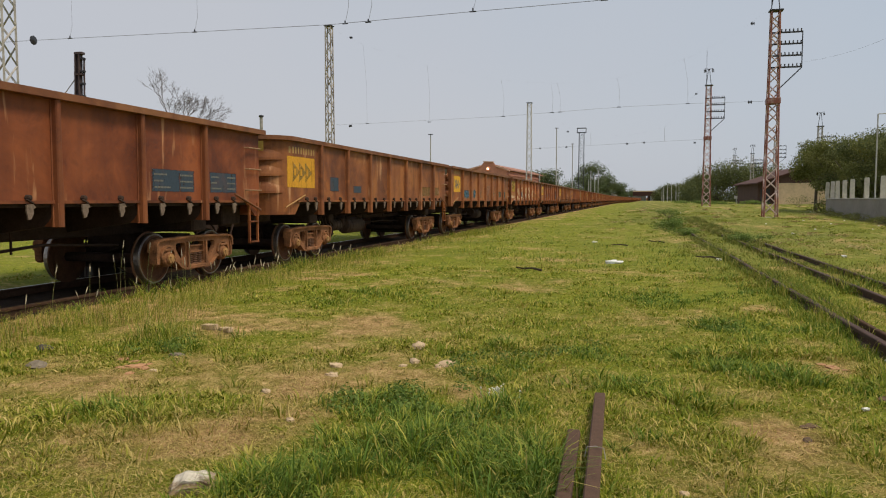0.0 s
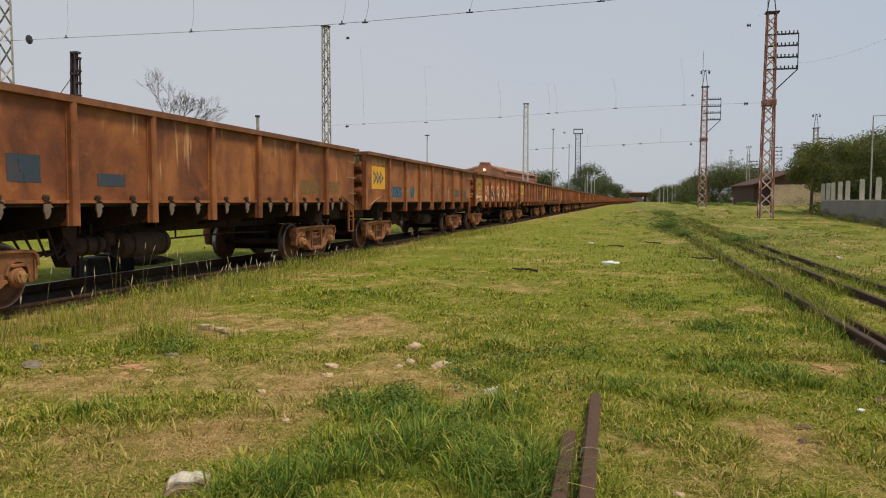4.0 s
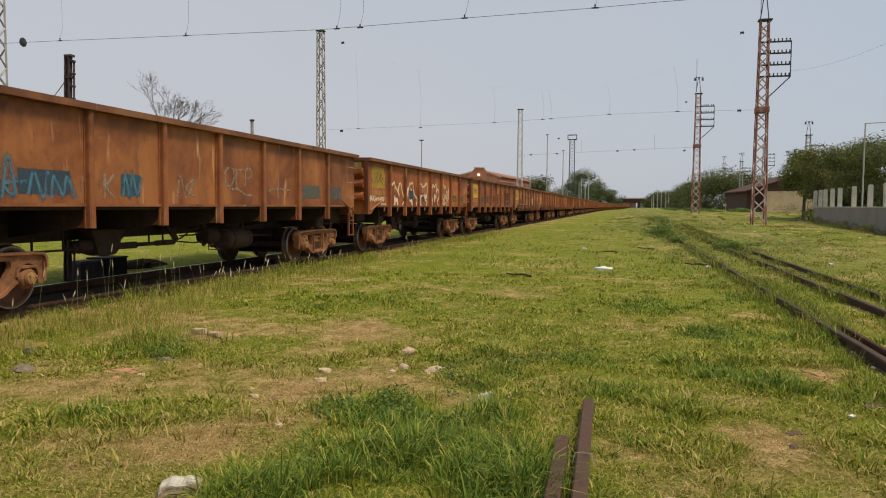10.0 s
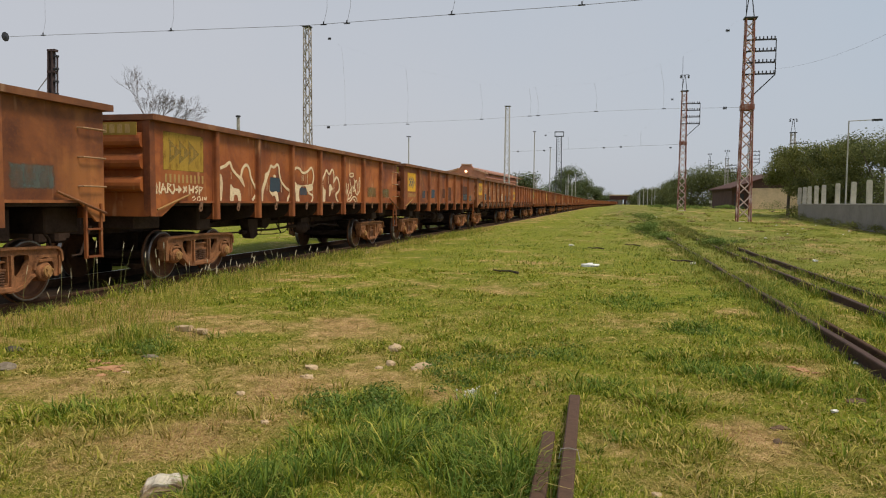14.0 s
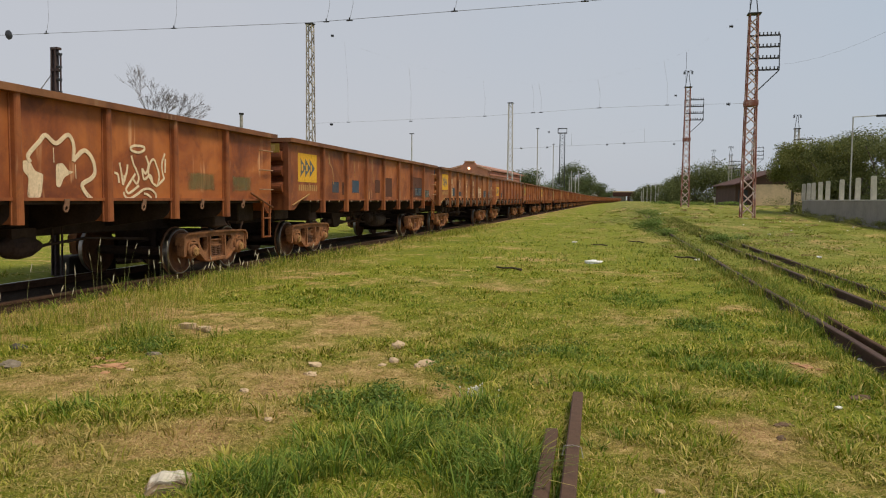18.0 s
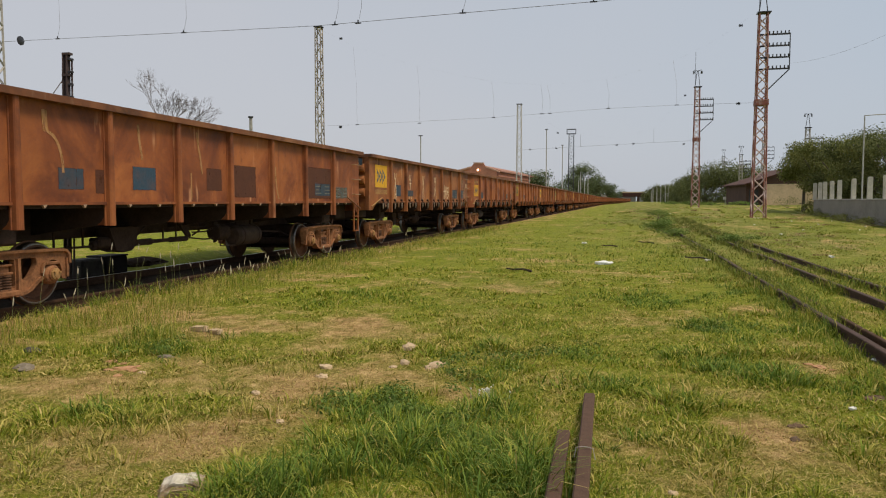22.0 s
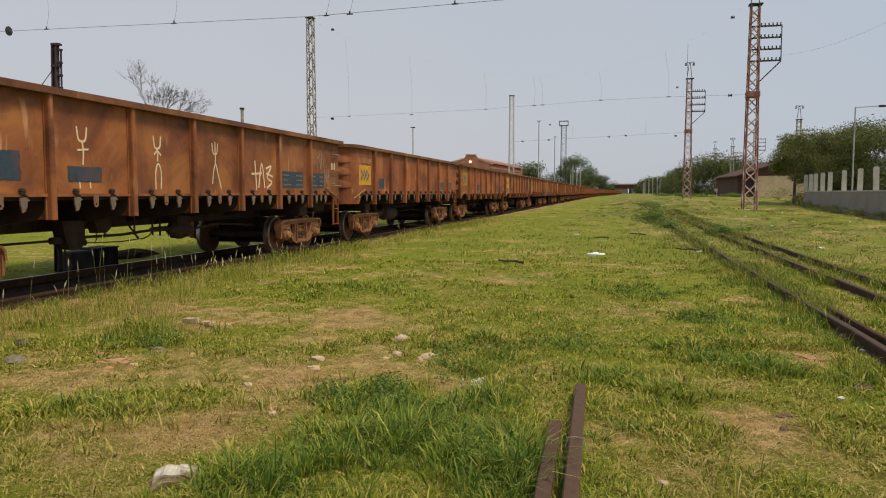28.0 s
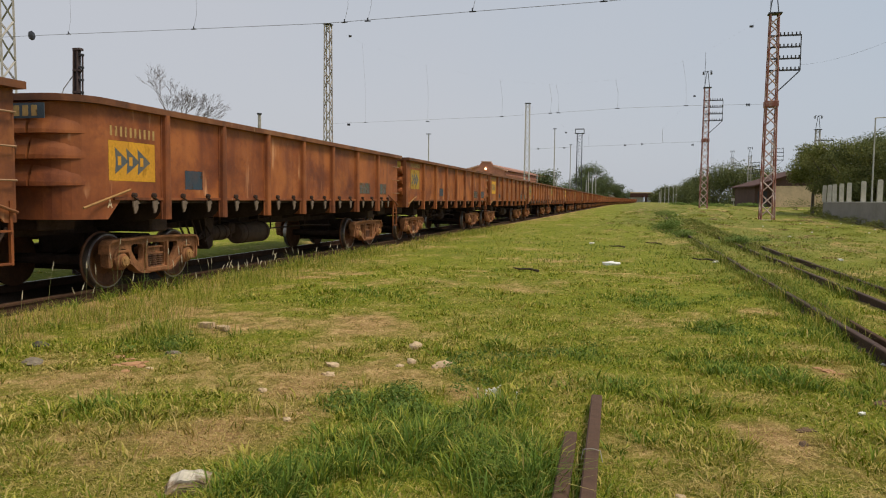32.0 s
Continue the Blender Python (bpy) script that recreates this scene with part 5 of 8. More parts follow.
def data_block(w, y0, y1, z0, z1, mat, rows=3):
    p = patch(w, "stencil_panel", y0, y1, z0, z1, mat, "faded painted data panel")
    if w not in WAGONS[:13]:
        return
    h = (z1 - z0) / (rows + 0.6)
    for i in range(rows):
        z = z1 - h * (i + 1)
        for a, b, n in ((0.06, 0.26 + 0.08 * ((i * 2 + 1) % 3), 11 - 2 * (i % 2)), (0.64, 0.95, 8)):
            g = Geo()
            d = (b - a) * (y1 - y0) / n
            for j in range(n):
                y = y0 + a * (y1 - y0) + d * j
                g.box(XF + 0.0005, XF + 0.0025, y + d * 0.14, y + d * 0.86, z, z + h * 0.27)
            tagged(part("text_strip", g, FAINT, p), kind="stuff")

# the wagons, from the first in view to the far end of the train
KIND_A0, KIND_A1, KIND_A2 = make_wagon("square", 0), make_wagon("square", 1), make_wagon("square", 2)
KIND_B2 = make_wagon("round", 2)
KIND_FAR = make_wagon("square", 0, True)
FIRST = {"A0": 2, "A1": 3, "A2": 0, "B2": 1, "AF": 13}
PROTO = {"A0": KIND_A0, "A1": KIND_A1, "A2": KIND_A2, "B2": KIND_B2, "AF": KIND_FAR}
KINDS = ["A2", "B2", "A0", "A1", "A0", "A2", "B2", "A1", "A0", "A2", "B2", "A1", "A0", "A1", "B2", "A2", "A1", "A0", "B2", "A1", "A2", "A0", "A1", "B2", "A1", "A2"] + ["A1", "A0", "A1", "A2"] * 3
START = [-0.78, 14.06, 28.87, 43.87, 58.62, 73.35, 88.20]
while len(START) < len(KINDS):
    START.append(START[-1] + PITCH)
KINDS = KINDS[:13] + ["AF"] * (len(KINDS) - 13)   # the far wagons show neither latches nor rods
random.seed(11)

for i, k in enumerate(KINDS):
    m = pose(TRACK_X, START[i], RAIL_Z)
    if FIRST[k] == i:
        ob = PROTO[k]
        ob.matrix_basis = m
    else:
        ob = copy_thing(PROTO[k], m)
    WAGONS.append(ob)
    if k.startswith("B"):
        ROUND.add(ob)


def common_marks(w, seed, kind, emb=None):
    """Data panels towards the rear and patches that all wagons carry in some form."""
    r = random.Random(seed)
    if emb:
        emblem(w, *emb)
    else:
        y0 = 0.55 if kind.startswith("A") else 0.75
        z0 = 1.72 + r.uniform(-0.02, 0.12)
        emblem(w, y0, y0 + 1.08, z0, z0 + 0.66, r.choice([YELLOW, MUSTARD, MUSTARD]), r.random() < 0.6)
    for a, n in ((10.62, 1.15), (12.25, 1.0)):
        data_block(w, a, a + n * r.uniform(0.75, 1.0), 1.47, 1.47 + r.uniform(0.30, 0.40), r.choice([TEAL, TEAL, BLUE]))
    for a in (2.55, 4.25):
        if r.random() < 0.4 and seed < 112:
            y = a + r.uniform(0, 0.25)
            patch(w, "paint_patch", y, y + r.uniform(0.4, 0.65), 1.52, 1.52 + r.uniform(0.16, 0.32), BLUE, "dull blue painted patch")


W = WAGONS
TINTS = {   # base, dark, light, streak of the sheets; base, dark, light of the posts
    "orange": ((0.285, 0.087, 0.025), (0.140, 0.041, 0.019), (0.42, 0.142, 0.036), (0.58, 0.30, 0.13), (0.26, 0.082, 0.028), (0.13, 0.044, 0.019), (0.34, 0.120, 0.036)),
    "red": ((0.250, 0.076, 0.027), (0.125, 0.037, 0.019), (0.37, 0.124, 0.039), (0.58, 0.29, 0.15), (0.24, 0.075, 0.028), (0.12, 0.040, 0.019), (0.32, 0.108, 0.036)),
    "deep": ((0.272, 0.078, 0.025), (0.135, 0.038, 0.018), (0.40, 0.130, 0.037), (0.58, 0.29, 0.14), (0.25, 0.076, 0.027), (0.125, 0.040, 0.018), (0.33, 0.112, 0.036)),
    "dark": ((0.195, 0.054, 0.021), (0.100, 0.029, 0.016), (0.29, 0.086, 0.030), (0.50, 0.25, 0.12), (0.18, 0.056, 0.023), (0.09, 0.031, 0.016), (0.25, 0.084, 0.030)),
    "brown": ((0.240, 0.082, 0.030), (0.118, 0.041, 0.021), (0.355, 0.136, 0.044), (0.56, 0.30, 0.15), (0.25, 0.086, 0.032), (0.12, 0.044, 0.021), (0.34, 0.126, 0.042)),
}
for k, (w, tint) in enumerate(zip(W[:8], ("dark", "brown", "brown", "deep", "red", "brown", "red", "orange"))):
    t = TINTS[tint]
    sheet = rusty("rust_sheet", *t[:4], True, 1.0 + 2.3 * k)
    ribs = rusty("rust_post", *t[4:], (0.40, 0.20, 0.10))
    for o in w.children:
        kind_of = o.name.split(".")[0]
        if kind_of in ("tub", "apron", "end_skirt", "side_post", "post_foot", "corner_post", "end_rib", "sill_flange"):
            o.material_slots[0].link = "OBJECT"
            o.material_slots[0].material = sheet if kind_of in ("tub", "apron", "end_skirt", "end_rib") else ribs
DEEP_BLUE = worn_paint("deep_blue_paint", (0.022, 0.075, 0.105), BARE, 0.58, 0.80, edge=0.03)
DARK_STAIN = worn_paint("dark_brown_stain", (0.080, 0.027, 0.014), (0.15, 0.05, 0.022), 0.56, 0.80, edge=0.035)
SKY_BLUE = worn_paint("dull_sky_blue_paint", (0.030, 0.062, 0.098), BARE, 0.58, 0.80, edge=0.04)
# wagon 0: blue data panels at the rear
data_block(W[0], 10.6, 11.75, 1.52, 1.88, BLUE)
data_block(W[0], 12.2, 13.1, 1.52, 1.88, BLUE)
emblem(W[0], 0.55, 1.7, 1.72, 2.4, YELLOW, False)
# wagon 1: large faded emblem, two blue patches
emblem(W[1], 0.42, 1.74, 1.66, 2.34, FADED_YELLOW, False, FADED_ARROW)
patch(W[1], "paint_patch", 2.62, 3.16, 1.60, 1.95, BLUE, "dull blue painted patch")
patch(W[1], "paint_patch", 4.15, 4.75, 1.58, 1.76, BLUE, "dull blue painted patch")
patch(W[1], "paint_patch", 10.6, 11.7, 1.52, 1.86, OLIVE, "faded olive painted patch")
patch(W[1], "paint_patch", 12.20, 12.95, 1.55, 1.86, OLIVE, "faded olive painted patch")
# wagon 2: bright emblem, blue sprayed scrawl
emblem(W[2], 0.52, 1.72, 1.72, 2.38, YELLOW, False)
for y0, y1 in ((2.45, 3.35), (4.35, 4.80)):
    patch(W[2], "paint_patch", y0, y1, 1.50, 1.82, BLUE if y0 < 4 else DEEP_BLUE, "dull blue painted patch")
for ctrl in ([(2.22, 1.45), (2.32, 1.95), (2.42, 1.50), (2.25, 1.62), (2.60, 1.66)], [(2.62, 1.5), (2.72, 1.78), (2.86, 1.46), (2.95, 1.80)], [(3.0, 1.46), (3.05, 1.74), (3.2, 1.5), (3.28, 1.74), (3.42, 1.46)], [(4.40, 1.5), (4.45, 1.82), (4.55, 1.5), (4.62, 1.84), (4.72, 1.52), (4.82, 1.80)]):
    stroke(W[2], "overspray", curve_pts(ctrl), 0.13, BLUE_HAZE, 0.001)
    stroke(W[2], "spray_scrawl", curve_pts(ctrl), 0.040, BRIGHT_BLUE, 0.003)
for ctrl in ([(3.5, 1.45), (3.6, 1.75), (3.75, 1.48), (3.6, 1.60)], [(4.0, 1.46), (4.02, 1.82), (4.0, 1.62), (4.2, 1.80), (4.05, 1.62), (4.22, 1.46)], [(5.75, 1.5), (5.85, 1.86), (6.0, 1.5), (6.25, 1.80), (6.0, 1.66), (6.3, 1.5)], [(7.59, 1.91), (7.53, 1.79), (7.40, 1.73), (7.28, 1.78), (7.24, 1.89), (7.29, 2.01), (7.42, 2.07), (7.54, 2.03), (7.59, 1.91)], [(7.56, 2.02), (7.77, 2.05), (7.98, 2.04)], [(7.70, 2.03), (7.65, 1.85), (7.70, 1.68)], [(8.00, 1.75), (8.03, 2.04), (8.21, 2.08), (8.25, 1.95), (8.07, 1.88)], [(7.41, 1.66), (7.64, 1.69), (7.81, 1.65), (8.00, 1.58), (8.29, 1.57)], [(8.95, 1.67), (9.44, 1.73), (9.95, 1.70)], [(9.43, 1.94), (9.40, 1.54)]):
    stroke(W[2], "spray_scrawl", curve_pts(ctrl), 0.044, DIRTY_WHITE, 0.002)
patch(W[2], "paint_patch", 10.6, 11.7, 1.52, 1.85, TEAL, "faded teal painted patch")
patch(W[2], "paint_patch", 12.2, 13.0, 1.52, 1.85, TEAL, "faded teal painted patch")
# wagon 3: mustard emblem, tag, and five large outlined shapes
emblem(W[3], 0.40, 1.64, 1.89, 2.53, MUSTARD, True, FADED_ARROW)
# bold outlines and filled limbs: (y, z) on the sheet, width
FIRST_SHAPE = [([(2.21, 2.00), (2.39, 2.05), (2.57, 2.12), (2.67, 2.00), (2.88, 1.88), (2.99, 1.86), (3.07, 2.02), (3.22, 2.11), (3.34, 2.05), (3.41, 1.88), (3.49, 1.78), (3.61, 1.66), (3.62, 1.52), (3.46, 1.40)], 0.060)]
SECOND_SHAPE = [([(4.28, 2.08), (4.34, 2.15), (4.40, 2.13), (4.50, 2.13), (4.63, 2.19), (4.72, 2.14), (4.74, 2.01), (4.80, 1.88), (4.91, 1.78), (5.09, 1.69), (5.26, 1.63), (5.27, 1.55), (5.18, 1.45), (5.15, 1.37)], 0.056)]
THIRD_SHAPE = [
    ([(5.54, 1.87), (5.50, 1.99), (5.55, 2.13), (5.68, 2.17), (5.84, 2.15), (5.97, 2.08), (6.14, 2.07), (6.34, 2.13), (6.52, 2.21), (6.64, 2.11), (6.67, 1.95), (6.59, 1.81)], 0.056),
    ([(6.32, 1.61), (6.47, 1.57), (6.61, 1.53), (6.59, 1.43), (6.50, 1.37)], 0.050), ([(5.74, 1.775), (5.98, 1.755), (6.3, 1.78)], 0.022),
]
FOURTH_SHAPE = [
    ([(7.26, 1.83), (7.23, 1.92), (7.42, 2.10), (7.53, 2.19), (7.71, 2.10), (7.93, 2.23), (8.03, 2.10), (8.02, 1.88)], 0.056),
    ([(8.02, 1.89), (8.23, 2.04), (8.39, 1.94), (8.44, 1.77), (8.38, 1.67), (8.18, 1.57), (8.25, 1.45), (8.36, 1.37)], 0.060),
]
FILLED = [
    [(2.13, 1.90), (2.26, 1.89), (2.31, 1.72), (2.26, 1.38), (2.12, 1.38)],
    [(2.90, 1.84), (3.07, 1.86), (3.18, 1.65), (3.07, 1.72)],
    [(2.59, 1.73), (2.70, 1.64), (2.95, 1.62), (3.01, 1.49), (3.00, 1.38), (2.90, 1.38), (2.86, 1.50), (2.74, 1.52), (2.70, 1.38), (2.56, 1.38)],
    [(4.05, 1.97), (4.19, 2.02), (4.27, 2.10), (4.33, 2.12), (4.28, 2.02), (4.18, 1.88), (4.06, 1.71), (3.97, 1.57), (3.95, 1.38), (3.86, 1.38), (3.87, 1.59), (3.93, 1.71), (4.03, 1.84)],
    [(4.24, 1.78), (4.27, 1.61), (4.38, 1.58), (4.57, 1.61), (4.65, 1.59), (4.72, 1.38), (4.60, 1.38), (4.54, 1.49), (4.48, 1.52), (4.41, 1.49), (4.35, 1.53), (4.26, 1.59)],
]
FILLED += [
    [(4.44, 1.905), (4.58, 1.905), (4.55, 1.96), (4.47, 1.965)],
    [(5.47, 2.06), (5.54, 1.87), (5.74, 1.76), (5.98, 1.76), (5.82, 1.68), (5.79, 1.54), (5.84, 1.38), (5.62, 1.38), (5.61, 1.61), (5.48, 1.69)],
    [(6.17, 1.76), (6.57, 1.83), (6.64, 1.74), (6.60, 1.67), (6.41, 1.63), (6.30, 1.61)],
    [(7.14, 1.85), (7.25, 1.85), (7.34, 1.72), (7.48, 1.69), (7.42, 1.38), (7.19, 1.38), (7.23, 1.64), (7.14, 1.72)],
    [(7.70, 1.83), (7.82, 1.85), (7.92, 1.75), (8.03, 1.74), (7.84, 1.66), (7.76, 1.52), (7.69, 1.54)],
]
for k, poly in enumerate(FILLED):
    part("spray_fill", Geo().prism(rounded(poly, 0.22), X_SHEET + 0.0015, XF + 0.0006 + 0.0002 * k, "x"), CREAM, W[3])
for k, (ctrl, wd) in enumerate(FIRST_SHAPE + SECOND_SHAPE + THIRD_SHAPE + FOURTH_SHAPE):
    stroke(W[3], "spray_outline", curve_pts(ctrl), wd, CREAM, 0.004 + 0.0004 * k)
# runs of thinned paint below the outlines
rd = random.Random(21)
for y, z in ((2.62, 1.95), (4.14, 1.84), (4.84, 1.80), (5.98, 2.02), (6.05, 2.02), (6.30, 2.06), (6.62, 1.66), (7.66, 2.04), (8.06, 1.84)):
    stroke(W[3], "paint_run", [(y, z), (y + 0.004, z - rd.uniform(0.10, 0.28))], 0.012, CREAM, 0.003)
patch(W[3], "paint_patch", 4.27, 4.79, 1.59, 1.91, BLUE, "dull blue painted patch")
patch(W[3], "paint_patch", 5.84, 6.27, 1.54, 1.72, BLUE, "dull blue painted patch")
# a ringed tag towards the rear
TAG_LETTERS = [[(8.86, 1.76), (8.94, 1.73), (8.96, 1.61)], [(8.98, 1.91), (9.02, 1.76), (9.05, 1.59), (9.09, 1.73)], [(9.17, 1.89), (9.14, 1.77), (9.08, 1.64)], [(9.26, 2.03), (9.31, 1.90), (9.37, 1.82), (9.43, 1.70), (9.37, 1.61), (9.26, 1.71)], [(9.35, 1.76), (9.20, 1.61), (9.12, 1.52), (9.17, 1.46), (9.28, 1.50), (9.43, 1.58)],
               [(9.61, 2.05), (9.68, 1.91), (9.60, 1.77), (9.52, 1.84), (9.56, 1.68), (9.72, 1.75), (9.78, 1.62)], [(9.78, 1.62), (9.67, 1.78), (9.73, 1.95), (9.82, 2.00), (9.88, 1.92), (9.95, 1.76), (9.90, 1.59), (9.78, 1.62)]]
TAG_SWASH = [[(10.12, 2.11), (10.03, 1.93), (10.06, 1.76), (10.08, 1.70), (9.90, 1.59)], [(9.06, 1.48), (9.09, 1.41), (9.20, 1.38), (9.37, 1.44), (9.54, 1.52), (9.71, 1.53), (9.84, 1.46), (9.86, 1.39)], [(9.55, 1.46), (9.65, 1.44), (9.74, 1.39)], [(9.23, 2.13), (9.31, 2.18), (9.45, 2.19), (9.57, 2.18), (9.57, 2.13), (9.44, 2.09), (9.30, 2.10), (9.23, 2.13)], [(10.13, 2.03), (10.11, 1.80)]]
for k, ctrl in enumerate(TAG_LETTERS + TAG_SWASH):
    stroke(W[3], "spray_tag", curve_pts(ctrl), 0.036, CREAM, 0.003 + 0.0003 * k)
# a hasty tag under the number, with its year
HASTY = [[(0.21, 1.50), (0.21, 1.66), (0.28, 1.50), (0.30, 1.69)], [(0.32, 1.50), (0.39, 1.66), (0.47, 1.51)], [(0.35, 1.57), (0.46, 1.58)], [(0.51, 1.51), (0.52, 1.67), (0.62, 1.65), (0.53, 1.60), (0.65, 1.51)], [(0.68, 1.67), (0.72, 1.57), (0.67, 1.51), (0.60, 1.54)], [(0.74, 1.57), (0.90, 1.58)], [(0.82, 1.63), (0.91, 1.58), (0.82, 1.52)],
         [(0.97, 1.63), (1.08, 1.55)], [(1.08, 1.63), (0.97, 1.52)], [(1.16, 1.66), (1.16, 1.51)], [(1.29, 1.65), (1.27, 1.52)], [(1.16, 1.57), (1.29, 1.58)], [(1.42, 1.64), (1.34, 1.61), (1.43, 1.57), (1.35, 1.52)], [(1.48, 1.50), (1.47, 1.63), (1.59, 1.62), (1.51, 1.56)]]
YEAR = [[(1.24, 1.44), (1.32, 1.46), (1.36, 1.43), (1.25, 1.37), (1.38, 1.37)], [(1.44, 1.46), (1.41, 1.41), (1.46, 1.37), (1.52, 1.41), (1.49, 1.46), (1.44, 1.46)], [(1.59, 1.46), (1.57, 1.37)], [(1.69, 1.42), (1.64, 1.45), (1.64, 1.41), (1.71, 1.42), (1.72, 1.46), (1.69, 1.37)]]
for k, ctrl in enumerate(HASTY):
    stroke(W[3], "spray_tag", ctrl, 0.040, CREAM, 0.003 + 0.0003 * k)
for k, ctrl in enumerate(YEAR):
    stroke(W[3], "spray_year", ctrl, 0.024, CREAM, 0.003 + 0.0003 * k)
patch(W[3], "paint_patch", 10.75, 11.7, 1.52, 1.85, FADED_GREEN, "faded green painted patch")
patch(W[3], "paint_patch", 12.28, 13.08, 1.52, 1.83, FADED_GREEN, "faded green painted patch")
# stubs of cut latches under the sill of one wagon, lifting eyes between the latches of another
tab = Geo().prism([(-0.034, 1.352), (0.034, 1.352), (0.018, 1.322), (-0.006, 1.305), (-0.02, 1.326)], X_SHEET + 0.002, X_SHEET + 0.036, "x").mesh("latch_stub", LATCH_STUB)
g = Geo()
holed_plate(g, [(-0.05, 1.375), (0.05, 1.375), (0.048, 1.24), (0.03, 1.205), (0.0, 1.195), (-0.03, 1.205), (-0.048, 1.24)], [[(0.018 * math.cos(t), 1.24 + 0.018 * math.sin(t)) for t in [math.pi * q / 4 for q in range(8)]]], X_SHEET + 0.037, X_SHEET + 0.052)
eye = g.mesh("lifting_eye", EYE)
for a, b in zip([0.95] + list(POSTS), list(POSTS) + [13.3]):
    for f in (0.27, 0.70):
        part("latch_stub", tab, None, W[4]).location = (0, a + (b - a) * f, 0)
    part("lifting_eye", eye, None, W[5]).location = (0, (a + b) / 2, 0)
# wagon 4: clear emblem, patches along the sheet
emblem(W[4], 0.58, 1.70, 1.78, 2.46, YELLOW, True)
for y0, y1, z0, z1, mt in ((2.72, 3.20, 1.55, 1.84, BLUE), (4.22, 4.80, 1.56, 1.92, SKY_BLUE), (6.24, 6.75, 1.58, 1.98, UNDER), (7.12, 8.05, 1.46, 2.08, UNDER), (3.42, 3.60, 1.50, 1.84, UNDER)):
    if mt is UNDER:
        patch(W[4], "tar_patch", y0, y1, z0, z1, DARK_STAIN, "dark brown stained patch")
    else:
        patch(W[4], "paint_patch", y0, y1, z0, z1, mt, "dull blue painted patch")
PALE_RUN = worn_paint("pale_mineral_run", (0.50, 0.27, 0.115), BARE, 0.50, 0.72, 7.0, edge=0.02, thin=0.7)
for ctrl, wd in (([(2.54, 2.56), (2.56, 2.31), (2.65, 2.25), (2.74, 2.14), (2.80, 1.97), (2.82, 1.76)], 0.045), ([(2.50, 2.56), (2.52, 2.28)], 0.06), ([(4.38, 2.55), (4.41, 2.30), (4.47, 2.02)], 0.05), ([(5.96, 2.58), (6.01, 2.32), (6.06, 2.13), (6.11, 1.86)], 0.045), ([(8.90, 2.13), (8.94, 1.73), (9.05, 1.44)], 0.05), ([(5.77, 1.88), (5.77, 1.42)], 0.035)):
    stroke(W[4], "mineral_run", curve_pts(ctrl) if len(ctrl) > 2 else ctrl, wd, PALE_RUN, 0.001)
patch(W[4], "dark_patch", 10.34, 11.98, 1.45, 2.20, DARK_STAIN, "dark brown overpainted patch")
data_block(W[4], 10.92, 11.88, 1.52, 1.82, BLUE)
for o in W[4].children:
    if o.name.startswith("stencil_panel"):
        o.location.x = 0.003
data_block(W[4], 12.2, 13.1, 1.45, 1.76, TEAL)
# wagon 5: clear emblem, stick figures in cream spray
emblem(W[5], 0.62, 1.74, 1.80, 2.48, YELLOW, True)
patch(W[5], "paint_patch", 2.66, 3.22, 1.54, 1.92, BLUE, "dull blue painted patch")
patch(W[5], "paint_patch", 4.01, 4.69, 1.55, 1.76, BLUE, "dull blue painted patch", 0.008)
for yc in (2.60, 4.31, 6.02, 7.77):
    stroke(W[5], "spray_figure", curve_pts([(yc - 0.10, 2.30), (yc - 0.06, 2.12), (yc + 0.06, 2.12), (yc + 0.10, 2.30)]), 0.028, CREAM, 0.003)
    k = (2, 0, 1, 3)[round((yc - 2.60) / 1.7)]
    stroke(W[5], "spray_figure", curve_pts([(yc, 2.12), (yc + 0.01, 2.02), (yc, 1.90)] if k else [(yc, 2.12), (yc + 0.02, 1.95), (yc, 1.78)]), 0.026, CREAM, 0.004)
    arch = ([(-0.06, 1.46), (-0.08, 1.66), (0.02, 1.74), (0.12, 1.66), (0.14, 1.46)], [(-0.06, 1.46), (-0.05, 1.74), (0.02, 1.86), (0.09, 1.74), (0.08, 1.46)], [(-0.03, 1.42), (-0.05, 1.78), (0.02, 1.90), (0.10, 1.78), (0.09, 1.44)], [(-0.10, 1.56), (-0.06, 1.78), (0.02, 1.92), (0.10, 1.72), (0.20, 1.48)])[k]
    stroke(W[5], "spray_figure", curve_pts([(yc + a, b) for a, b in arch]), 0.028, CREAM, 0.002)
    extra = ([(-0.10, 1.98), (0.12, 2.0)], [(-0.09, 2.0), (0.0, 2.06), (0.09, 2.0)], [(-0.06, 1.60), (0.10, 1.62)], [(0.0, 2.32), (0.0, 2.12)])[k]
    stroke(W[5], "spray_figure", curve_pts([(yc + a, b) for a, b in extra]), 0.026, CREAM, 0.006)
for ctrl in ([(9.15, 1.78), (9.6, 1.80)], [(9.3, 2.05), (9.36, 1.45)], [(9.45, 1.5), (9.6, 2.0), (9.72, 1.5)], [(9.78, 1.9), (10.02, 1.95), (9.84, 1.72), (10.05, 1.62), (9.82, 1.5)], [(9.8, 1.8), (10.1, 1.74)]):
    stroke(W[5], "spray_tag", curve_pts(ctrl), 0.040, CREAM, 0.003)
data_block(W[5], 10.55, 11.7, 1.50, 1.88, BLUE)
data_block(W[5], 12.15, 12.95, 1.50, 1.88, BLUE)
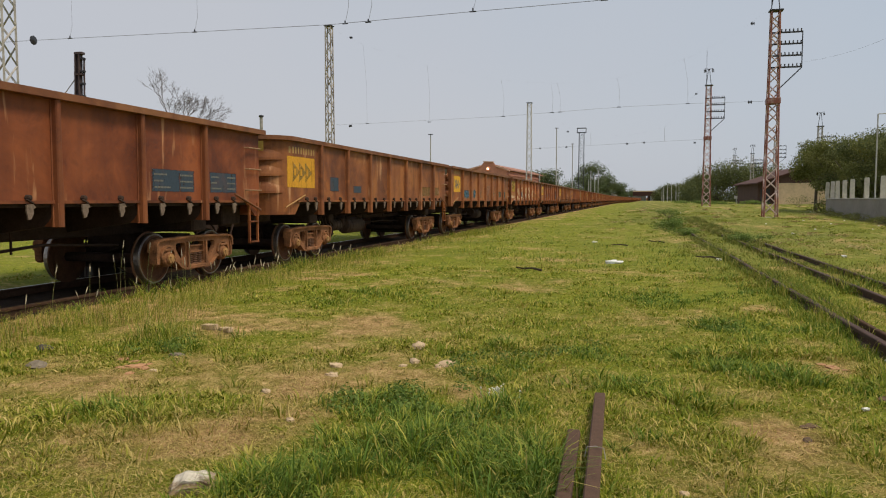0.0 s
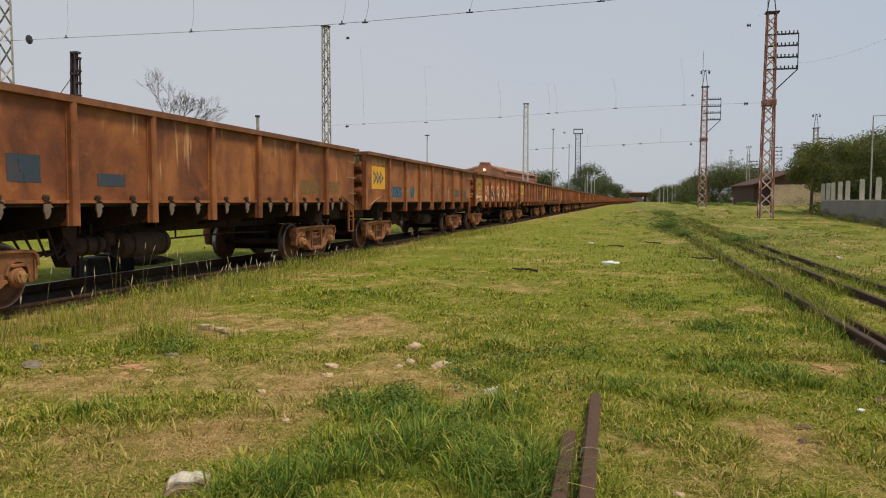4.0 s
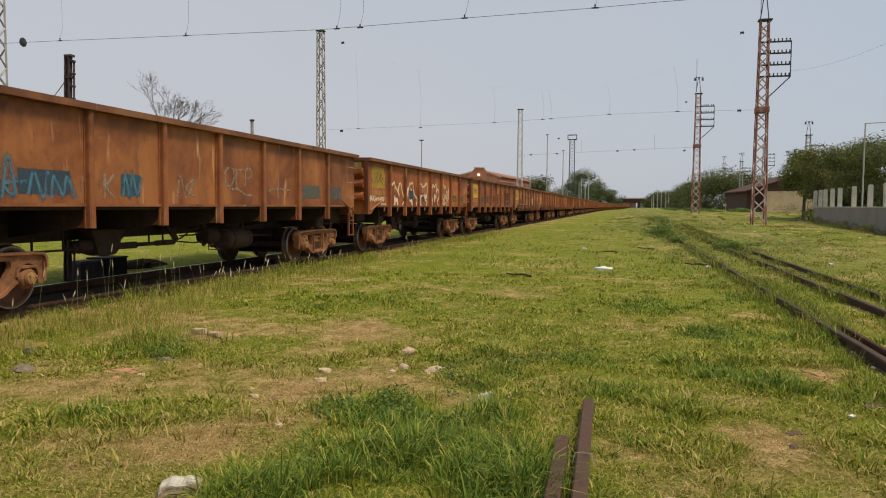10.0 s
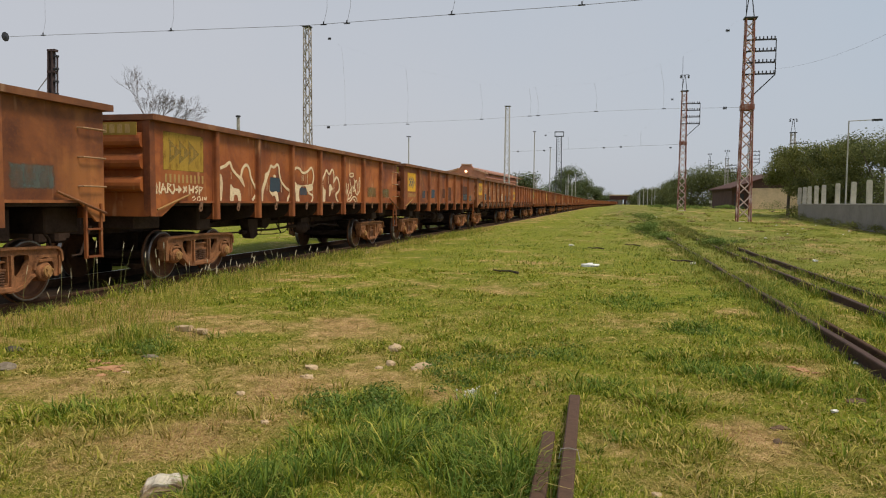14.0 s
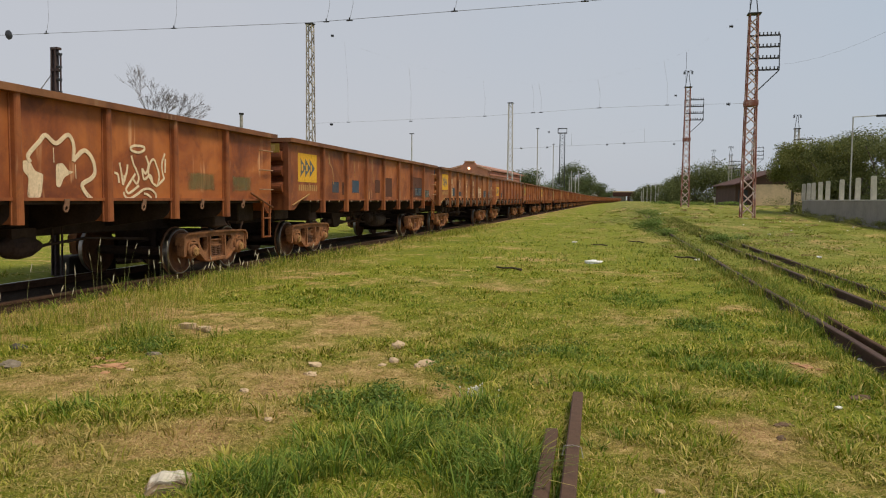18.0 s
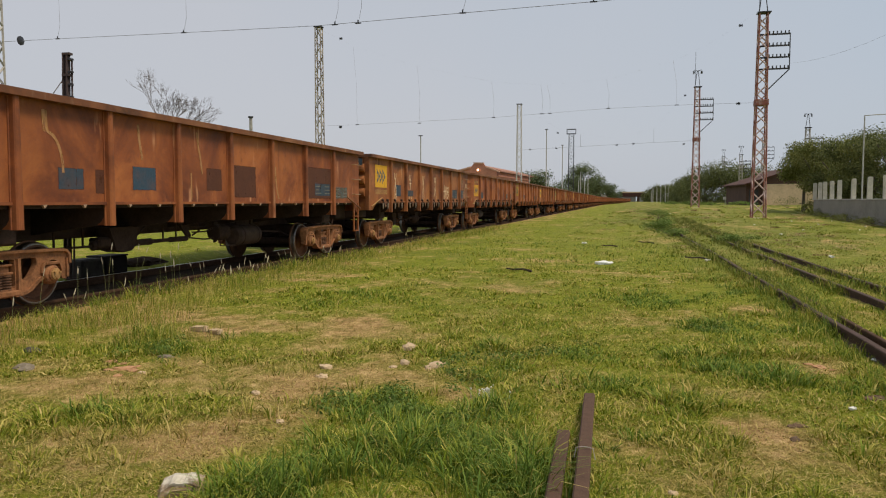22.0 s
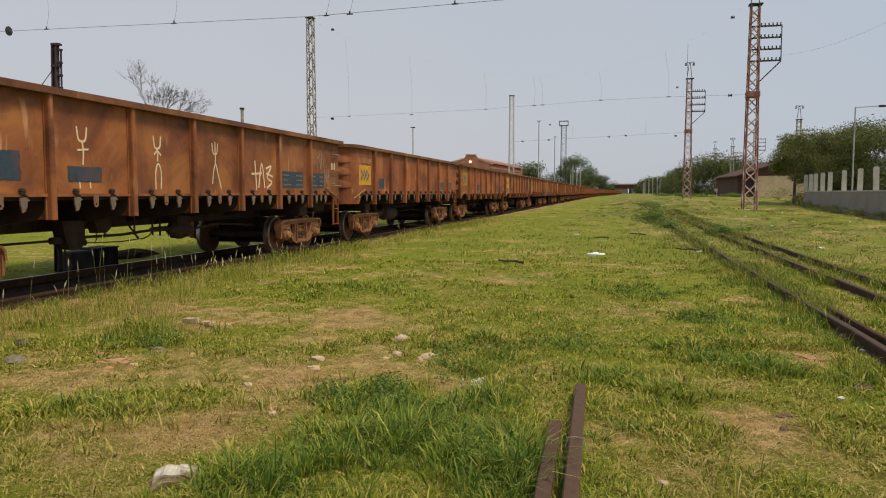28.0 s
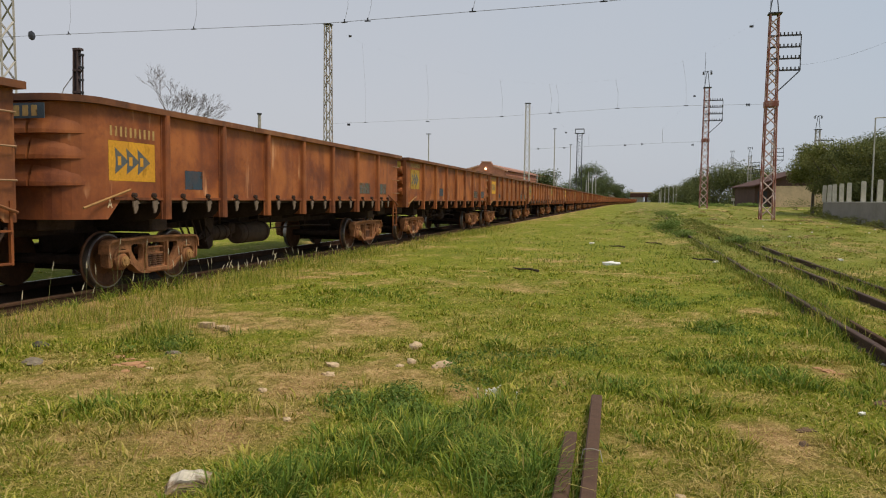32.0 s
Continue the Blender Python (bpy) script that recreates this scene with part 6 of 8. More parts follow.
for ctrl in ([(12.5, 1.95), (12.62, 2.35), (12.75, 2.0), (12.85, 2.45), (13.0, 1.9), (13.2, 1.6)], [(13.1, 2.2), (13.15, 1.5), (13.25, 2.0)], [(12.02, 1.6), (12.06, 1.9), (12.1, 1.95)]):
    stroke(W[5], "spray_tag", curve_pts(ctrl), 0.06, DIRTY_WHITE, 0.002)
bars(W[5], "chalk_mark", 13.42, 13.75, 1.98, 2.16, 2, CREAM)
bars(W[5], "chalk_mark", 13.35, 13.72, 1.62, 1.80, 2, DIRTY_WHITE)
# wagon 6: emblem below its number, one patch
emblem(W[6], 0.72, 1.78, 1.62, 2.20, FADED_YELLOW, False)
patch(W[6], "paint_patch", 2.55, 3.08, 1.52, 1.84, BLUE, "dull blue painted patch")
patch(W[6], "paint_patch", 10.6, 11.5, 1.52, 1.85, TEAL, "faded teal painted patch")
patch(W[6], "paint_patch", 12.2, 12.9, 1.52, 1.85, TEAL, "faded teal painted patch")
for ctrl in ([(0.52, 1.24), (0.56, 1.36), (0.60, 1.24)], [(0.535, 1.28), (0.585, 1.28)]):
    stroke(W[6], "letter_mark", [(y + 0.18, z) for y, z in ctrl], 0.022, CREAM, 0.003)
for i in range(7, len(W)):
    common_marks(W[i], 100 + i, KINDS[i])
# number plates on the wagons' front ends
for i, w in enumerate(W[:12]):
    mt = (PLATE_YELLOW, PLATE_YELLOW, PLATE_TEAL, PLATE_YELLOW, PLATE_YELLOW, PLATE_BLUE, PLATE_BLUE)[i % 7]
    p = part("end_panel", Geo().box(0.55, 1.32, 0.0, 0.012, 2.42, 2.62), mt, w, "painted number panel on the wagon's end")
    if KINDS[i].startswith("B"):
        p.location = (-0.15, -0.045, 0)
    else:
        p.location = (0.05, -0.07, 0)
    g = Geo()
    for k in range(4):
        g.box(0.70 + k * 0.14, 0.79 + k * 0.14, -0.003, 0.0, 2.45, 2.59)
    tagged(part("number_strip", g, STENCIL, p), kind="stuff")

# ---- overhead line: lattice masts, cross-spans and droppers ----
def lattice(parent, h, w0, w1, mat, r=0.045, cell=0.75, near=False, brace_mat=None):
    """Four tapered legs, and a zigzag of braces on each face."""
    def corner(i, z):
        w = (w0 + (w1 - w0) * z / h) / 2
        return (w * (1, 1, -1, -1)[i], w * (1, -1, -1, 1)[i], z)
    for i in range(4):
        part("leg", Geo().tube([corner(i, 0), corner(i, h)], r, 4), mat, parent)
        g = Geo()
        z, k = 0.15, 0
        while z < h - 0.2:
            step = cell * (w0 + (w1 - w0) * z / h) / w0 * 1.05
            e = min(h, z + step)
            a, b = (i, (i + 1) % 4) if k % 2 == 0 else ((i + 1) % 4, i)
            if near:
                part("brace", Geo().tube([corner(a, z), corner(b, e)], r * 0.8, 4), brace_mat or mat, parent)
            else:
                g.tube([corner(a, z), corner(b, e)], r * 0.62, 4)
            z, k = e, k + 1
        if not near:
            tagged(part("face_bracing", g, mat, parent), kind="stuff")


def insulator(g, p, r=0.10, n=3, axis="z"):
    m = Matrix.Translation(p)
    prof = []
    for i in range(n):
        prof += [(i * 0.09, 0.035), (i * 0.09 + 0.03, r), (i * 0.09 + 0.05, r), (i * 0.09 + 0.08, 0.035)]
    g.lathe(prof, axis, 8, m)


def red_pylon(at, h=14.0, base=0.84, mat=REDMAST, label="rusty red lattice pylon with four crossarms of insulators", top=True, legs=0.05, near=False, rod=True, reach=2.0):
    t = thing("lattice_pylon", label, "pylon", at, "lattice pylons beside the siding")
    lattice(t, h, base, 0.50, mat, legs, 0.8, near, PALE_RED if near else None)
    part("base_plate", Geo().box(-base * 0.6, base * 0.6, -base * 0.6, base * 0.6, -0.30, 0.01, 0.03), CONCRETE, t)
    part("collar", Geo().box(-0.42, 0.42, -0.42, 0.42, 7.55, 7.95, 0.02), mat, t)
    part("head_plate", Geo().box(-0.40, 0.46, -0.34, 0.34, h, h + 0.09, 0.01), DARKMETAL, t)
    arms = [h - 1.40 - 0.76 * k for k in range(4)]
    for z in arms:
        a = part("crossarm", Geo().box(-0.35, reach, -0.05, 0.05, z - 0.05, z + 0.05, 0.01), DARKMETAL, t)
        for x in (0.42, 0.66, 0.90, 1.14, reach - 0.32, reach - 0.1):
            g = Geo()
            insulator(g, (x, 0, z + 0.05), 0.048, 2)
            part("pin_insulator", g, INSUL, a)
    part("end_strut", Geo().tube([(reach - 0.02, 0, arms[0] + 0.05), (reach - 0.02, 0, arms[-1] - 0.05)], 0.035, 5), DARKMETAL, t)
    part("arm_brace", Geo().tube([(reach - 0.02, 0, arms[-1] - 0.05), (0.3, 0, arms[-1] - 1.45)], 0.04, 5), DARKMETAL, t)
    if top:
        part("peak_frame", Geo().tube([(-0.28, 0, h), (-0.06, 0, h + 1.8)], 0.035, 5).tube([(0.28, 0, h), (0.06, 0, h + 1.8)], 0.035, 5).box(-0.08, 0.08, -0.05, 0.05, h + 1.75, h + 1.9), DARKMETAL, t)
        for s in (-1, 1):
            g = Geo()
            insulator(g, (s * 0.42, 0, h + 1.5), 0.14, 4)
            g.tube([(0, 0, h + 1.85), (s * 0.42, 0, h + 1.95), (s * 0.42, 0, h + 1.6)], 0.03, 5)
            part("horn_insulator", g, INSUL, t)
        if rod:
            part("lightning_rod", Geo().tube([(-0.25, 0, h), (-0.25, 0, h + 4.0)], 0.02, 5), DARKMETAL, t)
    return t


def grey_mast(at, h, base, tip, label, mat=GALV, r=0.045, cap=True, near=False):
    t = thing("lattice_mast", label, "mast", at, "lattice masts behind the train")
    lattice(t, h, base, tip, mat, r, 0.85, near)
    if cap:
        part("head_plate", Geo().box(-tip * 0.75, tip * 0.75, -tip * 0.6, tip * 0.6, h, h + 0.08, 0.01), DARKMETAL, t)
    part("footing", Geo().box(-base * 0.65, base * 0.65, -base * 0.65, base * 0.65, -0.2, 0.2, 0.03), CONCRETE, t)
    return t


def gz(x, y):
    return float(ground_z(x, y))


P1, P2 = (8.92, 53.8), (8.05, 89.6)
PYL1 = red_pylon((*P1, gz(*P1)), 13.65, legs=0.055, near=True, reach=1.72)
red_pylon((*P2, gz(*P2)), 13.65, legs=0.055, near=True, reach=1.78)
def far_pylon(x, y, h, label="pale lattice pylon with crossarms in the distance"):
    return red_pylon((x, y, gz(x, y)), h, 0.8, GALV, label, True, rod=False)
for (x, y, _), h in (((27.56, 161.74, 1.49), 12.8), ((24.64, 171.34, 1.46), 10.5), ((26.19, 213.02, 1.43), 12.5), ((24.10, 109.25, 1.51), 10.4)):
    far_pylon(x, y, h)
M1, M2 = (-25.3, 25.4), (-25.6, 60.0)
grey_mast((*M1, 0), 16.5, 0.75, 0.6, "pale lattice mast behind the train", r=0.06, near=True)
grey_mast((*M2, 0), 16.3, 0.62, 0.48, "pale rust-flecked lattice mast behind the train", MASTRUST, r=0.05, near=True)
x, y, _ = -13.34, 96.83, 1.43
M3 = (x, y)
grey_mast((x, y, 0), 14.0, 0.7, 0.5, "slim pale lattice mast behind the train", PALE_GALV)
x, y, _ = -12.44, 182.76, 1.48
t = grey_mast((x, y, 0), 17.6, 1.35, 1.15, "grey lattice mast with a square head frame", DARKMETAL, 0.05, False)
part("head_frame", Geo().box(-1.1, 1.1, -0.6, 0.6, 17.6, 17.75).box(-1.1, 1.1, -0.6, 0.6, 18.7, 18.82).box(-1.1, -1.0, -0.6, 0.6, 17.7, 18.75).box(1.0, 1.1, -0.6, 0.6, 17.7, 18.75), DARKMETAL, t)
for (x, y, z), w in (((-24.12, 87.43, 9.34), 0.09), ((-12.28, 121.58, 13.01), 0.10), ((-12.16, 152.57, 12.71), 0.11), ((-11.36, 116.15, 5.23), 0.12), ((-16.14, 130.50, 6.00), 0.12)):
    t = thing("line_pole", "slim grey steel pole behind the train", "pole", (x, y, 0), "slim poles behind the train")
    part("shaft", Geo().tube([(0, 0, 0), (0, 0, z)], w, 8, w * 0.7), CONCRETE, t)
    part("cap", Geo().box(-0.28, 0.28, -0.08, 0.08, z, z + 0.10), DARKMETAL, t)
random.seed(8)
for px in (-13.57, 245.03, 10.88), (-12.80, 255.47, 9.75), (-12.66, 276.31, 12.07), (-13.93, 239.59, 7.98), (10.17, 271.27, 5.85), (12.40, 292.53, 6.84), (14.84, 313.83, 7.47), (16.62, 314.30, 7.94), (18.93, 335.50, 7.40), (11.83, 333.62, 5.64):
    t = thing("far_pole", "thin pale pole far down the line", "pole", (px[0], px[1], 0), "thin far poles")
    part("shaft", Geo().tube([(0, 0, 0), (0, 0, px[2])], 0.17, 6, 0.12), CONCRETE, t)
    part("arm", Geo().box(-1.2, 1.2, -0.06, 0.06, px[2] - 0.5, px[2] - 0.4), DARKMETAL, t)
# stub of a chimney pipe and the dark twin post with a dangling cable
x, y, z = -29.50, 55.05, 8.32
t = thing("vent_pipe", "grey capped pipe rising behind the train", "pipe", (x, y, 0))
part("pipe", Geo().tube([(0, 0, 0), (0, 0, z - 0.15)], 0.13, 10), GALV, t)
part("cap", Geo().lathe([(z - 0.15, 0.10), (z - 0.12, 0.2), (z, 0.2)], "z", 10), DARKMETAL, t)
x, y = -10.01, 11.68
POST_METAL = simple("rusty_post_steel", (0.075, 0.052, 0.050), 0.8, 0.1, 0.4, 6.0, 0.2)
t = thing("cable_post", "dark twin steel post with dangling cables", "post")
t.matrix_basis = pose(x, y - 0.06, 0, -2.0)
part("post", Geo().box(-0.06, 0.03, -0.012, 0.012, 0, 4.16).box(-0.07, -0.045, -0.05, 0.05, 0, 4.18, 0.006).box(0.015, 0.04, -0.05, 0.05, 0, 4.14, 0.006), POST_METAL, t)
part("back_post", Geo().tube([(0.105, 0.03, 0), (0.085, 0.03, 4.06)], 0.018, 6), POST_METAL, t)
for z in (3.35, 3.75, 4.14):
    part("clamp", Geo().box(-0.07, 0.09, -0.05, 0.05, z, z + 0.04), POST_METAL, t)
for k, (a, b, c) in enumerate(((-0.35, 3.2, 2.3), (-0.5, 3.7, 2.0), (-0.22, 2.9, 2.2))):
    part("cable", Geo().tube([(-0.08, 0, b), (a * 0.6, 0, b - 0.25), (a, 0, (b + c) / 2), (a * 1.1, 0, c - 0.6)], 0.009, 5), INSUL if k != 1 else GALV, t)
for k in range(9):
    part("bracket", Geo().box(0.02, 0.125, -0.03, 0.03, 2.2 + k * 0.23, 2.235 + k * 0.23), DARKMETAL, t)
t = thing("equipment_box", "low dark steel trackside box with a grey concrete foot", "box", (-10.18, 12.6, 0))
# housing coloured near black so that its top looks unlit
part("housing", Geo().box(-0.23, 0.23, -0.02, 0.65, -0.1, 0.34, 0.03).box(-0.24, 0.24, -0.03, 0.66, 0.33, 0.36, 0.012), simple("near_black_box_paint", (0.020, 0.016, 0.015), 0.95, 0.0, 0.4, 5.0, 0.2), t)
part("concrete_foot", Geo().box(-0.21, 0.22, -0.66, -0.03, -0.1, 0.33, 0.04), simple("dark_grey_concrete", (0.050, 0.044, 0.036), 0.95, 0.0, 0.5, 5.0, 0.4), t)
solid("soil_mound", rock_geo(0.30, 0.85, 0.17, 6, 3, 0.1), BALLAST, "low dark mound of soil beside the track", "soil", (-10.75, 14.7, -0.02))


s1 = [(-24.79, 25.30, 7.94), (-21.38, 24.67, 7.73), (-15.26, 23.52, 7.38), (-9.65, 22.47, 7.07), (-4.65, 21.54, 6.95), (-0.86, 20.83, 6.85), (0.78, 20.52, 6.83), (6.12, 19.52, 6.69)]
w1 = thing("cross_span", "thin dark cross-span wire with insulators above the tracks", "wire", group="overhead wires")
part("wire", Geo().tube([(*M1, s1[0][2])] + s1[1:], 0.0075, 4), WIRE, w1)
up = [(p[0], p[1], p[2] + 3.2) for p in s1]
part("wire", Geo().tube([(*M1, up[0][2])] + up[1:], 0.0075, 4), WIRE, w1)
g = Geo()
insulator(g, (-23.51, 25.07, 7.85), 0.19, 1, "x")
part("ball_insulator", g, INSUL, w1)
for (x, y, z) in ((-21.38, 24.67, 7.73), (-15.13, 23.50, 7.37), (-8.98, 22.35, 7.04), (-8.14, 22.19, 7.00), (-4.65, 21.54, 6.95), (-0.86, 20.83, 6.85)):
    part("dropper", Geo().tube([(x, y, z), (x + 0.12, y, z + 0.5), (x + 0.10, y, z + 3.2)], 0.005, 4), WIRE, w1)
    part("clip", Geo().box(x - 0.10, x + 0.10, y - 0.02, y + 0.02, z - 0.018, z + 0.018, 0.008).box(x - 0.018, x + 0.018, y - 0.02, y + 0.02, z, z + 0.10, 0.006), INSUL, w1)

w2 = thing("cross_span", "thin dark cross-span wire with sagging headspan and droppers", "wire", group="overhead wires")
part("wire", Geo().tube([(M2[0], M2[1], (-25.43, 59.97, 7.92)[2]), (-21.93, 59.34, 7.89), (-9.95, 57.19, 7.92), (-1.14, 55.61, 8.17), (3.52, 54.77, 8.16), (8.38, 53.90, 8.05), (P1[0], P1[1], (8.55, 53.87, 8.04)[2])], 0.008, 4), PALE_WIRE, w2)
part("headspan_wire", Geo().tube([(-25.22, 59.93, 15.99), (-22.09, 59.37, 14.40), (-16.21, 58.32, 12.26), (-9.98, 57.20, 10.66), (-5.75, 56.44, 10.15), (-1.18, 55.62, 10.25), (3.37, 54.80, 11.26), (5.44, 54.43, 12.15), (7.02, 54.15, 13.05), (8.41, 53.90, 14.00)], 0.0010, 4), PALE_WIRE, w2)
for a, b in (((-21.93, 59.34, 7.89), (-22.25, 59.40, 14.41)), ((-16.19, 58.31, 7.76), (-16.36, 58.34, 12.31)), ((-9.90, 57.18, 7.92), (-10.07, 57.21, 10.67)), ((-6.07, 56.49, 8.02), (-6.18, 56.52, 10.18)), ((-5.46, 56.39, 8.03), (-5.67, 56.42, 10.15)), ((-1.14, 55.61, 8.17), (-1.30, 55.64, 10.26)), ((3.56, 54.77, 8.16), (3.26, 54.82, 11.27))):
    mid = tuple((p + q) / 2 + d for p, q, d in zip(a, b, (0.12, 0, 0)))
    part("dropper", Geo().tube([a, mid, b], 0.006, 4), PALE_WIRE, w2)
    part("clip", Geo().box(a[0] - 0.14, a[0] + 0.14, a[1] - 0.03, a[1] + 0.03, a[2] - 0.028, a[2] + 0.028, 0.01), INSUL, w2)
for p in ((-23.69, 59.66, 7.76), (7.40, 54.08, 8.05), (-23.56, 59.63, 15.18), (7.43, 54.07, 13.27)):
    g = Geo()
    insulator(g, p, 0.11, 3, "x")
    part("strain_insulator", g, INSUL, w2)

w3 = thing("cross_span", "thin distant cross-span wire between two masts", "wire", group="overhead wires")
part("wire", Geo().tube([(M3[0], M3[1], (-13.23, 97.01, 8.09)[2]), (-7.79, 95.12, 8.19), (3.42, 91.21, 8.32), (P2[0], P2[1], (7.79, 89.69, 8.34)[2])], 0.012, 4), PALE_WIRE, w3)
part("headspan_wire", Geo().tube([(-13.38, 97.06, 13.90), (-7.83, 95.13, 10.40), (-1.49, 92.92, 9.13), (3.39, 91.22, 9.91), (6.04, 90.30, 12.89), (7.63, 89.75, 14.38)], 0.0012, 4), PALE_WIRE, w3)
for a, b in (((3.42, 91.21, 8.32), (3.39, 91.22, 9.91)), ((-5.27, 94.24, 8.17), (-5.30, 94.25, 9.71))):
    part("dropper", Geo().tube([a, b], 0.013, 4), PALE_WIRE, w3)
for p in ((-11.99, 96.58, 8.12), (-8.52, 95.37, 8.14), (-1.00, 92.75, 8.22), (0.98, 92.06, 8.28), (6.59, 90.11, 8.00), (-8.34, 95.31, 10.07), (6.63, 90.09, 13.56)):
    g = Geo()
    insulator(g, p, 0.12, 3, "x")
    part("strain_insulator", g, INSUL, w3)
a = Vector((P1[0] + 1.70, P1[1], gz(*P1) + 10.3))
b = Vector((11.64, 30.21, 8.72))
off = Vector((P1[0], P1[1], gz(*P1)))
part("line_wire", Geo().tube([a.lerp(b, k / 14) - Vector((0, 0, 2.0 * (k / 14) * (1 - k / 14))) - off for k in range(15)], 0.004, 4), WIRE, PYL1)
# lamp post beyond the fence
x, y, z = 14.92, 52.59, 6.89
t = thing("street_lamp", "slim pale street lamp post beyond the fence", "street lamp", (x, y, gz(x, y)))
zz = z - gz(x, y)
part("pole", Geo().tube([(0, 0, 0), (0, 0, zz)], 0.055, 8, 0.04), CONCRETE, t)
part("arm", Geo().tube([(0, 0, zz - 0.02), (1.5, -0.2, zz + 0.03)], 0.03, 6), CONCRETE, t)
part("lamp_head", Geo().prism([(1.3, zz - 0.06), (1.9, zz - 0.04), (1.85, zz + 0.08), (1.3, zz + 0.07)], -0.3, -0.1, "y"), DARKMETAL, t)

# ---- behind the railway: trees, buildings, fence ----
def crown_geo(blobs, count, size, rng):
    """Leaves as small bent cards scattered through a set of ellipsoids, thicker towards the outside."""
    wsum = np.array([b[3] * b[4] for b in blobs])
    pick = rng.choice(len(blobs), count, p=wsum / wsum.sum())
    B = np.array(blobs)[pick]
    d = rng.normal(size=(count, 3))
    d /= np.linalg.norm(d, axis=1)[:, None]
    rad = rng.uniform(0.25, 1.15, count) ** 0.6 * rng.uniform(0.85, 1.15, count)
    c = B[:, :3] + d * rad[:, None] * np.stack([B[:, 3], B[:, 3], B[:, 4]], 1)
    u = rng.normal(size=(count, 3))
    u /= np.linalg.norm(u, axis=1)[:, None]
    n = d + np.array([0, 0, 0.35]) + 0.45 * rng.normal(size=(count, 3))
    v = np.cross(u, n)
    v /= np.linalg.norm(v, axis=1)[:, None] + 1e-9
    u = np.cross(v, n)
    u /= np.linalg.norm(u, axis=1)[:, None] + 1e-9
    s = size * rng.uniform(0.5, 1.25, count)[:, None]
    bend = np.cross(u, v) * s * 0.25
    P = np.stack([c - u * s, c + v * s * 0.55 + bend, c + u * s, c - v * s * 0.55 + bend], 1).reshape(-1, 3)
    return P, np.arange(count * 4).reshape(-1, 4)


def fast_mesh(name, P, F, mat):
    me = bpy.data.meshes.new(name)
    k = F.shape[1]
    me.vertices.add(len(P))
    me.vertices.foreach_set("co", np.asarray(P, np.float32).ravel())
    me.loops.add(F.size)
    me.loops.foreach_set("vertex_index", F.ravel().astype(np.int32))
    me.polygons.add(len(F))
    me.polygons.foreach_set("loop_start", np.arange(0, F.size, k, dtype=np.int32))
    me.update(calc_edges=True)
    me.materials.append(mat)
    return me


def tree(x, y, h, r, seed, label, leaf=LEAF, count=2600, size=0.30, low=0.25, dense=False):
    """A tapered trunk with limbs and an uneven crown of clumps."""
    rng = np.random.default_rng(seed)
    t = thing("tree", label, "tree", (x, y, gz(x, y)), "trees beyond the railway")
    g = Geo()
    top = h * 0.62
    g.tube([(0, 0, -0.2), (rng.normal() * 0.1, rng.normal() * 0.1, top * 0.5), (rng.normal() * 0.3, rng.normal() * 0.3, top)], 0.045 * h * 0.6, 7, 0.02 * h * 0.5)
    blobs = []
    for k in range(22):
        a, q = rng.uniform(0, 2 * math.pi), r * rng.uniform(0.25, 0.82)
        zz = h * rng.uniform(low + 0.12, 0.86)
        c = (q * math.cos(a), q * math.sin(a), zz)
        if k % 2 == 0:
            g.tube([(0, 0, h * max(0.05, low)), (c[0] * 0.5, c[1] * 0.5, (h * low + zz) / 2 + 0.1 * h), c], 0.014 * h, 5, 0.004 * h)
        s = rng.uniform(0.30, 0.52) if dense else rng.uniform(0.16, 0.42)
        blobs.append((*c, r * s, r * s * rng.uniform(0.55, 0.9)))
    if low < 0.09:   # an undergrowth of suckers and creepers hides the foot
        for k in range(5):
            a = 2 * math.pi * k / 5 + rng.uniform(0, 1)
            blobs.append((0.55 * r * math.cos(a), 0.55 * r * math.sin(a), 0.12 * h, 0.36 * r, 0.14 * h))
    blobs.append((0, 0, h * 0.80, r * 0.5, h * 0.19))
    part("trunk", g, BARK, t)
    P, F = crown_geo(blobs, count, size, rng)
    part("crown", fast_mesh("crown", P, F, leaf), None, t)
    return t


def bush(x, y, r, h, seed, label, leaf=LEAF, count=500, size=0.12):
    rng = np.random.default_rng(seed)
    t = thing("bush", label, "bush", (x, y, gz(x, y)))
    blobs = [(rng.normal() * r * 0.5, rng.normal() * r * 0.4, h * rng.uniform(0.3, 0.65), r * rng.uniform(0.4, 0.7), h * rng.uniform(0.25, 0.4)) for k in range(6)]
    for b in blobs:
        part("stem", Geo().tube([(0, 0, -0.05), b[:3]], 0.02, 4, 0.008), BARK, t)
    P, F = crown_geo(blobs, count, size, rng)
    part("foliage", fast_mesh("foliage", P, F, leaf), None, t)
    return t


big = "dense dark green tree behind the concrete fence"
for (x, y, _), h, r, s, lf, n in (((15.71, 72.06, 1.49), 6.2, 2.9, 1, LEAF, 3200), ((16.23, 68.06, 1.50), 6.4, 3.2, 2, LEAF, 3400), ((17.04, 64.13, 1.50), 5.9, 3.1, 3, LEAF_DARK, 3400), ((18.00, 61.27, 1.51), 6.2, 3.4, 4, LEAF, 3600), ((18.95, 58.41, 1.52), 6.1, 3.6, 5, LEAF_DARK, 3400), ((21.24, 75.50, 1.52), 7.4, 3.6, 6, LEAF_DARK, 3000), ((21.27, 58.99, 1.54), 6.6, 3.7, 7, LEAF, 2400)):
    tree(x, y, h, r, s, big, lf, int(n * 4.0), 0.092, 0.40 if s == 1 else 0.12 if s < 4 else 0.06)
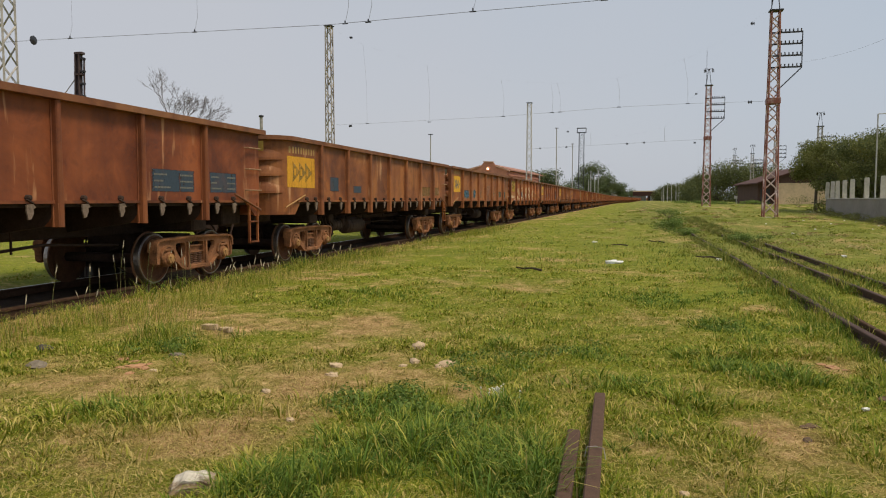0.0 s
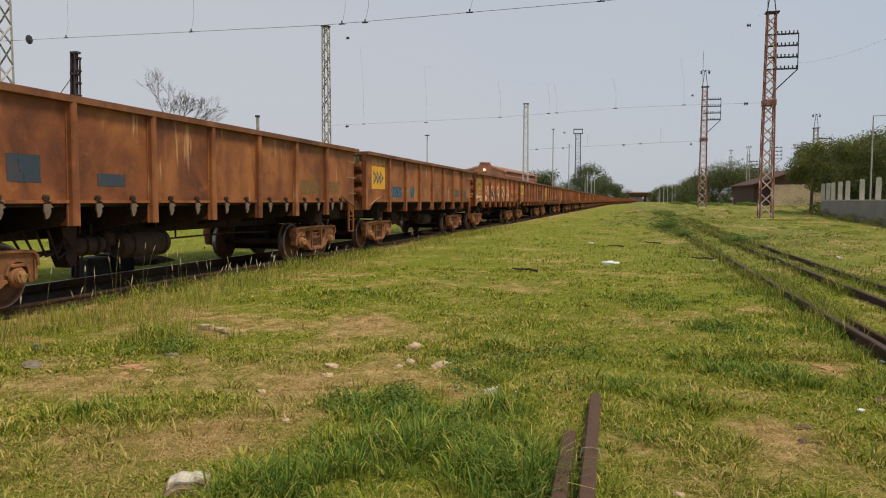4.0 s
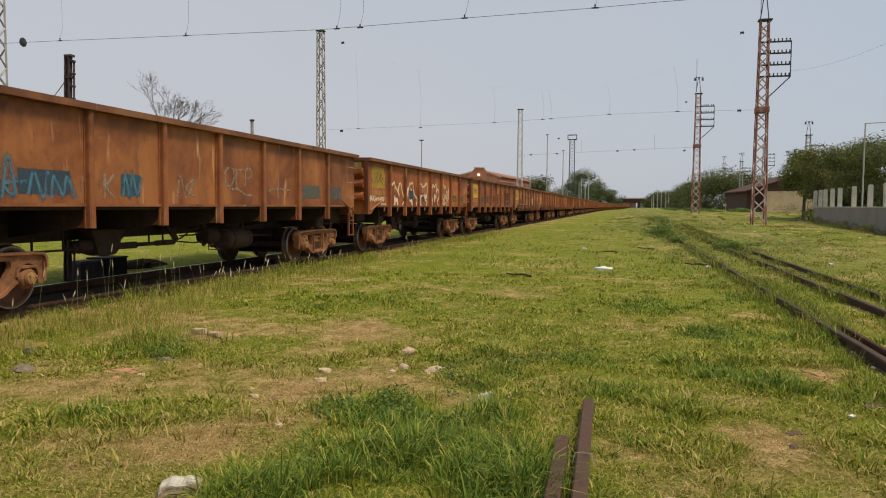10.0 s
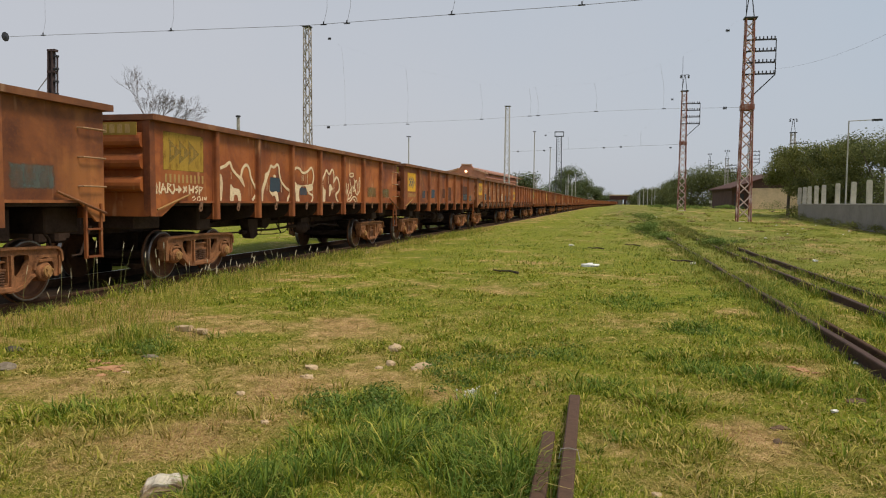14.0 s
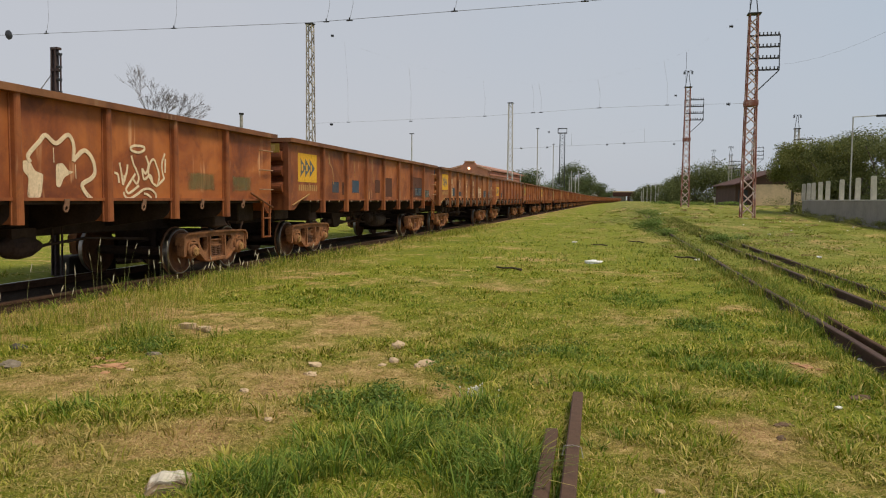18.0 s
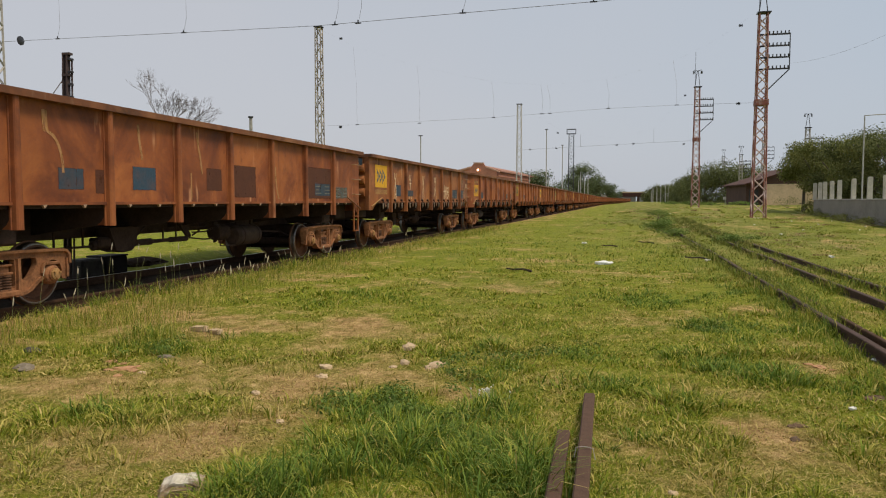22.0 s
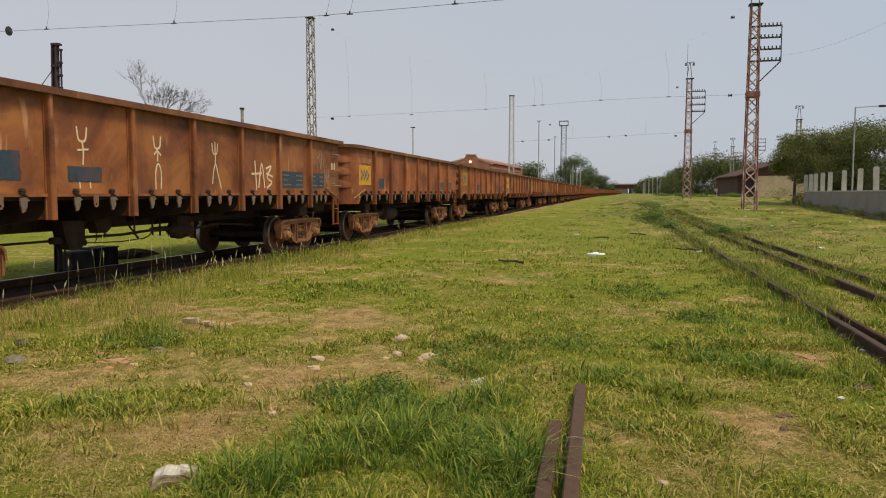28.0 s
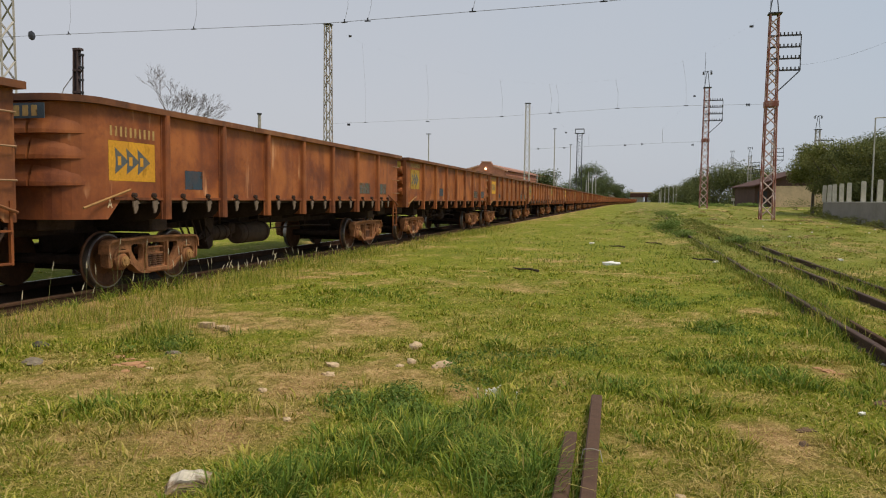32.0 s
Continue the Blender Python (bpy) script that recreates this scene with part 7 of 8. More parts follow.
for (x, y, _), h, r, s in (((19.17, 242.27, 1.71), 8.0, 5.0, 11), ((19.42, 190.70, 1.68), 9.5, 6.5, 12), ((23.43, 186.54, 1.71), 11.0, 6.5, 13), ((27.99, 187.67, 1.74), 9.5, 6.0, 14), ((22.32, 315.33, 1.78), 8.5, 6.0, 15), ((19.05, 211.26, 1.70), 8.0, 5.5, 16), ((31.46, 193.70, 1.76), 9.0, 5.5, 17)):
    tree(x, y, h, r, s, "dark tree in the hazy distance beside the line", LEAF_DARK, 7000, 0.21, -0.06, True)
for (x, y, _), h, r, s in (((-18.40, 150.30, 1.43), 7.8, 4.6, 21), ((-20.74, 154.87, 1.42), 6.8, 4.0, 22), ((-17.05, 155.79, 1.44), 6.0, 3.6, 23), ((-15.60, 305.87, 1.54), 17.5, 7.5, 24), ((-17.77, 264.03, 1.50), 10.5, 6.0, 25), ((-14.29, 378.48, 1.59), 14.0, 8.0, 26), ((-18.80, 232.80, 1.48), 5.5, 5.0, 27), ((-13.51, 533.56, 1.69), 13.5, 9.0, 28), ((-12.00, 926.30, 1.94), 13.0, 14.0, 29)):
    tree(x, y, h, r, s, "leafy tree standing behind the train", LEAF_FAR, 8500, 0.032 * r + 0.05, 0.06, True)
for (x, y, _), h, r, s in (((15.64, 437.57, 1.81), 7.0, 6.0, 31), ((20.25, 418.07, 1.83), 8.5, 7.5, 32), ((25.45, 398.71, 1.85), 9.5, 8.0, 33)):
    tree(x, y, h, r, s, "hazy tree far down the line", LEAF_DARK, 3000, 0.42, -0.04, True)


def bare_tree(x, y):
    """A leafless tree: a leaning trunk that forks again and again into fine twigs."""
    rng = random.Random(5)
    t = thing("bare_tree", "leafless grey tree behind the train", "tree", (x, y, 0))
    limbs, twigs = Geo(), Geo()

    def grow(p, d, length, r, depth):
        q = p + d * length * 0.5 + Vector((rng.uniform(-1, 1), rng.uniform(-1, 1), rng.uniform(-0.3, 0.6))) * length * 0.08
        e = p + d * length
        (limbs if depth < 3 else twigs).tube([p, q, e], r, 5 if depth < 3 else 4, r * 0.6)
        if depth >= 7:
            return
        for k in range(4 if depth in (2, 3) else 3):
            nd = (d + Vector((rng.uniform(-0.55, 0.65), rng.uniform(-0.6, 0.6), rng.uniform(-0.25, 0.45)))).normalized()
            grow(p.lerp(e, rng.uniform(0.55, 1.0)), nd, length * rng.uniform(0.50, 0.78), max(0.0036, r * 0.50), depth + 1)

    fork = Vector((0.05, 0, 5.3))
    limbs.tube([(0, 0, -0.1), (0.15, 0, 2.4), fork], 0.19, 7, 0.11)
    for d, ln, r in (((-0.45, 0.05, 0.89), 2.0, 0.05), ((-0.20, -0.05, 0.95), 1.2, 0.035), ((0.25, 0.1, 0.92), 1.2, 0.04), ((0.55, -0.1, 0.80), 1.45, 0.042), ((0.80, 0.1, 0.62), 1.6, 0.042), ((0.92, -0.1, 0.42), 1.5, 0.038)):
        grow(fork, Vector(d).normalized(), ln, r * 0.72, 2)
    part("limbs", limbs, PALETWIG, t)
    part("twig_mass", twigs, PALETWIG, t)


bare_tree((-27.54, 40.64, 1.45)[0], (-27.54, 40.64, 1.45)[1])

# station building with a round-windowed gable
x, y, _ = -23.19, 118.12, 1.38
st = thing("station_building", "long terracotta station building with a pediment gable", "building", (x, y, 0), turn=-3)
H = 5.4
part("wall", Geo().box(-6, 3.5, 0, 38, 0, 6.1), BRICKWALL, st)
part("gable_wall", Geo().prism([(-5.0, 5.0), (3.5, 5.0), (3.5, 6.2), (2.0, 6.75), (1.55, 6.95), (1.35, 7.35), (1.0, 7.5), (-0.2, 7.55), (-0.5, 7.4), (-0.75, 7.0), (-1.2, 6.85), (-5.0, 5.6)], -0.3, 0.0, "y"), BRICKWALL, st)
part("cornice", Geo().prism([(-0.45, 7.5), (1.25, 7.45), (1.25, 7.62), (-0.45, 7.68)], -0.5, 0.1, "y").prism([(1.6, 6.8), (3.9, 6.0), (3.9, 6.22), (1.7, 7.05)], -0.5, 0.1, "y").prism([(-5.2, 5.5), (-0.9, 6.8), (-0.9, 7.05), (-5.2, 5.75)], -0.5, 0.1, "y"), simple("terracotta_trim", (0.58, 0.34, 0.25), 0.9), st)
part("roof", Geo().prism([(-7, 5.6), (0.4, 7.35), (3.95, 6.35), (3.95, 6.12), (0.4, 7.1), (-7, 5.4)], 0.0, 40, "y"), simple("reddish_station_roof", (0.34, 0.17, 0.12), 0.9, 0.0, 0.35, 1.5, 0.3), st)
part("round_window", Geo().lathe([(-0.42, 0.38), (-0.30, 0.42)], "y", 18, Matrix.Translation((0.35, 0, 6.45))), BRICKWALL, st)
for k in range(7):
    part("window", Geo().box(3.48, 3.56, 3 + 5 * k, 4.6 + 5 * k, 3.0, 5.0), DARKMETAL, st)
part("string_course", Geo().box(3.5, 3.65, 0, 38, 5.4, 5.6), BRICKWALL, st)
fl = Mat("floodlight_glow", 0.5)
fl.color((0.9, 0.75, 0.5))
fl.b.inputs["Emission Color"].default_value = (1.0, 0.72, 0.42, 1)
fl.b.inputs["Emission Strength"].default_value = 3.0
part("gable_lamp", Geo().lathe([(-0.62, 0.05), (-0.60, 0.17), (-0.43, 0.17)], "y", 12, Matrix.Translation((0.35, 0, 6.45))), fl.m, st, "small lit warm lamp on the gable")

# old shed with a tiled roof behind the siding
x, y, _ = 19.49, 108.10, 1.48
sh = thing("old_shed", "old shed with sagging tiled roof and sandy wall", "building", (x, y, gz(x, y)), turn=4)
part("wall", Geo().box(-0.8, 9, 0, 14, -0.2, 3.0), SANDWALL, sh)
part("side_wall", Geo().box(-3.0, -0.8, 1.0, 14, -0.2, 2.9), DARKWALL, sh)
part("roof", Geo().prism([(-3.5, 2.75), (-3.45, 2.90), (3.6, 5.2), (9.8, 3.1), (9.8, 2.95), (3.6, 5.02)], -0.6, 15, "y"), ROOFTILE, sh)
part("gable", Geo().prism([(-3.2, 2.80), (9.5, 2.98), (3.6, 5.03)], -0.02, 0.3, "y"), DARKWALL, sh)
part("door", Geo().box(-2.6, -1.4, 0.94, 1.0, 0, 2.1), DARKMETAL, sh)
x, y, _ = 16.16, 127.92, 1.44
sg = thing("track_sign", "small pale sign board on a post", "sign", (x, y, gz(x, y)))
part("post", Geo().box(-0.05, 0.05, -0.05, 0.05, -0.1, 1.0), CONCRETE, sg)
part("board", Geo().box(-0.35, 0.35, -0.1, -0.05, 0.75, 1.2), CONCRETE, sg)
# road bridge across the line, far away
x, y, _ = 6.45, 497.23, 1.79
br = thing("road_bridge", "low concrete road bridge across the line far away", "bridge", (x, y, 0), turn=-12)
part("deck", Geo().box(-6.5, 7.5, -3, 3, 4.0, 6.6), ROOFTILE, br)
part("parapet", Geo().box(-6.5, 7.5, -3.1, -2.9, 6.6, 7.3), SANDWALL, br)
part("abutment", Geo().box(-6.5, 1.2, -1, 2, 0, 4.0), CONCRETE, br)
part("abutment", Geo().box(4.2, 7.5, -1, 2, 0, 4.0), CONCRETE, br)
part("pier", Geo().box(2.6, 3.6, -2, 2, 0, 4.0), DARKWALL, br)
x, y, _ = -14.97, 429.94, 1.62
hs = thing("low_house", "small pale house with a light gabled roof", "house", (x, y, 0), turn=10)
part("wall", Geo().box(-5, 5, 0, 8, 0, 4.0), CONCRETE, hs)
part("roof", Geo().prism([(-6, 3.7), (0, 6.0), (6, 3.7), (6, 4.1), (0, 6.4), (-6, 4.1)], -0.4, 8.4, "y"), simple("pale_sheet_roof", (0.5, 0.44, 0.38), 0.8), hs)

# grey boundary wall with upright concrete posts
FA, FB = Vector((14.25, 61.5)), Vector((13.0, 36.0))
fw = tagged(thing("boundary_wall", "low grey rendered boundary wall with pale concrete posts", "wall", (0, 0, 0)), kind="structure")
d = (FA - FB)
ang = math.degrees(math.atan2(d.y, d.x)) - 90
base = pose(FB.x, FB.y, 0, 0, 0, ang)
o = part("wall_panel", Geo().box(-0.12, 0.12, 0, d.length, -0.2, 1.48, 0.02), GREYWALL, fw)
o.matrix_basis = base
o = part("coping", Geo().box(-0.15, 0.15, 0, d.length, 1.48, 1.55, 0.01), CONCRETE, fw)
o.matrix_basis = base
for (x, y, _) in ((14.28, 62.03, 1.62), (14.17, 59.91, 1.62), (14.08, 57.95, 1.61), (13.97, 55.76, 1.61), (13.86, 53.58, 1.60), (13.68, 49.85, 1.60), (13.50, 46.27, 1.59), (13.34, 42.90, 1.59), (13.18, 39.75, 1.58)):
    p = part("fence_post", Geo().prism([(-0.13, 1.5), (0.13, 1.5), (0.12, 2.72), (0.09, 2.79), (-0.09, 2.79), (-0.12, 2.72)], -0.10, 0.10, "y"), POSTCREAM, fw)
    p.matrix_basis = pose(x, y, 0, random.uniform(-1.5, 1.5), random.uniform(-1.5, 1.5), ang)
bush((15.19, 63.65, 1.18)[0], (15.19, 63.65, 1.18)[1], 1.3, 1.5, 41, "ragged green bush at the end of the grey wall", LEAF, 900, 0.10)
bush((17.39, 86.90, 0.94)[0], (17.39, 86.90, 0.94)[1], 1.6, 1.4, 42, "low bush before the sandy wall", LEAF, 500, 0.06)
bush((18.14, 81.92, 0.98)[0], (18.14, 81.92, 0.98)[1], 1.5, 1.9, 43, "ragged dry bush before the sandy wall", DRYLEAF, 420, 0.05)
for k, ((x, y, _), r, h) in enumerate((((9.19, 100.37, 1.35), 1.6, 0.6), ((7.78, 115.50, 1.32), 1.8, 0.6), ((11.91, 106.21, 1.36), 1.7, 0.6), ((14.85, 101.77, 1.24), 1.4, 0.6))):
    bush(x, y, r, h, 50 + k, "low weedy bush in the grass beside the siding", WEED, 650, 0.09)

for k, ((x, y), r, h, n) in enumerate((((1.75, 35.9), 0.75, 0.78, 1400), ((2.48, 55.19), 1.1, 0.8, 900), ((3.84, 26.31), 0.55, 0.40, 500), ((1.95, 31.2), 0.6, 0.45, 600))):
    bush(x, y, r, h, 70 + k, "feathery green weed shrub growing over the siding", WEED, n * 2, 0.035)
for k in range(9):
    q = FB.lerp(FA, 0.05 + 0.105 * k)
    bush(q.x - 0.45, q.y, 0.75, 0.35 + 0.12 * (k % 3), 90 + k, "low weeds at the foot of the grey wall", LEAF, 700, 0.035)

# ---- grass, weeds and small things on the ground ----
def blades(name, X, Y, H, W, D, label, bend=0.5, seed=1, toward=None, fine=False):
    """Curved blades of grass, one tapering strip each; toward gives the way that each one leans."""
    rng = np.random.default_rng(seed)
    n = len(X)
    Z = ground_z(X, Y) - 0.01
    b = rng.uniform(0, 2 * np.pi, n) if toward is None else toward
    a = b + np.pi / 2 + rng.normal(0, 0.7, n)
    s = np.stack([np.cos(a), np.sin(a), np.zeros(n)], 1) * (W / 2)[:, None]
    lean = np.stack([np.cos(b), np.sin(b), np.zeros(n)], 1) * (H * bend * rng.uniform(0.15, 1.5, n))[:, None]
    up = np.zeros((n, 3))
    up[:, 2] = H
    base = np.stack([X, Y, Z], 1)
    low = base + up * 0.45 + lean * 0.14
    mid = base + up * (0.80 if fine else 0.66) + lean * (0.50 if fine else 0.34)
    tip = base + up * rng.uniform(0.70, 1.02, n)[:, None] + lean
    if fine:
        rows_of = [base - s * 0.8, base + s * 0.8, low + s, low - s, mid + s * 0.7, mid - s * 0.7, tip]
        corners, starts = [0, 1, 2, 3, 3, 2, 4, 5, 5, 4, 6], [0, 4, 8]
    else:
        rows_of = [base - s * 0.8, base + s * 0.8, mid + s * 0.8, mid - s * 0.8, tip]
        corners, starts = [0, 1, 2, 3, 3, 2, 4], [0, 4]
    v = len(rows_of)
    P = np.stack(rows_of, 1).reshape(-1, 3)
    loops = (np.arange(n)[:, None] * v + np.array([corners])).ravel()
    me = bpy.data.meshes.new(name)
    me.vertices.add(n * v)
    me.vertices.foreach_set("co", P.astype(np.float32).ravel())
    me.loops.add(n * len(corners))
    me.loops.foreach_set("vertex_index", loops.astype(np.int32))
    me.polygons.add(n * len(starts))
    me.polygons.foreach_set("loop_start", (np.arange(n)[:, None] * len(corners) + np.array([starts])).ravel().astype(np.int32))
    me.update(calc_edges=True)
    at = me.attributes.new("dry", "FLOAT", "POINT")
    at.data.foreach_set("value", np.repeat(D, v).astype(np.float32))
    at = me.attributes.new("weedy", "FLOAT", "POINT")
    at.data.foreach_set("value", np.repeat(weediness(X, Y), v).astype(np.float32))
    me.materials.append(GRASS)
    return tagged(new(name, me), label, "grass", kind="stuff")


def clear_of_track(X, Y):
    """Keeps grass off the railway bed and the rails."""
    k = (X > -7.3) | (X < -10.6)
    for rx, w in ((2.25, 0.045), (3.33, 0.045), (3.93, 0.045)):
        k &= np.abs(X - rx) > w
    k &= ~((np.abs(X - 2.46) < 0.04) & (Y < 14.5))
    k &= ~((np.abs(X + 0.119 + 0.0218 * (Y - 1.2)) < 0.045) & (Y < 5.24)) & ~((np.abs(X + 0.233 + 0.0277 * (Y - 1.2)) < 0.045) & (Y < 4.37))
    return k


def turf(name, tufts, per, r0, r1, h0, h1, width, size, seed, label):
    """Turf in a fan of ground between two distances: tufts whose blades arch outwards from a common root."""
    rng = np.random.default_rng(seed)
    a = np.radians(rng.uniform(-52, 24, tufts))
    r = r0 * (r1 / r0) ** rng.uniform(0, 1, tufts)
    X, Y = r * np.sin(a), r * np.cos(a)
    d = dryness(X, Y)
    keep = (rng.uniform(0, 1, tufts) > (d - 0.44) * 1.5) & clear_of_track(X, Y)
    X, Y, d, r = X[keep], Y[keep], d[keep], r[keep]
    m = len(X)
    lush = np.clip(0.42 - d, 0, 0.42) / 0.42
    hgt = rng.uniform(h0, h1, m) * (0.70 + 1.15 * lush) * (0.30 + 1.4 * fbm(X * 2.2, Y * 2.2, 5, 3) ** 2) * (1 - 0.45 * smooth01((d - 0.42) / 0.2))
    tone = d + rng.normal(0, 0.09, m)
    wide = rng.uniform(0.7, 1.35, m)
    count = np.maximum(3, (per * rng.uniform(0.4, 1.6, m)).astype(int))
    k = np.repeat(np.arange(m), count)
    n = len(k)
    way = rng.uniform(0, 2 * np.pi, n)
    out = size * (r[k] / r0) ** 0.6 * rng.uniform(0, 1, n) ** 0.7
    BX, BY = X[k] + out * np.cos(way), Y[k] + out * np.sin(way)
    ok = clear_of_track(BX, BY)
    k, BX, BY, way = k[ok], BX[ok], BY[ok], way[ok]
    n = len(k)
    H = hgt[k] * rng.uniform(0.45, 1.15, n)
    W = width * (r[k] / r0) ** 0.75 * wide[k] * rng.uniform(0.6, 1.3, n)
    D = tone[k] + rng.normal(0, 0.05, n) + np.where(rng.uniform(0, 1, n) < 0.08, 0.5, 0.0)
    return blades(name, BX, BY, H, W, np.clip(D, 0, 1), label, 1.25, seed, way + rng.normal(0, 0.6, n))


turf("turf", 17500, 8, 2.5, 7.5, 0.038, 0.108, 0.0056, 0.046, 1, "short green and straw-coloured turf in tufts")
turf("turf", 19000, 7, 7.0, 16, 0.028, 0.085, 0.0105, 0.085, 2, "short green and straw-coloured turf in tufts")
turf("turf", 15000, 6, 15, 110, 0.025, 0.075, 0.013, 0.14, 3, "short uneven turf farther off")
# a matted layer of short leaves and clippings under the tufts
rng = np.random.default_rng(31)
m = 82000
a, r = np.radians(rng.uniform(-52, 24, m)), 2.5 * (11 / 2.5) ** rng.uniform(0, 1, m)
X, Y = r * np.sin(a), r * np.cos(a)
k = clear_of_track(X, Y)
X, Y, r = X[k], Y[k], r[k]
d = dryness(X, Y)
D = np.clip(d + rng.normal(0.02, 0.12, len(X)) + np.where(rng.uniform(0, 1, len(X)) < 0.08, 0.4, 0.0), 0, 1)
blades("matted_grass", X, Y, rng.uniform(0.012, 0.034, len(X)), 0.0032 * (r / 2.5) ** 0.85 * rng.uniform(0.5, 1.3, len(X)), D, "matted short grass and clippings", 2.2, 32)


def tuft_field(name, spots, seed, label, wide=1.0):
    """Tufts: (x, y, spread, blades, height, dry)."""
    rng = np.random.default_rng(seed)
    X, Y, H, W, D, A = [], [], [], [], [], []
    for x, y, sp, n, h, dry in spots:
        dx, dy = rng.normal(0, sp, n), rng.normal(0, sp, n)
        X.append(x + dx)
        Y.append(y + dy)
        A.append(np.arctan2(dy, dx) + rng.normal(0, 0.5, n))
        H.append(h * rng.uniform(0.25, 1.1, n))
        W.append(wide * rng.uniform(0.0045, 0.0105, n))
        D.append(np.clip(dry + rng.normal(0, 0.12, n), 0, 1))
    X, Y, H, W, D, A = (np.concatenate(v) for v in (X, Y, H, W, D, A))
    k = clear_of_track(X, Y)
    return blades(name, X[k], Y[k], H[k], W[k], D[k], label, 0.95, seed, A[k], wide == 1.0)


rng = np.random.default_rng(12)
spots = []
for x, y, r, a in LUSH:
    dist = math.hypot(x, y)
    n = int(26 * r * a) if dist < 8 else int(14 * r * a)
    for k in range(n):
        spots.append((x + rng.normal(0, r * 0.55), y + rng.normal(0, r * 0.5), 0.05, 24 if dist < 6.5 else 22, (0.13 if dist < 6.5 else 0.10) * rng.uniform(0.4, 1.3), rng.uniform(0.02, 0.16)))
for k in range(420):
    a, r = math.radians(rng.uniform(-50, 24)), 2.8 * (26 / 2.8) ** rng.uniform(0, 1)
    x, y = r * math.sin(a), r * math.cos(a)
    if x > -7.2:
        spots.append((x, y, 0.045, 22, rng.uniform(0.06, 0.13), float(dryness(x, y)) * 0.8))
for x, y, h in ((-1.38, 3.39, 0.34), (-1.66, 3.47, 0.30), (-1.15, 3.61, 0.28), (-0.73, 3.64, 0.30), (-0.60, 3.93, 0.28), (-1.41, 4.00, 0.26), (-1.12, 4.18, 0.24), (-1.80, 3.20, 0.30), (-1.77, 4.00, 0.24), (-0.46, 3.56, 0.24), (-0.36, 3.74, 0.2), (-4.95, 6.71, 0.28), (-4.31, 6.27, 0.25), (2.34, 9.15, 0.22), (2.23, 9.73, 0.2), (-0.09, 5.67, 0.12), (-0.00, 4.48, 0.12), (-0.53, 5.73, 0.10), (-7.59, 9.83, 0.30), (-7.71, 10.34, 0.28), (-7.38, 9.01, 0.25), (-7.85, 11.63, 0.25), (-7.04, 7.97, 0.2), (-7.09, 11.87, 0.2)):
    for k in range(7):
        spots.append((x + rng.normal(0, 0.13), y + rng.normal(0, 0.13), 0.035, 22, h * rng.uniform(0.35, 0.80), rng.uniform(0.03, 0.13)))
tuft_field("grass_tufts", spots, 4, "long dark green tufts of grass")
# straw lying loose over the dry spots
m = 80000
a, r = np.radians(rng.uniform(-52, 24, m)), 2.5 * (17 / 2.5) ** rng.uniform(0, 1, m)
X, Y = r * np.sin(a), r * np.cos(a)
d = dryness(X, Y)
k = (d + rng.normal(0, 0.14, m) > 0.385) & clear_of_track(X, Y)
X, Y, r, d = X[k], Y[k], r[k], d[k]
blades("loose_straw", X, Y, rng.uniform(0.010, 0.034, len(X)), 0.0040 * (r / 2.5) ** 0.7 * rng.uniform(0.5, 1.5, len(X)), np.clip(d + rng.uniform(0.0, 0.5, len(X)), 0, 1), "loose dry straw on the ground", 4.0, 15)
# straw and soil between the two cut rails
n = 420
Y = rng.uniform(2.6, 4.9, n)
X = -0.165 - 0.024 * (Y - 1.2) + rng.normal(0, 0.045, n)
blades("rail_straw", X, Y, rng.uniform(0.02, 0.10, n), rng.uniform(0.002, 0.004, n), np.clip(rng.normal(0.8, 0.25, n), 0, 1), "dry straw caught between the cut rails", 1.2, 18)
# rough growth farther off and over the rising ground
far = []
for q in range(2400):
    a, r = math.radians(rng.uniform(-12, 20)), 16 * (150 / 16) ** rng.uniform(0, 1)
    x, y = r * math.sin(a), r * math.cos(a)
    if x > -6.9:
        far.append((x, y, 0.22, 12, rng.uniform(0.03, 0.13), float(rng.choice([0.05, 0.12, 0.2, 0.3, 0.4]))))
tuft_field("rough_growth", far, 16, "rough tufts of grass on the rising ground", 2.2)
# the weedy edge along the train's near rail
edge = []
for k in range(520):
    y = 5.5 + 38 * rng.uniform(0, 1) ** 1.5
    if y < 8.5:
        edge.append((-6.7 + rng.normal(0, 0.35), y, 0.09, 9, rng.uniform(0.03, 0.09), rng.uniform(0.35, 0.95)))
    else:
        edge.append((-6.92 + rng.normal(0, 0.22), y, 0.07, 18, rng.uniform(0.04, 0.14), rng.uniform(0.05, 0.85)))
for k in range(62):
    edge.append((-6.86 + rng.normal(0, 0.24), 8.4 + 7.5 * rng.uniform(0, 1), 0.06, 16, rng.uniform(0.14, 0.32), rng.uniform(0.02, 0.45)))
tuft_field("weedy_verge", edge, 6, "ragged weeds along the near rail")
# rail-side weeds of the siding
edge = []
for k in range(520):
    y = 6 + 60 * rng.uniform(0, 1) ** 1.6
    edge.append((rng.choice([2.1, 2.4, 2.9, 3.2, 3.6, 4.1]) + rng.normal(0, 0.10), y, 0.09, 18, rng.uniform(0.05, 0.19), rng.uniform(0.0, 0.40)))
tuft_field("siding_weeds", edge, 7, "weeds growing between the rails of the siding")
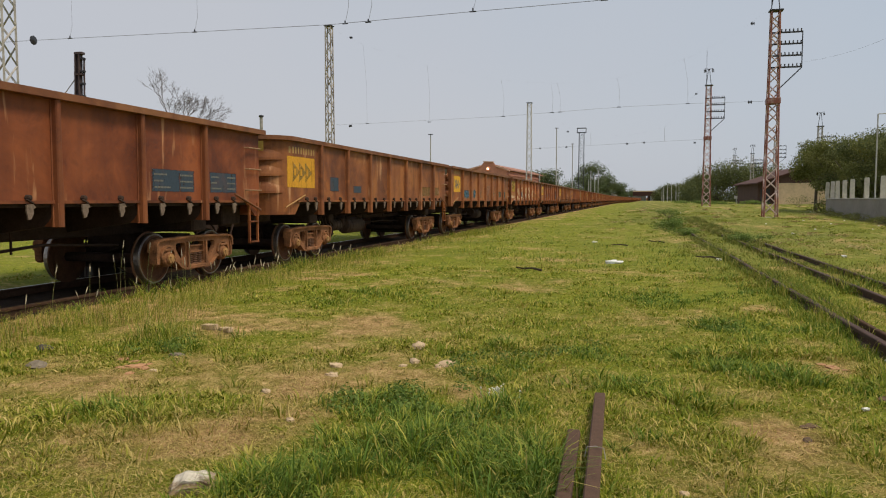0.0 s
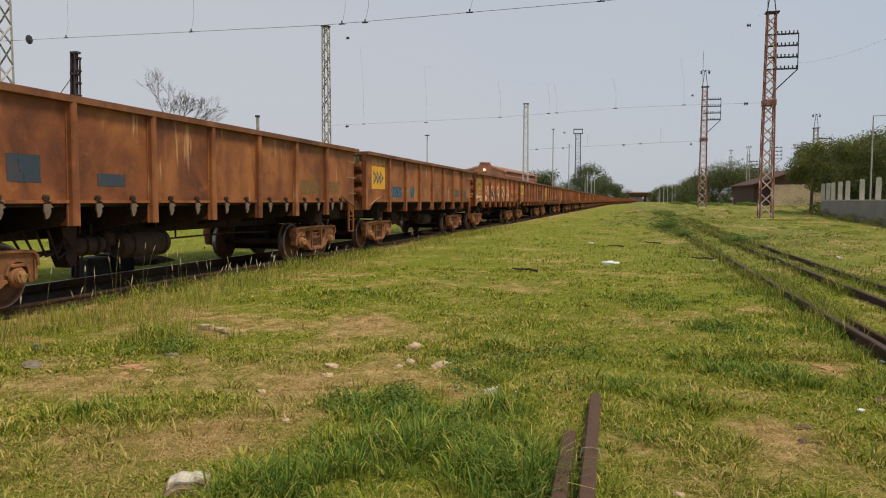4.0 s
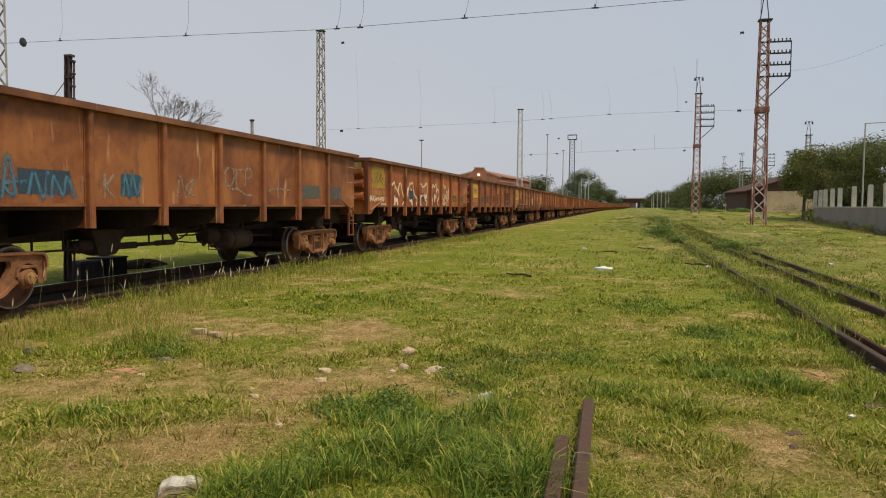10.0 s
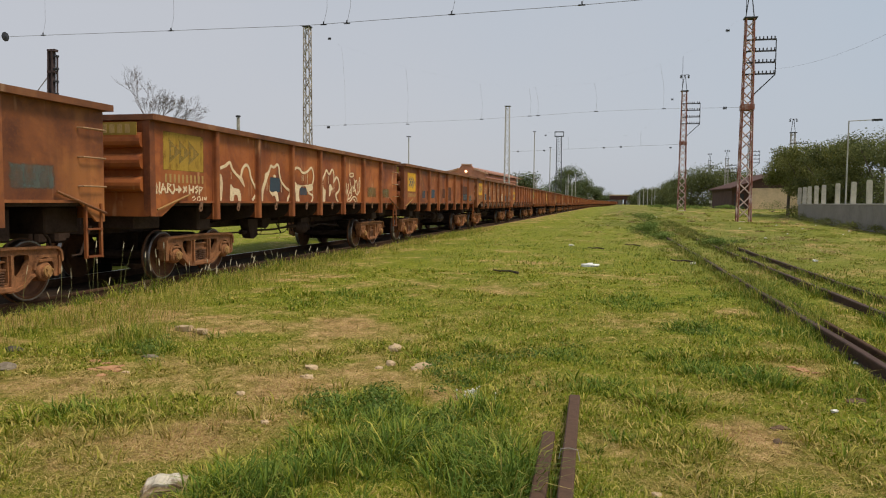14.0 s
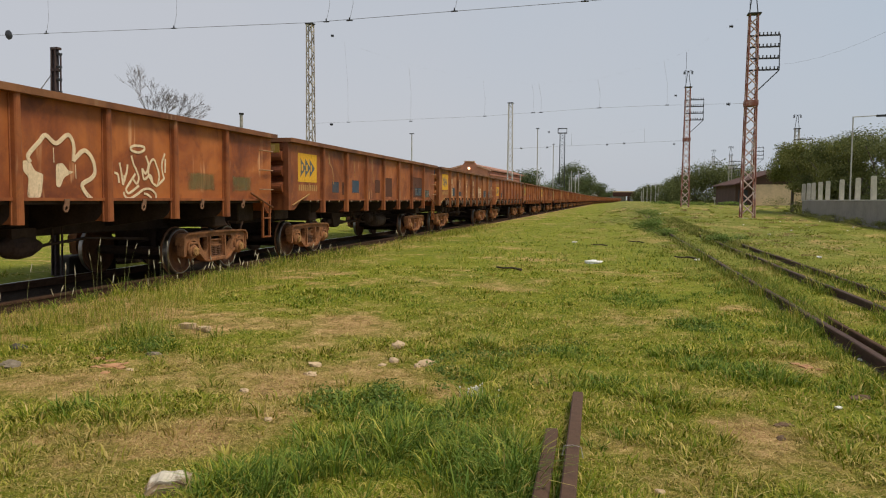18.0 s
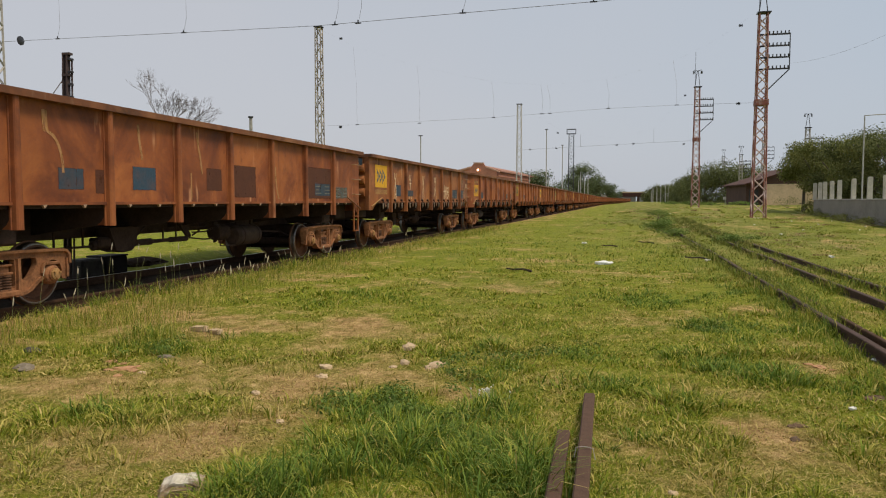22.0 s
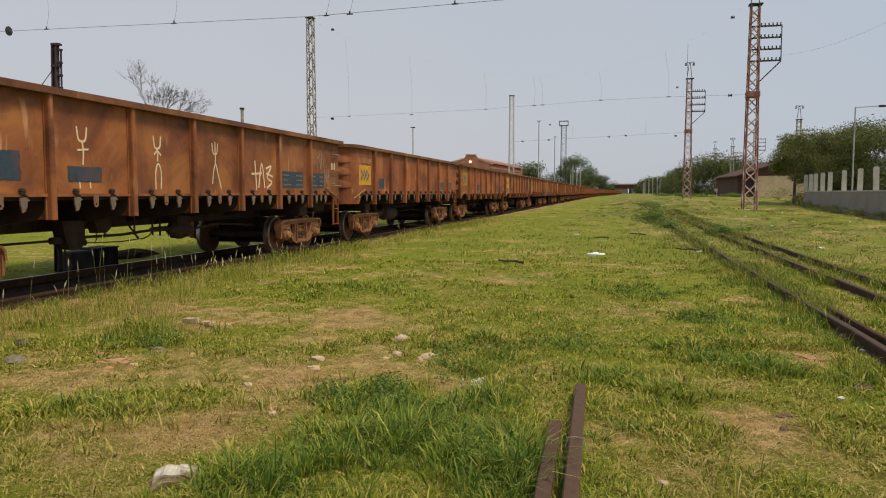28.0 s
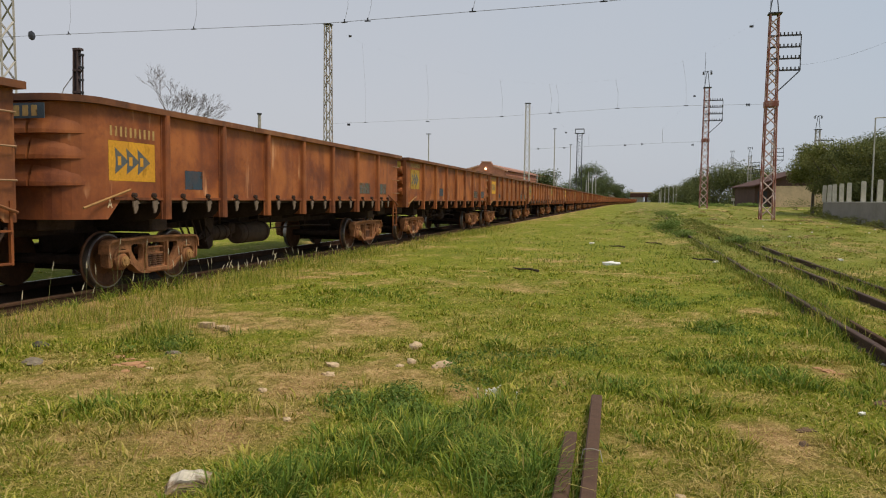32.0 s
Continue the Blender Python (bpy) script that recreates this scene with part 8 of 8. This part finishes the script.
# grit and clods on the dark strip between the near rail and the grass
grit, rg = Geo(), random.Random(8)
chips = [rock_geo(1.0, 0.9, 0.6, k, 1, 0.4) for k in range(5)]
for k in range(520):
    y = 6.2 + 14 * rg.random() ** 1.4
    x = rg.choice((-7.45, -7.55, -8.2, -8.7, -9.1)) + rg.gauss(0, 0.16)
    c = rg.uniform(0.012, 0.034)
    if abs(x + 7.815) > 0.09:
        m = Matrix.Translation((x, y, gz(x, y) + 0.3 * c)) @ Matrix.Rotation(rg.uniform(0, 6), 4, "Z") @ Matrix.Scale(c, 4)
        q = rg.choice(chips)
        grit.add([m @ Vector(v) for v in q.v], q.f)
tagged(new("track_grit", grit.mesh("track_grit", simple("brown_track_grit", (0.080, 0.050, 0.032), 0.95, 0, 0.6, 9.0, 0.4, 0.1))), "brown grit and clods on the dark track bed", "gravel", kind="stuff")
# tall seed stalks: bristly spindle heads on thin stems; (y, height, lean) of those nearest, the rest in loose clumps
STALKS = [(9.36, 0.90, 0.15), (9.59, 0.67, 0.02), (10.04, 0.85, 0.12), (10.21, 0.82, 0.34), (10.68, 0.68, 0.03), (10.81, 0.47, -0.04), (11.07, 0.71, -0.04), (11.23, 0.80, -0.01), (11.09, 0.54, -0.02), (11.91, 0.49, -0.22), (11.88, 0.41, -0.09), (8.68, 0.30, 0.12),
          (8.95, 0.27, 0.03), (9.15, 0.58, 0.01), (9.33, 0.69, -0.10), (7.66, 0.34, 0.02), (8.05, 0.65, 0.10), (8.72, 0.59, 0.01), (9.75, 0.35, 0.08), (10.60, 0.19, -0.02), (11.60, 0.21, 0.0), (11.93, 0.41, -0.06), (13.01, 0.28, 0.05), (8.52, 0.26, -0.08)]
rs = random.Random(3)
clumps = [12.6 + 11 * rs.random() ** 1.4 for k in range(12)]
stalks = [(rs.uniform(-7.55, -7.35), *q) for q in STALKS]
stalks += [(-7.2 + rs.gauss(0, 0.15), rs.choice(clumps) + rs.gauss(0, 0.25), rs.uniform(0.15, 0.42), rs.gauss(0, 0.10)) for k in range(34)]
stems, heads = Geo(), Geo()
for x, y, h, lean in stalks:
    z, dx, size = gz(x, y), rs.gauss(0, 0.03), rs.uniform(0.10, 0.17)
    foot, top = Vector((x, y, z)), Vector((x + dx, y + lean, z + h))
    way = (top - foot + Vector((0, lean * 0.6, 0))).normalized()
    neck = top - way * size
    mid = foot.lerp(neck, 0.6) + Vector((0, -0.12 * lean, 0))
    stems.tube([foot, mid, neck], 0.0028, 4, 0.0017)
    thick = rs.uniform(0.006, 0.0105)
    for a, b, r0, r1 in ((0.0, 0.2, 0.2, 0.9), (0.2, 0.6, 0.9, 1.0), (0.6, 1.0, 1.0, 0.1)):
        heads.tube([neck + way * (size * a), neck + way * (size * b)], thick * r0, 5, thick * r1)
    for k in range(26):   # bristles
        u, t = rs.random(), rs.uniform(0, 6.28)
        o = neck + way * (size * u)
        side = Vector((math.cos(t), math.sin(t), 0.0)) * 0.013 + way * 0.02
        heads.add([o, o + way * 0.003, o + side], [(0, 1, 2)])
tagged(new("grass_stems", stems.mesh("grass_stems", simple("green_grass_stem", (0.24, 0.25, 0.085), 0.8, 0, 0.3, 9, 0.0))), "thin green stems of the tall seeding grass", "grass", kind="stuff")
tagged(new("seed_heads", heads.mesh("seed_heads", simple("dry_seed_head", (0.50, 0.44, 0.31), 0.9, 0, 0.3, 9, 0.0))), "pale bristly seed heads of tall grass beside the rail", "grass", kind="stuff")


def stone(x, y, sx, sy, sz, seed, mat, label, name="stone", turn=0):
    return solid(name, rock_geo(sx, sy, sz, seed, 3 if sx > 0.1 else 2, 0.12 if sx > 0.1 else 0.42), mat, label, "stone", (x, y, gz(x, y) + sz * 0.12), "stones in the grass", turn)


x, y = -2.12, 3.18
g = Geo().prism([(-0.13, -0.06), (0.12, -0.06), (0.135, 0.015), (0.10, 0.050), (0.02, 0.070), (-0.06, 0.060), (-0.115, 0.028)], -0.10, 0.09, "y")
bm = bmesh.new()
bm.from_mesh(g.mesh("rock", WHITESTONE))
bmesh.ops.bevel(bm, geom=bm.edges[:], offset=0.028, segments=3, affect="EDGES")
bmesh.ops.subdivide_edges(bm, edges=bm.edges[:], cuts=1)
for v in bm.verts:
    v.co += Vector((noise.noise(v.co * 11), noise.noise(v.co * 11 + Vector((7, 0, 0))), noise.noise(v.co * 11 + Vector((0, 9, 0))))) * 0.014
rk = bpy.data.meshes.new("rock")
bm.to_mesh(rk)
bm.free()
rk.materials.append(WHITESTONE)
o = tagged(new("rock", rk), "whitewashed broken stone block in the grass", "stone", "stones in the grass")
o.matrix_basis = pose(x, y, gz(x, y) + 0.01, 4, -6, 24)
for (x, y), sx, sy, sz, sd in (((-2.02, 6.86), 0.075, 0.07, 0.055, 2), ((-1.85, 6.18), 0.06, 0.05, 0.032, 3), ((-2.48, 5.89), 0.055, 0.06, 0.045, 4), ((-2.37, 5.56), 0.045, 0.045, 0.035, 5), ((-1.55, 6.15), 0.075, 0.06, 0.04, 6), ((-1.61, 6.07), 0.04, 0.035, 0.025, 7), ((-2.68, 5.01), 0.045, 0.035, 0.026, 8), ((-3.94, 5.38), 0.035, 0.03, 0.02, 9), ((-1.92, 6.05), 0.035, 0.03, 0.02, 10), ((-2.15, 4.34), 0.03, 0.03, 0.02, 12), ((0.27, 3.72), 0.025, 0.03, 0.02, 13), ((-7.67, 20.74), 0.06, 0.06, 0.04, 14), ((-6.64, 19.81), 0.06, 0.05, 0.04, 15)):
    stone(x, y, sx * 1.12, sy * 0.95, sz * 0.9, sd, STONE, "pale rough stone lying in the grass", turn=sd * 40)
x, y = -4.44, 7.21
for dx, w, h, sd in ((-0.10, 0.12, 0.035, 1), (0.13, 0.115, 0.02, 2)):
    rd = random.Random(sd)
    out = [(w * q[0] * rd.uniform(0.85, 1.1), 0.06 * q[1] * rd.uniform(0.8, 1.15)) for q in ((-1, -0.8), (0.2, -1), (1, -0.7), (0.9, 0.5), (0.3, 1), (-0.8, 0.9))]
    g = Geo().prism(out, -0.03, h, "z")
    bm = bmesh.new()
    bm.from_mesh(g.mesh("broken_slab", STONE))
    bmesh.ops.bevel(bm, geom=bm.edges[:], offset=0.010, segments=2, affect="EDGES")
    for v in bm.verts:
        v.co += Vector((noise.noise(v.co * 17), noise.noise(v.co * 17 + Vector((7, 0, 0))), 0.8 * noise.noise(v.co * 17 + Vector((0, 9, 0))))) * 0.012
    sm = bpy.data.meshes.new("broken_slab")
    bm.to_mesh(sm)
    bm.free()
    sm.materials.append(STONE)
    o = tagged(new("broken_slab", sm), "flat pale piece of broken slab in the grass", "stone", "stones in the grass")
    o.matrix_basis = pose(x + dx, y - dx * 0.2, gz(x + dx, y) + 0.02, 3, -4, 6 - 20 * sd)
for (x, y), s, sd in (((-4.18, 5.49), 0.085, 31), ((-4.47, 5.69), 0.06, 32), ((-4.07, 5.26), 0.05, 33), ((-6.67, 16.66), 0.08, 34), ((-4.08, 5.45), 0.06, 35), ((-4.27, 5.39), 0.045, 36), ((-4.34, 5.66), 0.05, 37), ((-4.13, 5.59), 0.035, 38), ((-4.64, 5.80), 0.04, 39), ((1.68, 6.86), 0.07, 40), ((1.61, 6.98), 0.045, 41), ((1.76, 6.80), 0.035, 42)):
    solid("clay_lump", rock_geo(s, s * 0.8, s * 0.30, float(sd), 2, 0.3), CLAY, "crumbled lump of orange clay", "clay", (x, y, gz(x, y)), "clay lumps", sd * 30)
x, y = -0.43, 17.21
solid("litter", rock_geo(0.19, 0.09, 0.06, 41.0, 3), simple("white_plastic", (0.8, 0.8, 0.78), 0.5), "crumpled white plastic litter on the grass", "litter", (x, y, gz(x, y) + 0.02), "litter", 10, smooth=True)
wl2 = simple("white_scrap", (0.75, 0.74, 0.70), 0.6)
for k, (x, y) in enumerate(((3.80, 64.65), (2.00, 18.65), (5.05, 20.00), (12.04, 45.64), (14.00, 65.96), (10.68, 37.76), (6.45, 33.36), (-1.24, 24.82), (1.56, 5.51), (2.20, 7.23), (9.3, 41.0), (10.6, 44.8), (8.2, 37.5), (11.9, 41.2), (9.9, 48.3), (7.1, 43.9), (12.3, 49.0))):
    q = 0.35 if y < 10 else 0.65 if x > 7 else 1.0
    solid("litter", rock_geo(0.09 * q, 0.06 * q, 0.03 * q, 50.0 + k, 2), wl2, "small white scrap of litter on the grass", "litter", (x, y, gz(x, y) + 0.02), "litter", k * 50)

# broad-leaved weeds among the long grass
rng = np.random.default_rng(77)
for x, y, r, h, n in ((-1.59, 4.86, 0.34, 0.10, 1500), (-1.88, 5.09, 0.25, 0.08, 800), (-1.12, 6.27, 0.35, 0.07, 1100), (-0.59, 6.91, 0.35, 0.06, 900), (-4.41, 6.19, 0.28, 0.12, 800), (1.15, 8.81, 0.35, 0.07, 800), (-1.25, 5.71, 0.2, 0.06, 500)):
    blobs = [(rng.normal() * r * 0.6, rng.normal() * r * 0.6, h * 0.35, r * 0.45, h * 0.7) for k in range(7)]
    P, F = crown_geo(blobs, n // 2, 0.016, rng)
    P[:, 2] = np.abs(P[:, 2])
    o = tagged(new("broadleaf_weeds", fast_mesh("broadleaf_weeds", P, F, WEED)), "low dark green broad-leaved weeds", "weeds", kind="stuff")
    o.location = (x, y, gz(x, y))

# tall thin grass along the railway's edge
rng = np.random.default_rng(91)
n = 26000
Y = 5.6 + 34 * rng.uniform(0, 1, n) ** 1.7
X = -6.55 + rng.normal(0, 0.42, n)
H = rng.uniform(0.07, 0.27, n) * (0.35 + 1.3 * fbm(X * 1.3, Y * 1.3, 71, 3))
k = (X > -7.1) & (rng.uniform(0, 1, n) < 0.30 + 2.6 * (fbm(X * 0.9, Y * 0.9, 72, 3) - 0.48))
X, Y, H = X[k], Y[k], H[k]
blades("verge_grass", X, Y, H, 0.0034 * (Y / 6) ** 0.7 * rng.uniform(0.6, 1.3, len(X)), np.clip(rng.normal(0.27, 0.17, len(X)), 0, 1), "tall thin mixed green and straw grass along the rail", 0.7, 92)
# grass that leans over the rails of the siding
over = []
for rx, y0, y1 in ((2.27, 7, 38), (2.46, 9, 15), (3.36, 9, 50), (3.96, 10, 52)):
    for q in range(260):
        y = y0 + (y1 - y0) * rng.uniform(0, 1) ** 1.3
        cover = float(fbm(rx * 3.1, y * 0.55, 81, 3))
        if cover > 0.50 - 0.006 * (y - 8):
            over.append((rx + rng.normal(-0.03, 0.05), y, 0.07, 26, rng.uniform(0.14, 0.27), rng.uniform(0.02, 0.35)))
X, Y, H, W, D = [], [], [], [], []
for x, y, sp, n, h, dry in over:
    X.append(x + rng.normal(0, sp, n)); Y.append(y + rng.normal(0, sp * 2, n)); H.append(h * rng.uniform(0.4, 1.1, n))
    W.append(0.006 * (y / 8) ** 0.7 * rng.uniform(0.6, 1.3, n)); D.append(np.clip(dry + rng.normal(0, 0.15, n), 0, 1))
X, Y, H, W, D = (np.concatenate(v) for v in (X, Y, H, W, D))
blades("rail_grass", X, Y, H, W, D, "grass growing through and over the siding's rails", 0.8, 93)
# fallen sticks, a wire loop, dull debris and small white blossoms
WOOD = simple("dark_weathered_wood", (0.055, 0.042, 0.030), 0.9, 0.0, 0.4, 12.0, 0.4)
for (x, y), ln, tn in (((1.77, 18.92), 0.55, 80), ((-2.04, 14.89), 0.55, 78), ((-0.40, 23.87), 0.5, 95), ((0.79, 26.58), 0.6, 60)):
    g = Geo().tube([(0, -ln / 2, 0.0), (0.03, -ln * 0.1, 0.03), (-0.02, ln * 0.2, 0.02), (0.02, ln / 2, 0.035)], 0.026, 6, 0.016)
    solid("stick", g, WOOD, "dark weathered stick lying in the grass", "stick", (x, y, gz(x, y) + 0.02), "sticks", tn)
y = 4.02
solid("wire_loop", Geo().tube([(-0.055, -0.02, -0.04), (-0.045, 0.0, 0.012), (0.0, 0.012, 0.016), (0.046, 0.006, 0.010), (0.06, -0.03, -0.04)], 0.0022, 5), GALV, "pale bent wire hooked over the cut rail", "wire", (-0.119 - 0.0218 * (y - 1.2), y, 0.085))
SOIL = simple("brown_soil_clod", (0.12, 0.075, 0.045), 0.95, 0.0, 0.5, 22.0, 0.6)
DEBRIS = simple("grey_brown_debris", (0.20, 0.165, 0.12), 0.95, 0.0, 0.4, 14.0, 0.5)
for (x, y), s, sd, mt in (((-5.01, 5.26), 0.14, 61, DEBRIS), ((-5.55, 5.92), 0.13, 62, simple("dark_debris", (0.07, 0.06, 0.05), 0.95)), ((-4.12, 6.00), 0.09, 63, DEBRIS), ((1.11, 5.03), 0.07, 64, SOIL), ((1.04, 4.78), 0.05, 67, SOIL), ((1.82, 5.92), 0.10, 65, SOIL), ((-0.74, 4.07), 0.06, 66, DEBRIS)):
    solid("debris_clod", rock_geo(s, s * 0.55, s * 0.25, float(sd), 3, 0.2), mt, "matted dull clod of debris in the grass", "debris", (x, y, gz(x, y)), "debris", sd * 20)
g = Geo()
rs = random.Random(9)
x, y = -0.95, 5.24
for k in range(26):
    a, b = x + rs.gauss(0, 0.05), y + rs.gauss(0, 0.04)
    z = gz(a, b) + rs.uniform(0.05, 0.09)
    g.lathe([(0.0, 0.001), (0.004, 0.006), (0.010, 0.005), (0.012, 0.001)], "z", 6, Matrix.Translation((a, b, z)))
    g.tube([(a, b, z - 0.09), (a, b, z)], 0.0012, 3)
tagged(new("white_blossoms", g.mesh("white_blossoms", BLOSSOM)), "tiny white blossoms on thin stems in the grass", "flower", kind="stuff")

# fuzzy stand of thin grass near the clay, and tall growth beside the siding's near rail
rng = np.random.default_rng(95)
P0 = np.array([[-5.52, 7.49], [-4.65, 6.63], [-6.16, 7.98], [-5.82, 8.87], [-6.34, 7.26]])
c = P0[rng.integers(0, 5, 3000)]
X, Y = c[:, 0] + rng.normal(0, 0.28, 3000), c[:, 1] + rng.normal(0, 0.28, 3000)
blades("fuzzy_grass", X, Y, rng.uniform(0.07, 0.28, 3000), rng.uniform(0.002, 0.0045, 3000), np.clip(rng.normal(0.28, 0.15, 3000), 0, 1), "fuzzy stand of thin tall grass", 0.7, 96)
n = 3600
k = rng.integers(0, 60, n)
cx, cy = 2.06 + rng.normal(0, 0.09, 60), 6.2 + 7.5 * rng.uniform(0, 1, 60)
X, Y = cx[k] + rng.normal(0, 0.06, n), cy[k] + rng.normal(0, 0.08, n)
blades("rail_side_grass", X, Y, rng.uniform(0.04, 0.115, n), rng.uniform(0.004, 0.008, n), np.clip(rng.normal(0.12, 0.12, n), 0, 1), "taller grass standing beside the near siding rail", 0.9, 97)

# low leafy clumps all over the rough ground beside and beyond the siding
rng = np.random.default_rng(131)
for mat, n, label in ((RANKLEAF, 260, "low green weed clumps on rough ground"), (DRYLEAF, 70, "low dry brownish weed clumps on rough ground")):
    allP, allF, off = [], [], 0
    while n > 0:
        a, r = math.radians(rng.uniform(-8, 24)), 12 * (95 / 12) ** rng.uniform(0, 1) ** 0.8
        x, y = r * math.sin(a), r * math.cos(a)
        if float(weediness(x, y)) < 0.25 + 0.3 * rng.uniform() or min(abs(x - q) for q in (2.27, 3.36, 3.96)) < 0.25:
            n -= 0.2
            continue
        n -= 1
        w, h = rng.uniform(0.15, 0.50) * (1 + y / 90), rng.uniform(0.04, 0.15)
        P, F = crown_geo([(rng.normal() * w * 0.4, rng.normal() * w * 0.4, h * 0.4, w * 0.6, h * 0.6) for q in range(3)], 46, 0.012 + 0.0011 * r, rng)
        P[:, 2] = np.abs(P[:, 2]) + gz(x, y)
        P[:, 0] += x
        P[:, 1] += y
        allP.append(P)
        allF.append(F + off)
        off += len(P)
    tagged(new("weed_clumps", fast_mesh("weed_clumps", np.concatenate(allP), np.concatenate(allF), mat)), label, "weeds", kind="stuff")

# ---- what moves: the train rolls past, and its wheels turn ----
SPEED = [(0, 2.36), (7, 2.40), (12, 2.40), (16, 2.44), (19, 2.47), (23, 2.54), (27, 2.68), (30, 2.79), (32, 2.84)]


def travelled(t):
    """Metres that the train has gone by t seconds."""
    s = 0.0
    for (a, va), (b, vb) in zip(SPEED, SPEED[1:]):
        e = min(t, b)
        if e <= a:
            break
        ve = va + (vb - va) * (e - a) / (b - a)
        s += (va + ve) / 2 * (e - a)
    return s


def on_track(y):
    """The pose of a wagon whose front end stands at y."""
    a, b = track_bend(y), track_bend(y + L_BODY)
    return pose(TRACK_X + a, y, RAIL_Z, 0, 0, -math.degrees(math.atan2(b - a, L_BODY)))


def motions():
    steps = [i * 0.2 for i in range(161)]
    for i, w in enumerate(WAGONS):
        walk(w, [(float(t), on_track(START[i] - travelled(t))) for t in range(33)])
        if i > 11:
            continue
        for o in w.children:
            if o.name.startswith("wheelset"):
                x, y, z = o.location
                walk(o, [(t, pose(x, y, z, math.degrees(travelled(t) / WHEEL_R))) for t in steps])


motions()
